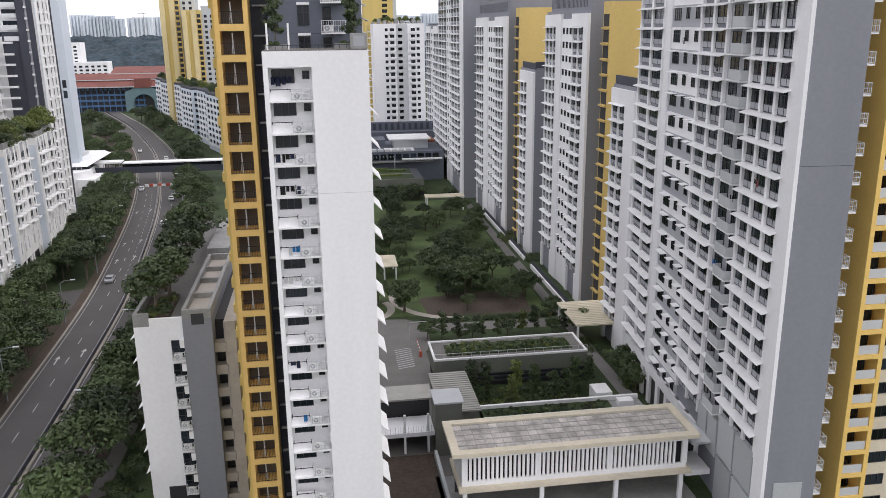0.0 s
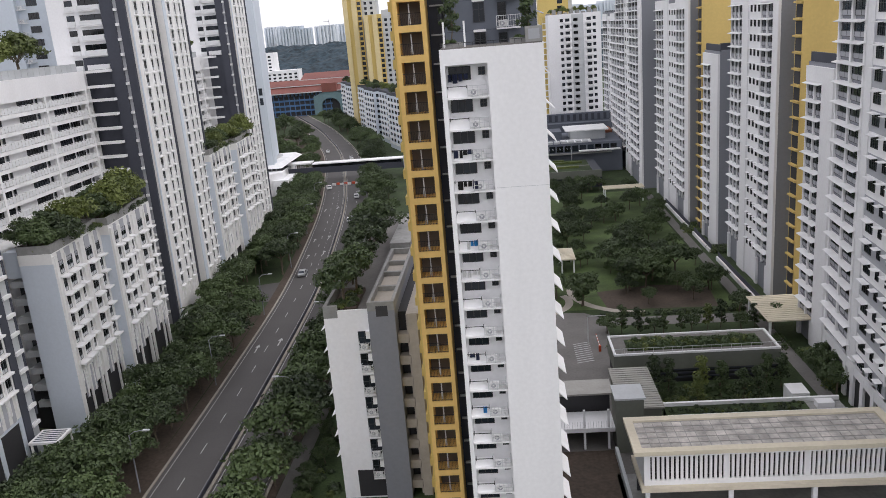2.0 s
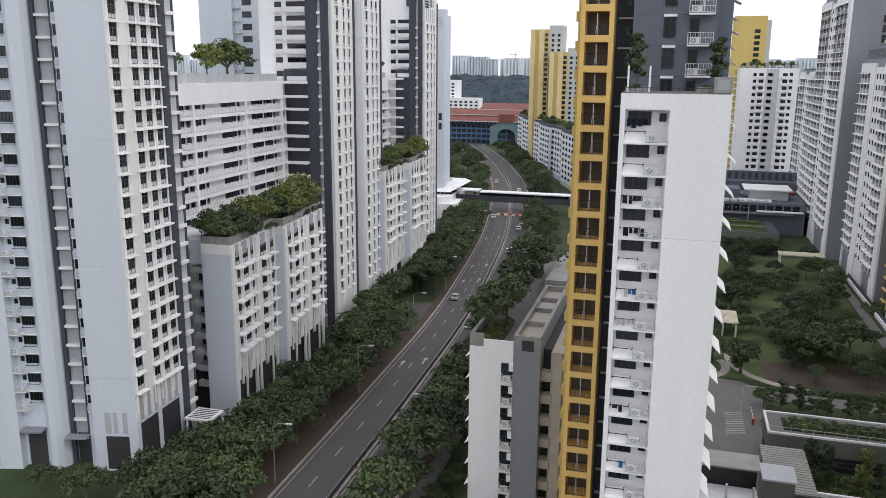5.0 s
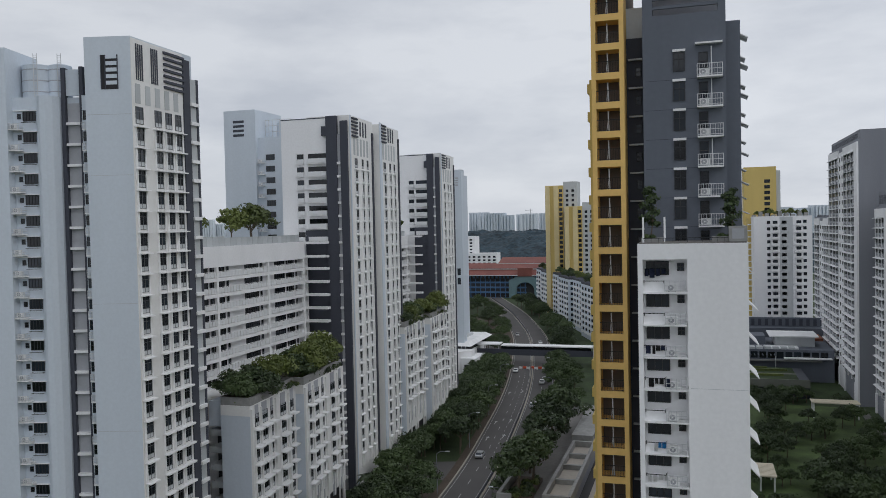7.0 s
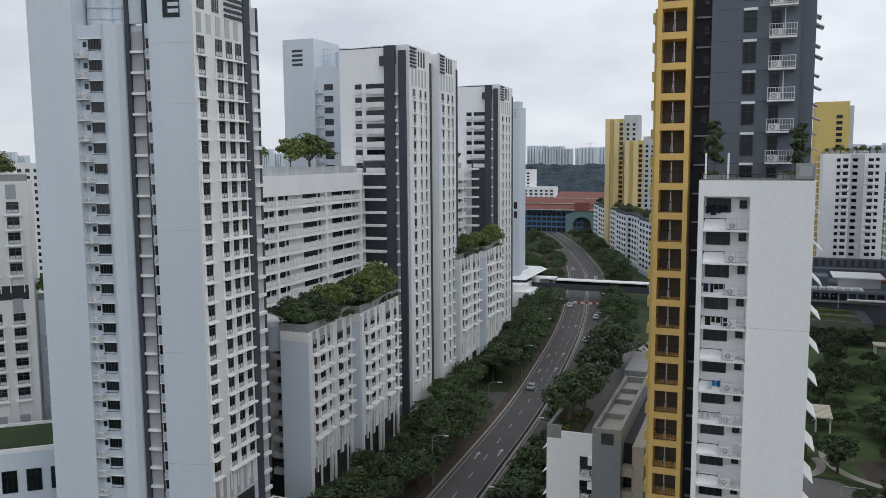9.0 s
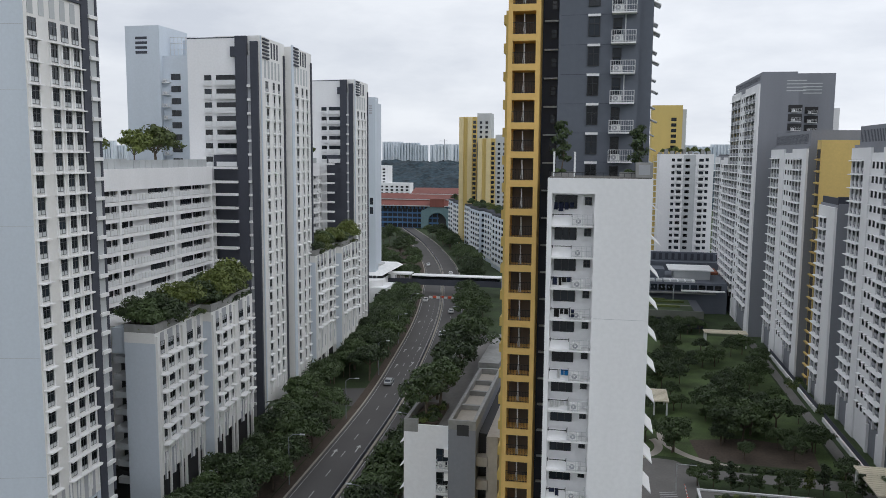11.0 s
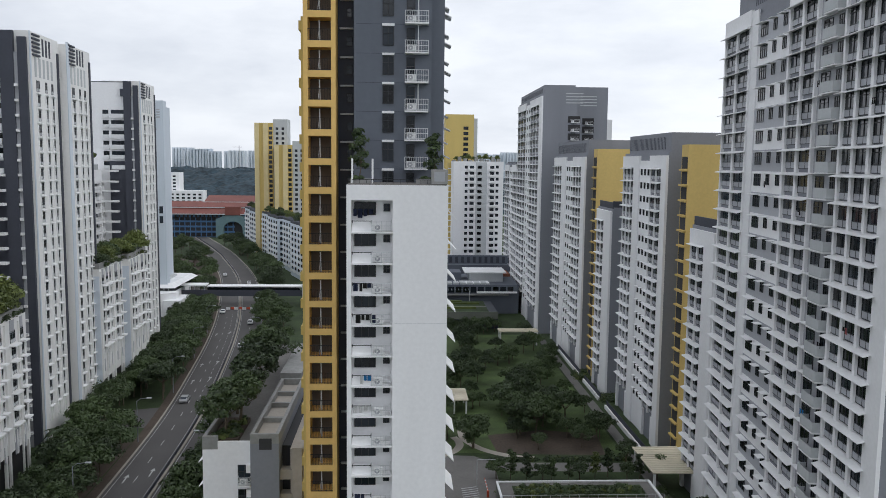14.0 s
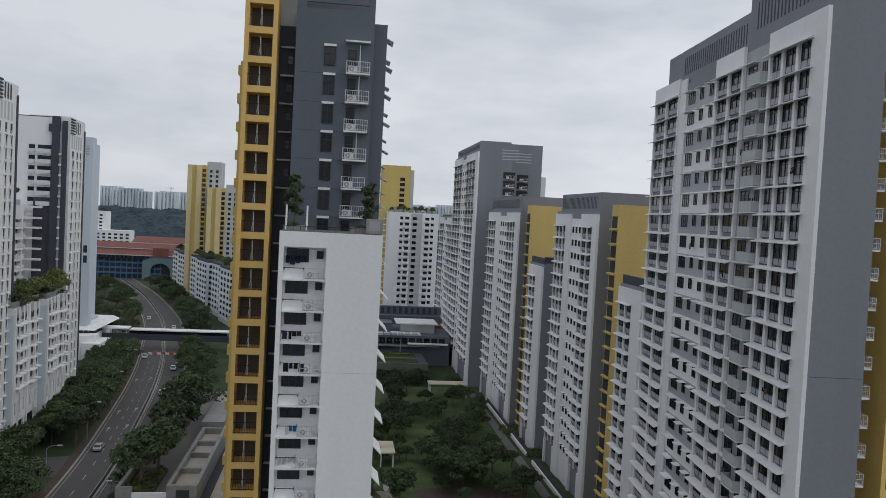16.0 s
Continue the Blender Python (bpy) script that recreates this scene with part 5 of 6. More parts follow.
def arrow(x, y, turn=0.0):
    bm = bmesh.new()
    pts = [(-0.12, -2), (0.12, -2), (0.12, 0.6), (0.5, 0.6), (0, 2), (-0.5, 0.6), (-0.12, 0.6)]
    prism(bm, pts, 0, 0.008)
    o = part("lane_arrow", bm, PAINT, MARKS)
    o.matrix_local = Matrix.Translation((x, y, 0.034)) @ Matrix.Rotation(turn, 4, "Z")


for y in (141, 205, 222, 262):
    arrow(road_x(y, 1.9), y, 0.05)
    arrow(road_x(y, 5.6), y + 3, 0.05)
sheet("site_ground", SOIL, [(-112, 400), (-92, 400), (-116, 480), (-138, 480)], 0.05, "bare brown ground of a small building site")
sheet("side_pavement", PAVE, [(-94, 335), (-80, 335), (-104, 430), (-112, 430)], 0.04, "grey paved forecourt beside the far road")
sheet("side_road", ASPHALT, [(-66, 172), (-51.5, 168), (-52.5, 184), (-66, 180)], 0.028, "short asphalt side road joining the carriageway")
sheet("pavement", PAVE, [(-31.6, 60), (-29.4, 60), (-29.4, 210), (-31.6, 210)], 0.03, "pale concrete footpath beside the road trees")
sheet("pavement", PAVE, [(-66, 95), (-64.6, 95), (-64.6, 160), (-66, 160)], 0.03, "pale concrete footpath beside the low white block")
sheet("verge_soil", SOIL, [(-36, 60), (-31.7, 60), (-31.7, 205), (-36, 205)], 0.012, "bare shaded soil under the road trees")
sheet("verge_soil", SOIL, [(-60, 75), (-51, 75), (-54, 160), (-60, 160)], 0.012, "bare shaded soil under the road trees")
sheet("driveway", PAVE, [(4.2, 92), (17.5, 92), (17.5, 147.5), (14, 151), (4.2, 152)], 0.03, "grey paved driveway beside the white wing")
sheet("driveway", PAVE, [(17.5, 143.5), (45, 142), (45, 146.6), (17.5, 147.5)], 0.029, "grey paved driveway along the garden")
sheet("pavement", PAVE, [(44.0, 105), (46.2, 105), (46.2, 260), (44.0, 260)], 0.031, "beige paved walk beside the grey blocks")
sheet("lawn", LAWN, [(6, 153), (43.5, 151), (43.5, 262), (6, 262)], 0.008, "light green mown lawn between the garden trees")
sheet("garden_soil", SOIL, [(19, 152), (40, 151), (41, 163), (30, 166), (18, 163)], 0.012, "dark mulched soil under the garden trees")


def ring(name, mat, cx, cy, r0, r1, a0, a1, z, label):
    bm = bmesh.new()
    n = 24
    rows = [[bm.verts.new((cx + r * math.cos(radians(a0 + (a1 - a0) * i / n)), cy + r * 1.0 * math.sin(radians(a0 + (a1 - a0) * i / n)), z)) for r in (r0, r1)] for i in range(n + 1)]
    for p, q in zip(rows, rows[1:]):
        bm.faces.new((p[0], p[1], q[1], q[0]))
    return tagged(new(name, mesh_of(name, bm, mat)), label, "path", kind="structure")


ring("garden_path", BEIGE, 27, 164, 13.5, 15.2, 140, 265, 0.034, "curved beige garden path between lawns")
ring("garden_path", BEIGE, 4, 158, 7.0, 8.6, -70, 30, 0.036, "curved beige garden path between lawns")


def wall_with_fence(y0, y1):
    t = thing("garden_wall", "low white wall with a dark fence beside the block", "wall", "low garden walls")
    box_part("wall", TRIM, t, 47.2, 47.6, y0, y1, 0, 0.9)
    box_part("fence", CHAR, t, 47.65, 47.72, y0, y1, 0, 1.9)
    return t


for a, b in ((150, 181), (187, 204), (209, 240)):
    wall_with_fence(a, b)
    sheet("lawn_strip", GRASS, [(46.3, a), (47.1, a), (47.1, b), (46.3, b)], 0.06, "mown grass strip beside the wall", thick=0.05)


# ---------------------------------------------------------------- car park roof, link, pond roof
def roof_tiles(parent, mat, x0, x1, y0, y1, z, size):
    """Square roof pavers with open joints, one mesh shared by all."""
    bm = bmesh.new()
    box(bm, 0, size - 0.06, 0, size - 0.06, 0, 0.05)
    me = mesh_of("paver", bm, mat)
    nx, ny = int((x1 - x0) / size), int((y1 - y0) / size)
    for i in range(nx):
        for j in range(ny):
            o = new("paver", me)
            o.parent = parent
            o.matrix_local = Matrix.Translation((x0 + i * (x1 - x0) / nx, y0 + j * (y1 - y0) / ny, z + 0.004 * ((i * 7 + j * 3) % 5)))


PAVER = material("weathered_roof_paver", (0.52, 0.49, 0.455), 0.9, 0.12, 0.35, 0.5, 2.2, bump=0.2, each=0.14)


SAGE = material("sage_grey_render", (0.17, 0.18, 0.15), 0.85, 0.05, 0.5, 0.12, 3.0, streak=True)


def car_park():
    t = thing("car_park", "low cream car park pavilion with slotted white walls", "car park")
    for a, b, c, d in ((12.6, 42.6, 81.6, 82.6), (12.6, 42.6, 89.0, 90.0), (12.6, 13.6, 82.6, 89.0), (41.6, 42.6, 82.6, 89.0)):
        box_part("roof_edge", CREAM, t, a, b, c, d, 8.6, 9.1)
    box_part("roof_slab", CONC, t, 13.6, 41.6, 82.6, 89.0, 8.4, 8.85)
    roof_tiles(t, PAVER, 13.65, 41.55, 82.65, 88.95, 8.85, 1.1)
    box_part("wall_band", WHITE, t, 13.8, 41.4, 82.4, 82.7, 8.0, 8.6)
    box_part("wall_band", WHITE, t, 13.8, 41.4, 82.4, 82.7, 4.4, 5.0)
    for x in (13.8, 22.6, 31.4, 40.8):
        box_part("wall_pier", WHITE, t, x, x + 0.7, 82.42, 82.7, 5.0, 8.0)
    bm = bmesh.new()
    box(bm, 0, 0.3, 0, 0.22, 0, 3.0)
    fin = mesh_of("wall_fin", bm, WHITE)
    for x in (14.7, 23.5, 32.3):
        for i in range(15):
            o = new("wall_fin", fin)
            o.parent = t
            o.matrix_local = Matrix.Translation((x + i * 0.53, 82.45, 5.0))
    # Near-black fill behind the fins: interior shade put into the colour.
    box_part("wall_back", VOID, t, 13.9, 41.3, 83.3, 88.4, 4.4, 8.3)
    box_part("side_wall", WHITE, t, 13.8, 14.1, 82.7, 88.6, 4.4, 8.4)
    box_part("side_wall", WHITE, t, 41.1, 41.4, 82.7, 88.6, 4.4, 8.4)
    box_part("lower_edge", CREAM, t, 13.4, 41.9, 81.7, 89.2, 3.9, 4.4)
    for x in (13.9, 23.2, 32.4, 40.6):
        box_part("column", WHITE, t, x, x + 0.5, 82.2, 82.7, 0, 3.9)
    box_part("floor_slab", CONC, t, 12, 43, 70, 92, 0.0, 0.12)
    # Back wall near-black as well, to paint the shade under the deck.
    box_part("back_wall", VOID, t, 13.9, 41.3, 88.2, 88.5, 0.12, 3.9)
    for i in range(11):
        box_part("bay_line", PAINT, t, 15 + i * 2.5, 15.12 + i * 2.5, 74, 82, 0.121, 0.126)
    # planted strip and plant room behind the roof
    box_part("strip_wall", TRIM, t, 19.8, 43.0, 102.0, 102.4, 0, 4.6)
    box_part("strip_wall", TRIM, t, 19.8, 43.0, 98.9, 99.2, 0, 4.3)
    box_part("strip_bed", GRASS, t, 19.8, 38.4, 99.2, 102.0, 0, 4.1)
    box_part("plant_deck", CONC, t, 38.4, 43.0, 99.2, 102.0, 0, 4.0)
    box_part("duct", TRIM, t, 39.4, 41.6, 99.8, 101.2, 4.0, 4.8)
    box_part("yard_wall", SAGE, t, 17.0, 43.0, 92.6, 98.9, 0, 3.2)
    # link to the slab block
    box_part("link_roof", PALE, t, 42.6, 45.2, 83.5, 88.5, 6.6, 6.9)
    box_part("link_deck", WHITE, t, 42.0, 45.2, 83.5, 88.5, 2.4, 3.1)
    # Shade inside the link is this wall's near-black colour.
    box_part("link_back", VOID, t, 42.6, 45.1, 88.0, 88.2, 3.1, 6.6)
    return t


car_park()



def pond_roof():
    t = thing("substation", "low sage green substation with a planted roof", "substation")
    box_part("wall", SAGE, t, 15.4, 40.7, 118, 126, 2.3, 4.85)
    box_part("dark_base", VOID, t, 15.7, 40.4, 118.3, 125.7, 0, 2.3)
    for z in (0.7, 1.4, 2.0):
        box_part("louvre", CHAR, t, 16, 40, 118.15, 118.3, z, z + 0.25)
    for a, b, c, d in ((15.4, 40.7, 118, 118.35), (15.4, 40.7, 125.65, 126), (15.4, 15.75, 118.35, 125.65), (40.35, 40.7, 118.35, 125.65)):
        box_part("parapet", TRIM, t, a, b, c, d, 4.85, 5.15)
    box_part("roof_margin", PAVE, t, 15.75, 40.35, 118.35, 125.65, 4.85, 4.9)
    box_part("roof_bed", GRASS, t, 17.8, 38.6, 119.8, 124.2, 4.9, 5.05)
    box_part("rail", RAIL, t, 15.4, 40.7, 118.05, 118.1, 6.0, 6.06)
    for i in range(18):
        box_part("rail_post", RAIL, t, 15.5 + i * 1.48, 15.55 + i * 1.48, 118.05, 118.1, 5.15, 6.0)
    return t


pond_roof()


def ramp_house():
    t = thing("ramp_house", "grey ramp house with ribbed metal roofs and a link bridge", "ramp house")
    METAL = material("ribbed_metal_roof", (0.36, 0.35, 0.32), 0.55, 0.05, 0.3, 0.15, 2.0, metal=0.3)
    box_part("wall", SAGE, t, 14.2, 19.4, 101, 113.3, 0, 4.6)
    box_part("roof", METAL, t, 13.9, 19.7, 100.6, 113.8, 4.6, 4.85)
    for i in range(18):
        box_part("roof_rib", METAL, t, 13.9, 19.7, 100.9 + i * 0.72, 101.0 + i * 0.72, 4.85, 4.93)
    box_part("lift_shaft", SAGE, t, 12.8, 16.4, 97.3, 101.2, 0, 7.8)
    box_part("lift_roof", PALE, t, 12.6, 16.6, 97.0, 101.4, 7.8, 8.05)
    box_part("link_roof", METAL, t, 4.1, 13.2, 103.0, 107.6, 5.8, 6.05)
    box_part("link_floor", WHITE, t, 4.1, 12.8, 98.5, 103.4, 2.6, 3.2)
    # Near-black back gives the shade under the link roof.
    box_part("link_back", VOID, t, 4.1, 12.8, 104.0, 104.2, 0, 5.8)
    for x in (5.2, 8.6, 11.8):
        box_part("post", WHITE, t, x, x + 0.3, 98.6, 98.9, 0, 5.8)
    for i in range(24):
        box_part("railing_bar", RAIL, t, 4.3 + i * 0.35, 4.34 + i * 0.35, 98.5, 98.54, 3.2, 4.2)
    box_part("soil_bed", SOIL, t, 4.3, 12.5, 84, 98, 0.03, 0.12)
    box_part("kerb_wall", PALE, t, 12.5, 12.9, 80, 97, 0, 1.2)
    return t


ramp_house()
cab = thing("generator_cabinet", "white metal equipment cabinet with round fan covers", "cabinet")
box_part("cabinet_body", TRIM, cab, 38.4, 40.9, 106.5, 109.8, 0.5, 3.0)
box_part("plinth", CONC, cab, 38.2, 41.1, 106.3, 110, 0, 0.5)
for x in (38.9, 40.0):
    bm = bmesh.new()
    tube(bm, (x + 0.25, 106.5, 1.3), (x + 0.25, 106.42, 1.3), 0.42, 0.42, 16)
    part("fan_cover", bm, PANEL, cab)


def shelter(x0, x1, y0, y1, z, label):
    t = thing("shelter", label, "shelter", "cream shelters")
    box_part("roof", CREAM, t, x0, x1, y0, y1, z - 0.25, z)
    n = int((y1 - y0) / 0.9)
    for i in range(n):
        box_part("roof_rib", CREAM, t, x0 + 0.1, x1 - 0.1, y0 + 0.3 + i * 0.9, y0 + 0.4 + i * 0.9, z, z + 0.07)
    for x in (x0 + 0.3, x1 - 0.6):
        for y in (y0 + 0.4, y1 - 0.7):
            box_part("post", TRIM, t, x, x + 0.35, y, y + 0.35, 0, z - 0.25)
    return t


shelter(42.8, 51.2, 130.5, 143.2, 4.5, "cream flat-roofed drop-off shelter beside the block")
shelter(30.3, 42.6, 246, 251, 4.5, "cream flat-roofed shelter at the garden end")
shelter(11.5, 15.1, 177, 186.5, 3.4, "small cream garden pavilion among trees")


# ---------------------------------------------------------------- far end of the garden and the blocks behind it
def mall():
    t = thing("shopping_podium", "low dark podium building with green roof terraces", "podium building")
    DARK = material("dark_blue_cladding", (0.035, 0.04, 0.055), 0.6, 0.05, 0.5)
    box_part("wall", DARK, t, 6, 33, 272, 296, 0, 5.4)
    box_part("roof_bed", GRASS, t, 6.5, 30, 273, 295, 5.4, 5.6)
    box_part("parapet", SAGE, t, 6, 33, 271.6, 272, 3.4, 5.9)
    box_part("upper_wall", SLATE, t, 8, 44, 300, 330, 0, 11)
    box_part("roof_deck", CONC, t, 7, 40, 298, 314, 7.2, 7.6)
    box_part("plant_room", PALE, t, 26, 39, 308, 320, 7.6, 14.5)
    box_part("plant_roof", TRIM, t, 24, 40, 306, 321, 14.5, 14.9)
    box_part("long_roof", SLATE, t, 4, 60, 335, 372, 0, 14)
    box_part("roof_screen", SLATE, t, 4, 60, 340, 341, 14, 17.5)
    box_part("roof_edge", TRIM, t, 28, 43, 297, 299, 8.2, 8.6)
    box_part("roof_path", PAVE, t, 6.5, 30, 282.5, 284, 5.6, 5.66)
    for x0, x1, y in ((8, 26, 279), (9, 28, 288), (12, 22, 292)):
        box_part("roof_hedge", LEAF_Y, t, x0, x1, y, y + 0.9, 5.6, 6.3)
    for i in range(14):
        box_part("pergola_slat", SLATE, t, 8 + i * 1.3, 8.3 + i * 1.3, 296.5, 300, 9.3, 9.5)
    for x in (8.2, 16, 25):
        box_part("pergola_post", PALE, t, x, x + 0.3, 296.6, 296.9, 0, 9.3)
    box_part("white_roof", TRIM, t, 22, 33, 301, 307, 11, 11.5)
    BRICK = material("orange_brick_cladding", (0.30, 0.11, 0.06), 0.85, 0.2, 0.6, 0.2, 3.0)
    box_part("brick_wing", BRICK, t, 40.2, 43.5, 322, 334, 0, 12)
    for i in range(3):
        for j in range(3):
            box_part("brick_window", PALE, t, 40.4 + i * 1.0, 41.0 + i * 1.0, 321.9, 322, 4 + j * 2.8, 5.4 + j * 2.8)
    for i in range(22):
        box_part("roof_screen_gap", CHAR, t, 5 + i * 2.5, 6.2 + i * 2.5, 339.9, 340, 14.4, 17.0)
    box_part("plant_louvre", SLATE, t, 9, 23, 312, 322, 11, 14)
    for i in range(9):
        box_part("skylight", PALE, t, 9 + i * 2.6, 11 + i * 2.6, 300.5, 304, 11, 11.7)
    for i in range(12):
        box_part("window_bay", GLASS, t, 9 + i * 2.8, 11.2 + i * 2.8, 299.9, 300, 8, 10.2)
    return t


mall()


def rear_white_block():
    t = thing("apartment_block", "white slab block with columns of small balconies", "apartment block")
    box_part("wall", WHITE, t, 23.5, 46.8, 375, 395, 0, 57.3)
    F = face(23.5, 375, 0)
    ww, sw, bl = window_mesh(1.9, 1.3, 3, 0), window_mesh(1.3, 1.3, 2, 0), balcony_mesh(3.0, 0.9, 0.9, solid=True, mat=TRIM)
    for k in range(17):
        z = 54.0 - k * 2.8
        put("window", sw, t, F, 6.0, z)
        put("balcony", bl, t, F, 8.6, z - 0.9)
        put("window", ww, t, F, 8.6, z)
        put("window", ww, t, F, 12.2, z)
        put("window", ww, t, F, 18.0, z)
        put("balcony", bl, t, F, 18.0, z - 0.9)
        put("window", sw, t, F, 20.4, z + 0.2)
    strip("grey_strip", PALE, t, F, 10.4, 15.6, -0.5, 0.02, 0, 57)
    strip("pale_end", YELLOW_P, t, face(22.2, 393, 0), 0, 1.4, -14, 0, 0, 56.6)
    for k in range(17):
        put("ledge", slab_mesh(1.6, 0.6, 0.5, TRIM), t, face(22.2, 393, 0), 0.6, 54 - k * 2.8)
    for i in range(9):
        box_part("roof_box", CONC, t, 23 + i * 2.6, 24.6 + i * 2.6, 376, 380, 57.3, 58.0 + (i * 5 % 3) * 0.7)
    return t


rear_white_block()
for i in range(8):
    plant("terrace", 25 + i * 2.7, 378, 57.6, 0.5 + 0.1 * (i % 3))


def rear_tower(x0, x1, y, top, label, mat, col):
    t = thing("apartment_tower", label, "apartment tower", "yellow towers far off")
    box_part("wall", mat, t, x0, x1, y, y + 16, 0, top)
    F = face(x0, y, 0)
    w = window_mesh(2.6, 1.7, 2, 0.5)
    for k in range(int(top / 2.8) - 1):
        put("window", w, t, F, col, top - 8 - k * 2.8)
    return t


y1 = rear_tower(22.5, 37.5, 430, 82.0, "mustard yellow tower with a column of windows", YELLOW_P, 10.8)
box_part("grey_end", PALE, y1, 37.5, 39.5, 431, 444, 0, 80)


YELLOW_F = material("faded_cream_yellow_wall_paint", (0.72, 0.60, 0.33), 0.8, 0.04, 0.4, 0.08, 5.0)


def yellow_far(x, y, top, wide, label, n):
    """A far tower: ochre and cream vertical bands, a column of balconies and a grey end."""
    t = thing("apartment_tower", label, "apartment tower", "yellow towers far off")
    bands = ((0, 0.14, YELLOW_F, 0), (0.14, 0.27, YELLOW_P, 0.6), (0.27, 0.42, YELLOW_F, -0.4), (0.42, 0.56, YELLOW_P, 0.2), (0.56, 1.0, PALE, 1.5))
    for a, b, m, back in bands:
        box_part("wall_band", m, t, x + a * wide, x + b * wide, y + back, y + 14, 0, top + (2.2 if a > 0.5 else 0))
    F = face(x + wide * 0.42, y + 0.2, 0)
    w, b, g = window_mesh(round(wide * 0.1, 2), 1.8, 1, 0), slab_mesh(wide * 0.14, 0.5, 0.5, YELLOW), window_mesh(1.5, 1.5, 2, 0)
    G = face(x + wide * 0.56, y + 1.5, 0)
    for k in range(n):
        z = top - 4 - k * 2.8
        put("window", w, t, F, wide * 0.07, z)
        put("ledge", b, t, F, wide * 0.07, z - 0.3)
        put("window", g, t, G, wide * 0.12, z)
        put("window", g, t, G, wide * 0.30, z)
    return t


yellow_far(-86.5, 480, 78.6, 19, "tall yellow and cream tower with balcony column and grey end", 22)
yellow_far(-73.5, 470, 65.8, 18, "yellow and cream tower with balcony column", 18)


# second tower behind the tall grey block, and the lower bay at its far end
def rear_grey():
    t = thing("apartment_block", "slate grey tower with recessed balconies and louvred roof", "apartment block", "grey and white blocks round the garden")
    box_part("wall", GREY, t, 58.3, 69.5, 275, 300, 0, 82.5)
    box_part("white_end", WHITE, t, 69.5, 72.5, 280, 300, 0, 72)
    for x0, y0, a in ((49.8, 264, 4.6), (58.3, 275, 3.2)):
        F = face(x0, y0, 0)
        for k in range(9):
            z = 70 - k * 2.8
            # Recess shade painted as a dark sheet on the flat wall.
            strip("balcony_recess", VOID, t, F, a - 0.6, a + 3.4, 0.002, 0.04, z, z + 2.1)
            put("balcony", balcony_mesh(2.8, 0.9, 1.0, bars=6, ac=True), t, F, a + 1.6, z)
        for i in range(4):
            strip("louvre_slot", PALE, t, F, a - 1.4, a + 4.2, 0.002, 0.05, 76.2 + i * 1.0, 76.5 + i * 1.0)
    return t


rear_grey()
endbay = point_block(45.6, 320, 357, 56.0, 57.0, 18, [("crate", 0, 14, 2), ("flat", 14, 24, 2), ("crate", 24, 37, 3)], 9, "lower white window bays at the end of the tall block")
for k, (x0, x1, y0, y1, z) in enumerate(((52.0, 59.6, 126, 137, 46.0), (52.0, 59.6, 190.5, 204, 45.6))):
    r = thing("roof_planter", "dark grey planter wall round a roof terrace", "planter", "roof planters")
    box_part("planter_wall", CHAR, r, 50.2, 58.8, y0, y0 + 0.4, z + 0.1, z + 2.2)
    box_part("planter_wall", CHAR, r, 50.2, 50.6, y0 + 0.4, y1 - 0.6, z + 0.1, z + 1.9)


# ---------------------------------------------------------------- cream and yellow block beyond the grey gable
# Ochre base colour raised to paint in light the narrow gap blocks.
OCHRE = material("light_boosted_ochre_wall", (0.84, 0.57, 0.17), 0.75, 0.04, 0.4, 0.08, 5.0, streak=True)


def ochre_block():
    t = thing("apartment_block", "yellow and cream block with stacked balconies", "apartment block")
    x0, y0, st = 54.0, 71.9, 2.82
    box_part("ochre_side", OCHRE, t, x0, x0 + 0.5, y0 + 2, 95, 0, 85)
    Y = face(x0, y0, 0)
    # Balcony shade is put into this back wall's near-black colour.
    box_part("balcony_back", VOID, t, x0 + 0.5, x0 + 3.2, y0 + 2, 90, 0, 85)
    strip("yellow_pier", OCHRE, t, Y, 0, 0.5, -2, 0, 0, 85)
    strip("yellow_pier", OCHRE, t, Y, 2.9, 3.4, -2, 0, 0, 85)
    slab = mesh_of("yellow_slab", (lambda m: (box(m, 0.5, 2.9, -0.02, 1.98, -0.5, 0), m)[1])(bmesh.new()), OCHRE)
    pane = mesh_of("glass_parapet", (lambda m: (box(m, 0.55, 2.85, 0.1, 0.14, 0.05, 1.05), m)[1])(bmesh.new()), RAIL)
    door = window_mesh(1.9, 2.0, 2, 0)
    for k in range(28):
        z = 81.6 - k * st
        put("yellow_slab", slab, t, Y, 0, z)
        put("glass_parapet", pane, t, Y, 0, z)
        put("window", door, t, Y, 1.7, z + 0.05, -1.95)
    box_part("cream_wall", CREAM, t, x0 + 3.4, 80, y0 + 1.2, 95, 0, 85)
    C = face(x0 + 3.4, y0 + 1.2, 0)
    w = window_mesh(2.2, 1.3, 3, 0)
    for k in range(28):
        for s in (2.0,):
            put("window", w, t, C, s, 79.2 - k * st)
    return t


ochre_block()


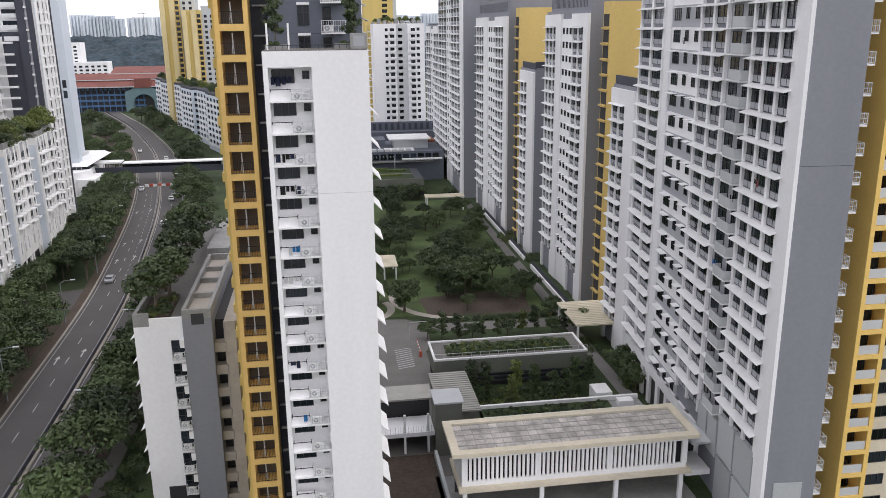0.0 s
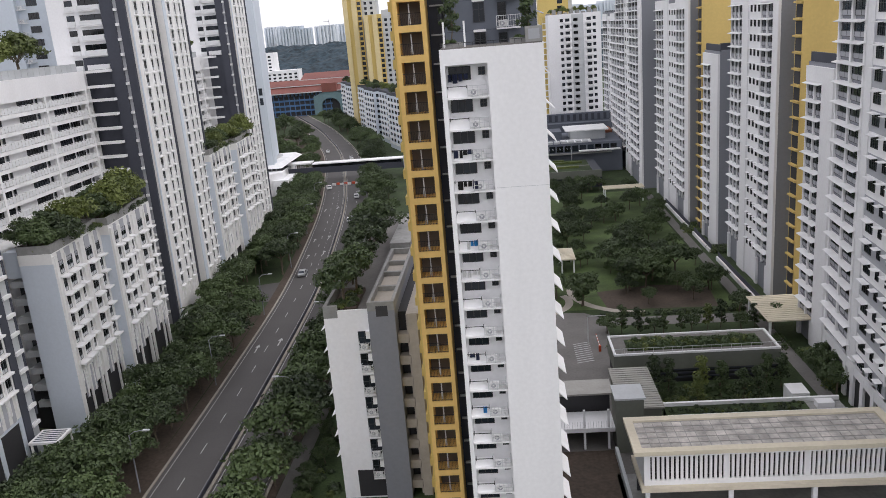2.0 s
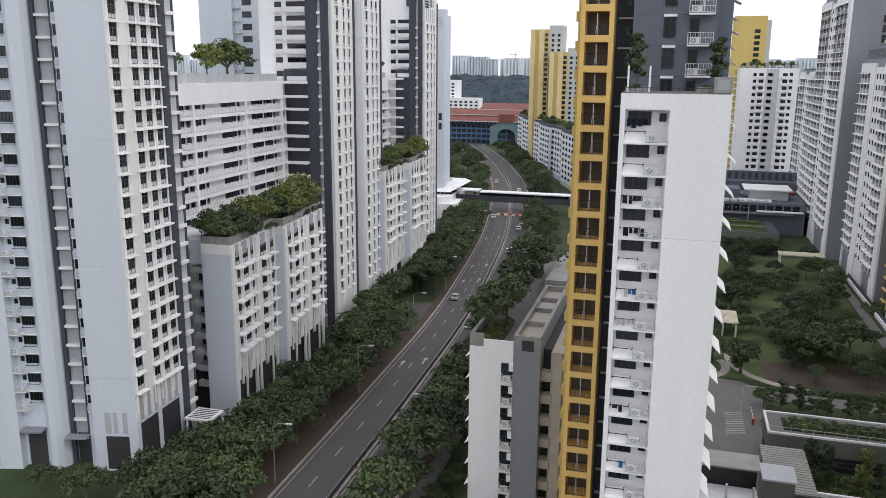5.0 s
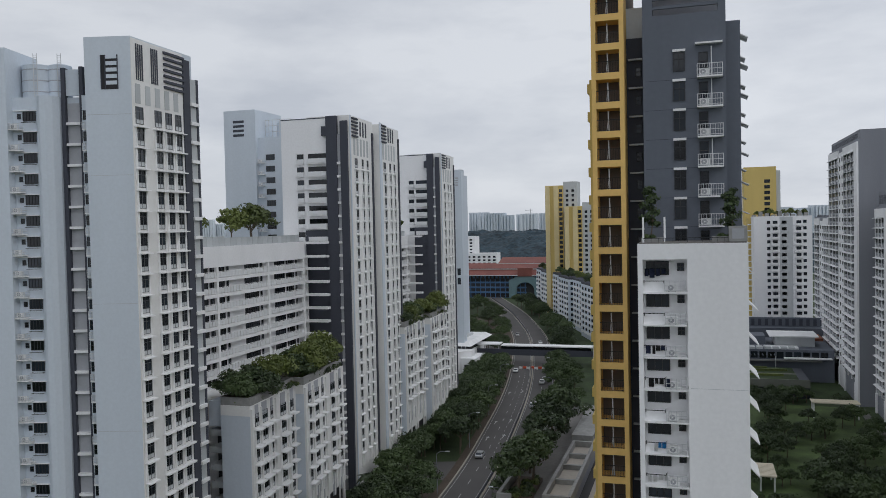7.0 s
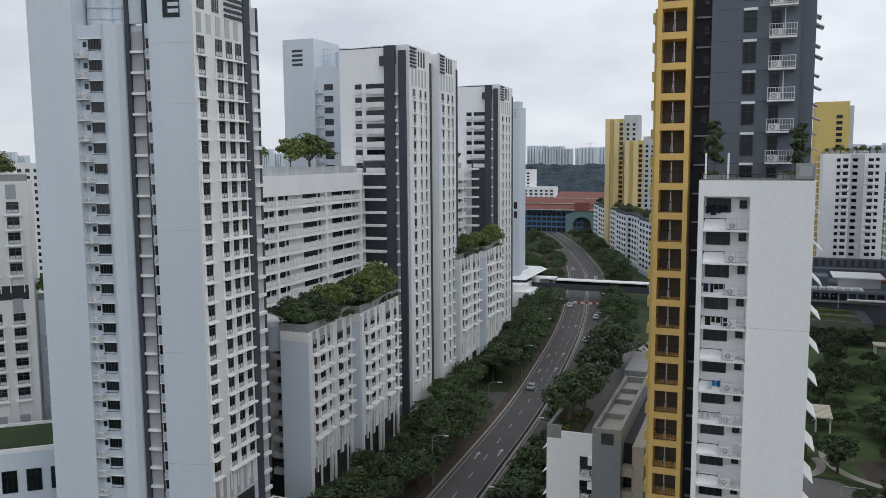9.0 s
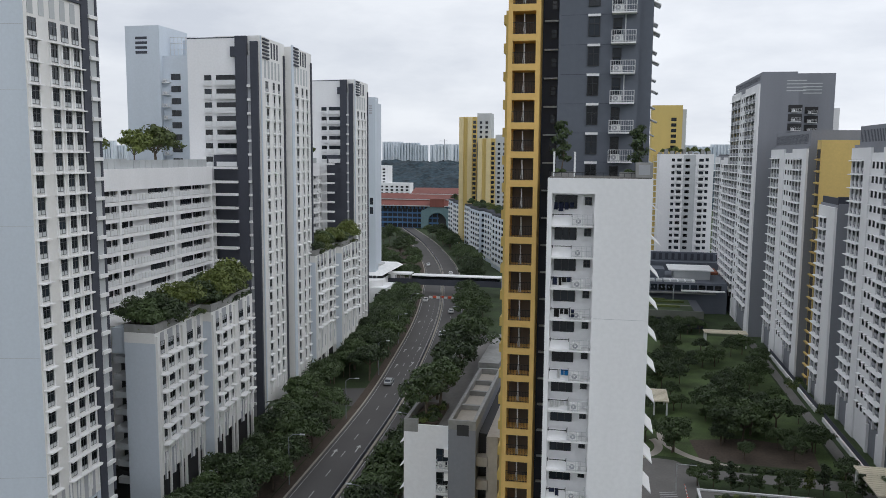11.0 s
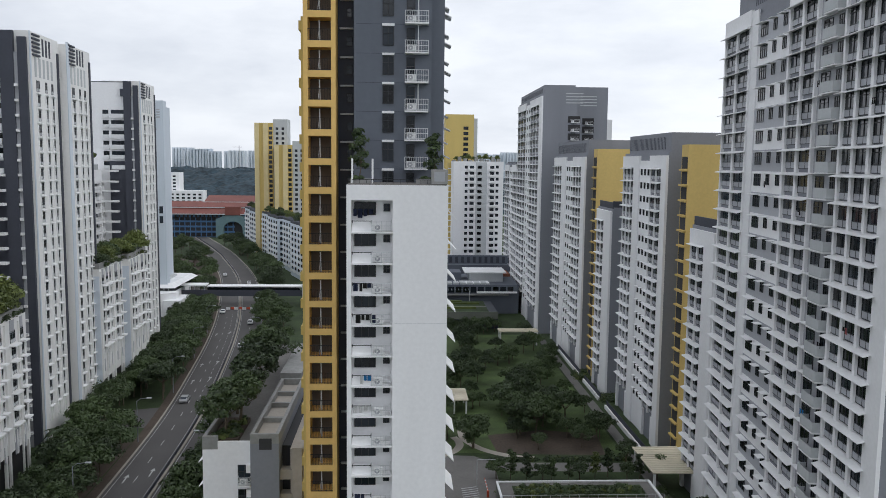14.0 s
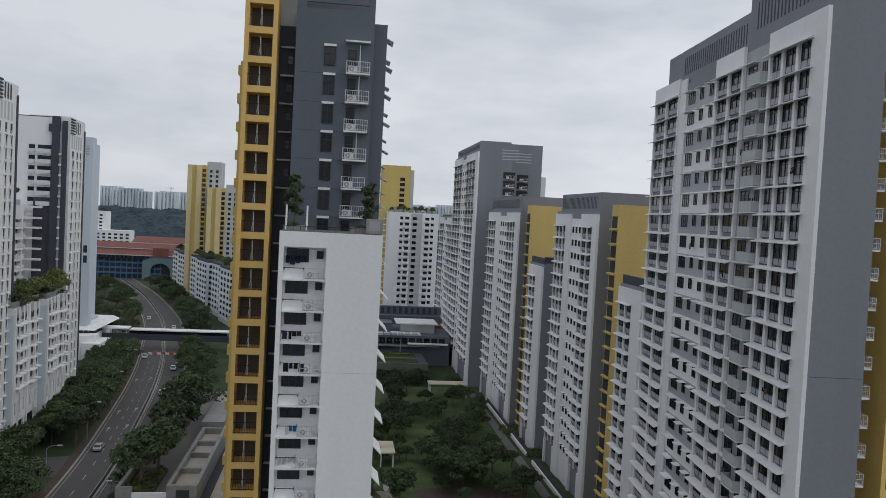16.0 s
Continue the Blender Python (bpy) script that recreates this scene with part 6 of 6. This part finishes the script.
# ---------------------------------------------------------------- far along the road
def end_tower():
    t = thing("apartment_tower", "white slab tower end with a strip of dark windows", "apartment tower", "white towers across the road")
    box_part("gable", WHITE_L, t, -90.4, -86.6, 300, 304, 0, 77.8)
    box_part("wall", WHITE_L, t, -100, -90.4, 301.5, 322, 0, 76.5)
    F = face(-100, 301.5, 0)
    w, b = window_mesh(2.0, 1.5, 3, 0), balcony_mesh(1.6, 0.8, 0.8, solid=True, mat=TRIM)
    for k in range(23):
        put("window", w, t, F, 7.4, 70 - k * 2.8)
        put("window", w, t, F, 4.2, 70 - k * 2.8)
        put("balcony", b, t, F, 5.8, 69.2 - k * 2.8)
    G = face(-90.4, 300, 0)
    for z in (33.4, 37.0):
        strip("gable_window", GLASS, t, G, 1.6, 2.9, 0.002, 0.04, z, z + 2.6)
    for i in range(4):
        strip("roof_grille", PANEL, t, G, 1.4, 2.6, 0.002, 0.04, 71.6 + i * 0.9, 72.1 + i * 0.9)
    return t


end_tower()


def station():
    t = thing("station_building", "white angular station entrance beside the footbridge", "station")
    box_part("hall", WHITE, t, -100, -86, 300, 330, 0, 7.2)
    box_part("glazing", GLASS, t, -99.8, -85.8, 299.6, 330.4, 7.2, 9.6, "dark clerestory glazing")
    for i in range(9):
        box_part("mullion", PALE, t, -99.4 + i * 1.65, -99.2 + i * 1.65, 299.45, 299.6, 7.2, 9.6)
    bm = bmesh.new()
    vs = box(bm, -101, -83.5, 298, 332, 9.6, 11.0)
    for v in vs:
        if v.co.z > 10.5:
            v.co.x = -92.2 + (v.co.x + 92.2) * 0.78
            v.co.y = 315 + (v.co.y - 315) * 0.85
    part("roof", bm, TRIM, t, "white hipped roof with raised middle")
    box_part("roof_light", PALE, t, -96, -89, 306, 322, 11.0, 11.8)
    prism_part("side_wall", WHITE, t, [(-90, 289), (-82.5, 296), (-82.5, 300), (-90, 300)], 0, 8.4)
    box_part("grille", PANEL, t, -89.5, -86.5, 288.9, 289.6, 1.0, 4.5)
    box_part("stair_wall", WHITE, t, -86, -80, 292, 306, 0, 6.0)
    # Entrance shade as a near-black sheet on the wall.
    box_part("entrance_void", VOID, t, -84.5, -80.6, 291.9, 292, 0.2, 3.6)
    box_part("canopy", PALE, t, -84, -76, 300, 312, 3.8, 4.2)
    box_part("bus_shelter_roof", PALE, t, -80, -75, 292, 300, 3.2, 3.5)
    for x in (-79.8, -75.4):
        for y in (292.2, 299.4):
            box_part("post", PANEL, t, x, x + 0.3, y, y + 0.3, 0, 3.2)
    return t


station()


def footbridge():
    t = thing("footbridge", "covered footbridge with a white flat roof across the road", "footbridge")
    box_part("deck", GREY, t, -86, -36, 316.5, 320.5, 4.2, 5.0)
    box_part("roof", TRIM, t, -76, -36, 316, 321, 7.3, 7.7)
    box_part("roof", TRIM, t, -88, -76.5, 315.5, 321.5, 7.7, 8.2)
    box_part("girder", CHAR, t, -86, -36, 316.3, 316.5, 3.7, 6.1)
    box_part("side_glazing", GLASS, t, -76, -40, 316.5, 316.56, 6.1, 7.3)
    for i in range(26):
        box_part("post", PANEL, t, -85 + i * 1.95, -84.85 + i * 1.95, 316.6, 316.75, 5.0, 7.3)
    for x in (-75.5, -39):
        box_part("pier", CONC, t, x, x + 1.0, 317.8, 319.2, 0, 4.2)
    box_part("stair_tower", PALE, t, -39, -34, 314, 323, 0, 8.6)
    return t


footbridge()


def far_low_block():
    """Stepped white flats along the far road."""
    d = Vector((-0.36, 0.933))
    side = Vector((0.933, 0.36))
    for i in range(6):
        t = thing("low_block", "white stepped low block with balconies and roof shrubs", "apartment block", "low white blocks far along the road")
        p = Vector((-46.5, 380)) + d * (i * 27) + side * (0 if i % 2 == 0 else 2.2)
        M = Matrix.Translation((p.x, p.y, 0)) @ Matrix.Rotation(math.atan2(-d.x, d.y), 4, "Z")
        bm = bmesh.new()
        box(bm, 0, 13, 0, 25.5, 0, 26.0)
        part("wall", bm, WHITE_L, t, m=M)
        bm = bmesh.new()
        box(bm, 0.1, 12.9, 0.1, 25.4, 26.0, 27.0)
        part("planter", bm, CHAR, t, m=M)
        F = M @ face(0, 25.5, -90)
        w, b = window_mesh(2.8, 1.5, 3, 0), balcony_mesh(3.4, 0.9, 1.0, solid=True, mat=TRIM)
        N = M @ face(0, 0, 0)
        for k in range(8):
            for s in (4.5, 10.5, 17, 22.5):
                put("window", w, t, F, s, 23.2 - k * 2.8)
                put("balcony", b, t, F, s, 22.2 - k * 2.8)
            put("window", window_mesh(1.6, 1.5, 2, 0), t, N, 2.0, 23.2 - k * 2.8)
        for j in range(4):
            q = M @ Vector((2.2 + (j % 2) * 5, 2.2 + j * 6.2, 26.8))
            plant("terrace_dark" if (i + j) % 3 else "terrace", q.x, q.y, q.z, 0.75 + 0.12 * (j % 3))


far_low_block()


def red_roofed_market():
    t = thing("market_hall", "long blue building with tiered red roofs and arched gable", "market hall")
    RED = material("red_brown_metal_roof", (0.20, 0.066, 0.052), 0.7, 0.08, 1.0, 0.2, 8.0)
    BLUE = material("dusty_blue_wall_paint", (0.075, 0.16, 0.30), 0.8, 0.06, 1.0, 0.15, 6.0)
    TEAL = material("faded_teal_wall_paint", (0.13, 0.21, 0.23), 0.8, 0.06, 1.0, 0.15, 6.0)
    box_part("wall", BLUE, t, -176, -108, 604, 650, 0, 17)
    for k in range(4):
        box_part("gallery_band", BLUE, t, -177, -124, 602.6, 604, 3.4 + k * 3.8, 4.6 + k * 3.8)
        # Dark sheet paints the shade of each gallery storey.
        box_part("gallery_void", VOID, t, -176.5, -124.5, 603.9, 604, 0.4 + k * 3.8, 3.4 + k * 3.8)
    for i in range(14):
        box_part("post", BLUE, t, -176 + i * 3.9, -175.4 + i * 3.9, 602.4, 602.6, 0, 17)
    for z0, z1, y0, y1, x0, x1 in ((17, 21.5, 600, 612, -180, -104), (21.5, 25.0, 609, 621, -178, -102), (25.0, 29.0, 620, 636, -150, -92)):
        bm = bmesh.new()
        vs = box(bm, x0, x1, y0, y1, z0, z0 + 0.6)
        for i in (2, 3, 6, 7):
            vs[i].co.z += z1 - z0
        part("roof", bm, RED, t, "red-brown sloping metal roof")
        box_part("clerestory", PALE, t, x0 + 2, x1 - 2, y1 - 1.2, y1 + 0.5, z0, z1 - 0.4)
    bm = bmesh.new()
    n = 14
    arch = [(-137, 0), (-131.5, 0)] + [(-124.5 - 7 * math.cos(math.pi * i / n), 6 + 6 * math.sin(math.pi * i / n)) for i in range(n + 1)] + [(-117.5, 0), (-112, 0), (-112, 13.5), (-119, 16.5), (-130, 16.5), (-137, 13.5)]
    f = [bm.verts.new((x, 599.5, z)) for x, z in arch]
    g = [bm.verts.new((x, 603.9, z)) for x, z in arch]
    bm.faces.new(f)
    bm.faces.new(g[::-1])
    for i in range(len(f)):
        bm.faces.new((f[i], g[i], g[(i + 1) % len(f)], f[(i + 1) % len(f)]))
    part("gable", bm, TEAL, t, "faded teal arched gable")
    # Near-black slab gives the arch its inner shade.
    box_part("arch_back", VOID, t, -131.4, -117.6, 603.0, 603.8, 0, 12.2)
    box_part("gable_cap", RED, t, -130, -119, 599, 604, 16.5, 23)
    for z, y, x0, x1 in ((17.4, 599.6, -181, -103), (21.8, 608.6, -179, -101), (25.4, 619.6, -151, -91)):
        box_part("eave", PALE, t, x0, x1, y - 0.5, y, z - 0.5, z + 0.1)
    for i in range(18):
        box_part("eave_bracket", VOID, t, -176 + i * 3.0, -174.8 + i * 3.0, 600.6, 601.2, 14.6, 16.6)
    return t


red_roofed_market()


def far_white(x0, x1, y, top, label):
    t = thing("apartment_block", label, "apartment block", "white blocks far off")
    box_part("wall", WHITE, t, x0, x1, y, y + 14, 0, top)
    F = face(x0, y, 0)
    w = window_mesh(2.4, 1.5, 2, 0)
    for k in range(int(top / 2.9) - 1):
        s = 2.5
        while s < x1 - x0 - 1:
            put("window", w, t, F, s, top - 4 - k * 2.9)
            s += 4.6
    return t


far_white(-215, -190, 700, 46, "white flats far beyond the red roofs")
far_white(-205, -168, 690, 31, "low white flats far beyond the red roofs")
far_white(-300, -276, 250, 56, "white slab block far behind the near tower")


def side_block():
    """A white block with ledged windows behind the near tower, a lower wing beside it and a turfed hall before them."""
    t = thing("apartment_block", "white block with ledged windows and a planted roof", "apartment block")
    F = face(-143.8, 89.2, 45)
    strip("wall", CREAMW, t, F, 0, 28, -14, 0, 0, 53)
    strip("parapet", CONC, t, F, 0, 28, -0.4, 0.02, 53, 54.2)
    # Shade of the open storey, painted as a dark sheet.
    strip("open_floor", VOID, t, F, 0.5, 27.5, 0.002, 0.04, 31.4, 34.0)
    strip("pier", CREAMW, t, F, 27.2, 28, 0.0, 0.4, 0, 53)
    for i in range(7):
        s = 2.6 + i * 3.8
        ledged_column(t, F, s, 2.0, 47.0, 5, out=0.6, h=1.4)
        ledged_column(t, F, s, 2.0, 26.6, 6, out=0.6, h=1.4)
        for z in (50.2, 29.4, 7.6):
            strip("slit", PANEL, t, F, s - 1.0, s + 0.7, 0.002, 0.08, z - 0.4, z + 2.2)
    w = thing("low_block", "low white wing with deep window ledges and roof trees", "apartment block")
    W = face(-126.5, 112.0, 30)
    strip("wall", WHITE_L, w, W, 0, 22, -12, 0, 0, 30.5)
    strip("parapet", CONC, w, W, 0, 22, -0.4, 0.02, 30.5, 31.7)
    for i in range(5):
        ledged_column(w, W, 2.4 + i * 4.2, 2.0, 24.2, 7, out=0.9, h=1.5, thick=0.22)
        strip("wall_panel", PANEL, w, W, 4.0 + i * 4.2, 5.0 + i * 4.2, 0.002, 0.06, 4, 29)
    for s in (2, 6.5, 11, 16):
        q = W @ Vector((s, 3.0, 30.4))
        plant("terrace", q.x, q.y, q.z, 1.2)
    for s in (4, 10, 17, 23):
        q = F @ Vector((s, 3.0, 53.0))
        plant("terrace", q.x, q.y, q.z, 1.2)
    h = thing("turf_roofed_hall", "low white hall with a turfed roof and tall windows", "hall")
    H = face(-121, 78, 40)
    strip("wall", WHITE_L, h, H, 0, 30, -14, 0, 0, 11)
    strip("roof_bed", GRASS, h, H, 0.3, 29.7, -13.7, -0.3, 11.0, 11.2)
    for o in (-0.3, -14):
        strip("parapet", TRIM, h, H, 0, 30, o, o + 0.3, 11, 11.7)
    for i in range(8):
        put("window", window_mesh(2.2, 3.6, 3, 0.75), h, H, 2.4 + i * 3.5, 4.6)


side_block()


def hill():
    nx, ny = 380, 44
    xs, ys = np.linspace(-1700, 500, nx), np.linspace(900, 1250, ny)
    verts, faces_ = [], []
    for j, yv in enumerate(ys):
        for i, xv in enumerate(xs):
            f = math.sin(math.pi * j / (ny - 1)) ** 0.6
            h = 44 + 9 * noise.noise((xv / 160, yv / 160, 0)) - 10 * max(0, (xv + 150) / 400)
            verts.append((xv, yv, max(-1, f * h + 5.5 * f * noise.noise((xv / 11, yv / 11, 3)) + 2.5 * f * noise.noise((xv / 4, yv / 4, 9)))))
    for j in range(ny - 1):
        for i in range(nx - 1):
            a = j * nx + i
            faces_.append((a, a + 1, a + nx + 1, a + nx))
    me = bpy.data.meshes.new("hill")
    me.from_pydata(verts, [], faces_)
    # Blue-green base colour carries the distance haze over the woodland.
    me.materials.append(material("hazed_woodland", (0.034, 0.056, 0.072), 0.95, 0.55, 5.0, 0.35, 30.0))
    tagged(new("wooded_hill", me), "wooded hill in the distance, haze painted as dark blue-green", "hill", kind="stuff")


hill()
# Pale bluish base colours: far haze painted onto the skyline slabs.
FARW = material("hazed_far_wall", (0.68, 0.73, 0.78), 0.9, 0.05, 8.0)
FARG = material("hazed_blue_far_wall", (0.56, 0.62, 0.68), 0.9, 0.05, 8.0)


def skyline():
    """Dense slabs: each has shallow vertical recesses in its one wall."""
    rng = random.Random(8)
    x = -2900
    kinds = []
    for v in range(3):
        t = thing("apartment_tower", "apartment slab on the far skyline, paled by painted haze", "apartment tower", "far skyline towers")
        w, n = (46, 34, 58)[v], (5, 4, 7)[v]
        bm = bmesh.new()
        plan = [(0, 20)]
        for i in range(n):
            a, b = i * w / n, (i + 1) * w / n
            plan += [(a, 0), (a + (b - a) * 0.55, 0), (a + (b - a) * 0.55, 6), (b, 6)]
        plan += [(w, 20)]
        prism(bm, plan, 0, 82 + 3 * v)
        bmesh.ops.recalc_face_normals(bm, faces=bm.faces)
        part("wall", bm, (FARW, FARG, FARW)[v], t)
        kinds.append((t, w))
    used = [0, 0, 0]
    while x < 700:
        v = rng.randint(0, 2)
        t, w = kinds[v]
        m = Matrix.Translation((x, 2150 + rng.uniform(0, 160), 0)) @ Matrix.Diagonal((1, 1, rng.uniform(0.92, 1.04), 1))
        if used[v]:
            copy_thing(t, m).matrix_world = m
        else:
            t.matrix_world = m
        used[v] = 1
        x += w * 0.7


skyline()
crane = thing("tower_crane", "thin tower crane on the far skyline", "crane")
box_part("mast", PANEL, crane, -418, -416.6, 2100, 2101.4, 0, 95)
box_part("jib", PANEL, crane, -432, -410, 2100, 2101, 90.5, 91.5)


# ---------------------------------------------------------------- street things
def car(x, y, turn, paint, label):
    t = thing("car", label, "car", "cars on the road", m=Matrix.Translation((x, y, 0.03)) @ Matrix.Rotation(turn, 4, "Z"))
    bm = bmesh.new()
    prof = [(-2.1, 0.35), (2.1, 0.35), (2.15, 0.75), (1.3, 0.95), (0.6, 1.42), (-1.2, 1.45), (-2.0, 1.0), (-2.15, 0.8)]
    a = [bm.verts.new((-0.86 + (0.12 if z > 1.2 else 0), p, z)) for p, z in prof]
    b = [bm.verts.new((0.86 - (0.12 if z > 1.2 else 0), p, z)) for p, z in prof]
    bm.faces.new(a[::-1])
    bm.faces.new(b)
    for i in range(len(prof)):
        bm.faces.new((a[i], a[(i + 1) % 8], b[(i + 1) % 8], b[i]))
    bmesh.ops.recalc_face_normals(bm, faces=bm.faces)
    part("body", bm, paint, t)
    for z0, pts in (("windscreen", ((0.66, 1.385), (1.22, 1.02))), ("rear_window", ((-1.96, 1.05), (-1.3, 1.42)))):
        bm = bmesh.new()
        (p0, h0), (p1, h1) = pts
        o = 0.02
        vs = [bm.verts.new(c) for c in ((-0.68, p0, h0 + o), (0.68, p0, h0 + o), (0.72, p1, h1 + o), (-0.72, p1, h1 + o))]
        bm.faces.new(vs)
        part(z0, bm, GLASS, t)
    for x_ in (-0.8, 0.8):
        bm = bmesh.new()
        box(bm, x_ - 0.03, x_ + 0.03, -1.3, 0.75, 0.98, 1.3)
        part("side_window", bm, GLASS, t)
        for y_ in (-1.3, 1.3):
            bm = bmesh.new()
            tube(bm, (x_ - 0.1, y_, 0.32), (x_ + 0.1, y_, 0.32), 0.32, 0.32, 14)
            w = part("wheel", bm, CHAR, t)
    return t


SILVER = material("silver_car_paint", (0.45, 0.46, 0.47), 0.3, metal=0.4)
WHITEC = material("white_car_paint", (0.75, 0.75, 0.75), 0.3)
car(-50.9, 188, 0.06, SILVER, "silver hatchback driving along the carriageway")
car(road_x(300, 2), 300, 0.17, WHITEC, "white car waiting near the footbridge")
car(road_x(243, 11), 243, 0.12, SILVER, "silver car on the far carriageway")
car(road_x(280, 12.3), 280, 0.15, WHITEC, "white car on the far carriageway")


for y, off, paint, label in ((352, 2.2, SILVER, "silver car on the far stretch of road"), (372, 12.5, WHITEC, "white car on the far stretch of road"), (398, 2.4, WHITEC, "white van-like car far along the road"), (160, 20.5, SILVER, "silver car half hidden by road trees")):
    car(road_x(y, off), y, 0.2, paint, label)


def street_lamp(x, y, turn):
    t = thing("street_lamp", "slim grey street lamp with a curved arm", "street lamp", "street lamps", m=Matrix.Translation((x, y, 0)) @ Matrix.Rotation(turn, 4, "Z"))
    bm = bmesh.new()
    tube(bm, (0, 0, 0), (0, 0, 8.5), 0.11, 0.07)
    part("pole", bm, GREY, t)
    bm = bmesh.new()
    tube(bm, (0, 0, 8.45), (0.8, 0, 9.0), 0.05)
    tube(bm, (0.8, 0, 9.0), (2.2, 0, 9.15), 0.05)
    part("arm", bm, GREY, t)
    bm = bmesh.new()
    box(bm, 2.0, 2.9, -0.16, 0.16, 9.08, 9.24)
    part("lamp_head", bm, PALE, t)


for y in (92, 125, 160, 195, 230, 265):
    street_lamp(road_x(y, -1.2), y, 0)
    street_lamp(road_x(y + 15, 17.2), y + 15, math.pi)
ORANGE = material("orange_red_barrier_plastic", (0.55, 0.08, 0.03), 0.6)
for i in range(7):
    b = thing("traffic_barrier", "red and white plastic road barrier", "barrier", "road barriers")
    x, y = road_x(306, 3.0 + i * 1.5), 306 + (i % 2) * 1.2
    box_part("barrier_body", ORANGE if i % 2 else WHITEC, b, x, x + 1.3, y, y + 0.45, 0.03, 1.0)
    box_part("barrier_foot", CHAR, b, x + 0.1, x + 1.2, y - 0.1, y + 0.55, 0.03, 0.15)


def gate_barrier():
    t = thing("gate_barrier", "red and white drop-arm barrier at the driveway", "gate barrier")
    box_part("housing", ORANGE, t, 14.6, 15.0, 131.5, 131.9, 0.03, 1.1)
    for i in range(8):
        box_part("arm", ORANGE if i % 2 else WHITEC, t, 14.74, 14.86, 131.9 + i * 0.7, 132.6 + i * 0.7, 0.9, 1.0)
    box_part("lamp_post", RAIL, t, 13.2, 13.35, 136, 136.15, 0, 5.0)
    box_part("lamp_arm", RAIL, t, 13.2, 16.5, 136, 136.1, 4.9, 5.0)


gate_barrier()
hatch = thing("road_hatching", "worn white hatching on the driveway", "road marking", kind="structure")
for i in range(10):
    bm = bmesh.new()
    prism(bm, [(10.5, 127 + i * 0.9), (13.4, 127.9 + i * 0.9), (13.4, 128.15 + i * 0.9), (10.5, 127.25 + i * 0.9)], 0.031, 0.038)
    part("hatch_bar", bm, PAINT, hatch)

# ---------------------------------------------------------------- the balcony the view is taken from
STEEL = material("brushed_steel_rail", (0.55, 0.50, 0.46), 0.28, 0.06, 0.03, 0.10, 0.2, metal=1.0)
rail = thing("balcony_railing", "brushed steel balcony handrail on slim posts", "railing")
bm = bmesh.new()
tube(bm, (-6, 0.36, 56.17), (6, 0.36, 56.17), 0.024, 0.024, 32)
part("handrail", bm, STEEL, rail)
for i in range(4):
    bm = bmesh.new()
    tube(bm, (-4.2 + i * 2.8, 0.36, 55.1), (-4.2 + i * 2.8, 0.36, 56.15), 0.018, 0.018, 10)
    part("post", bm, STEEL, rail)
home = thing("home_block", "plain white block behind the viewing balcony", "apartment block", kind="structure")
box_part("balcony_slab", CONC, home, -6, 6, -2.4, 0.42, 54.9, 55.1)
box_part("wall", WHITE, home, -14, 14, -14, -2.4, 0, 84)


def low_roofs():
    t = thing("low_pavilion", "low pavilion with pale flat roofs beside the road trees", "pavilion")
    box_part("wall", PALE, t, -25, -14.5, 140, 178, 0, 8.6)
    box_part("roof", TRIM, t, -25.4, -14.2, 139.6, 160, 8.6, 9.0)
    box_part("roof", CONC, t, -25.4, -14.2, 160.2, 178.4, 7.9, 8.7)
    for a, b, c, d in ((-25.4, -24.9, 160.2, 178.4), (-14.7, -14.2, 160.2, 178.4)):
        box_part("parapet", CONC, t, a, b, c, d, 8.7, 9.6)
    F = face(-25, 178, -90)
    for i in range(7):
        put("window", window_mesh(2.4, 1.6, 3, 0), t, F, 3 + i * 5.2, 4.8)


low_roofs()
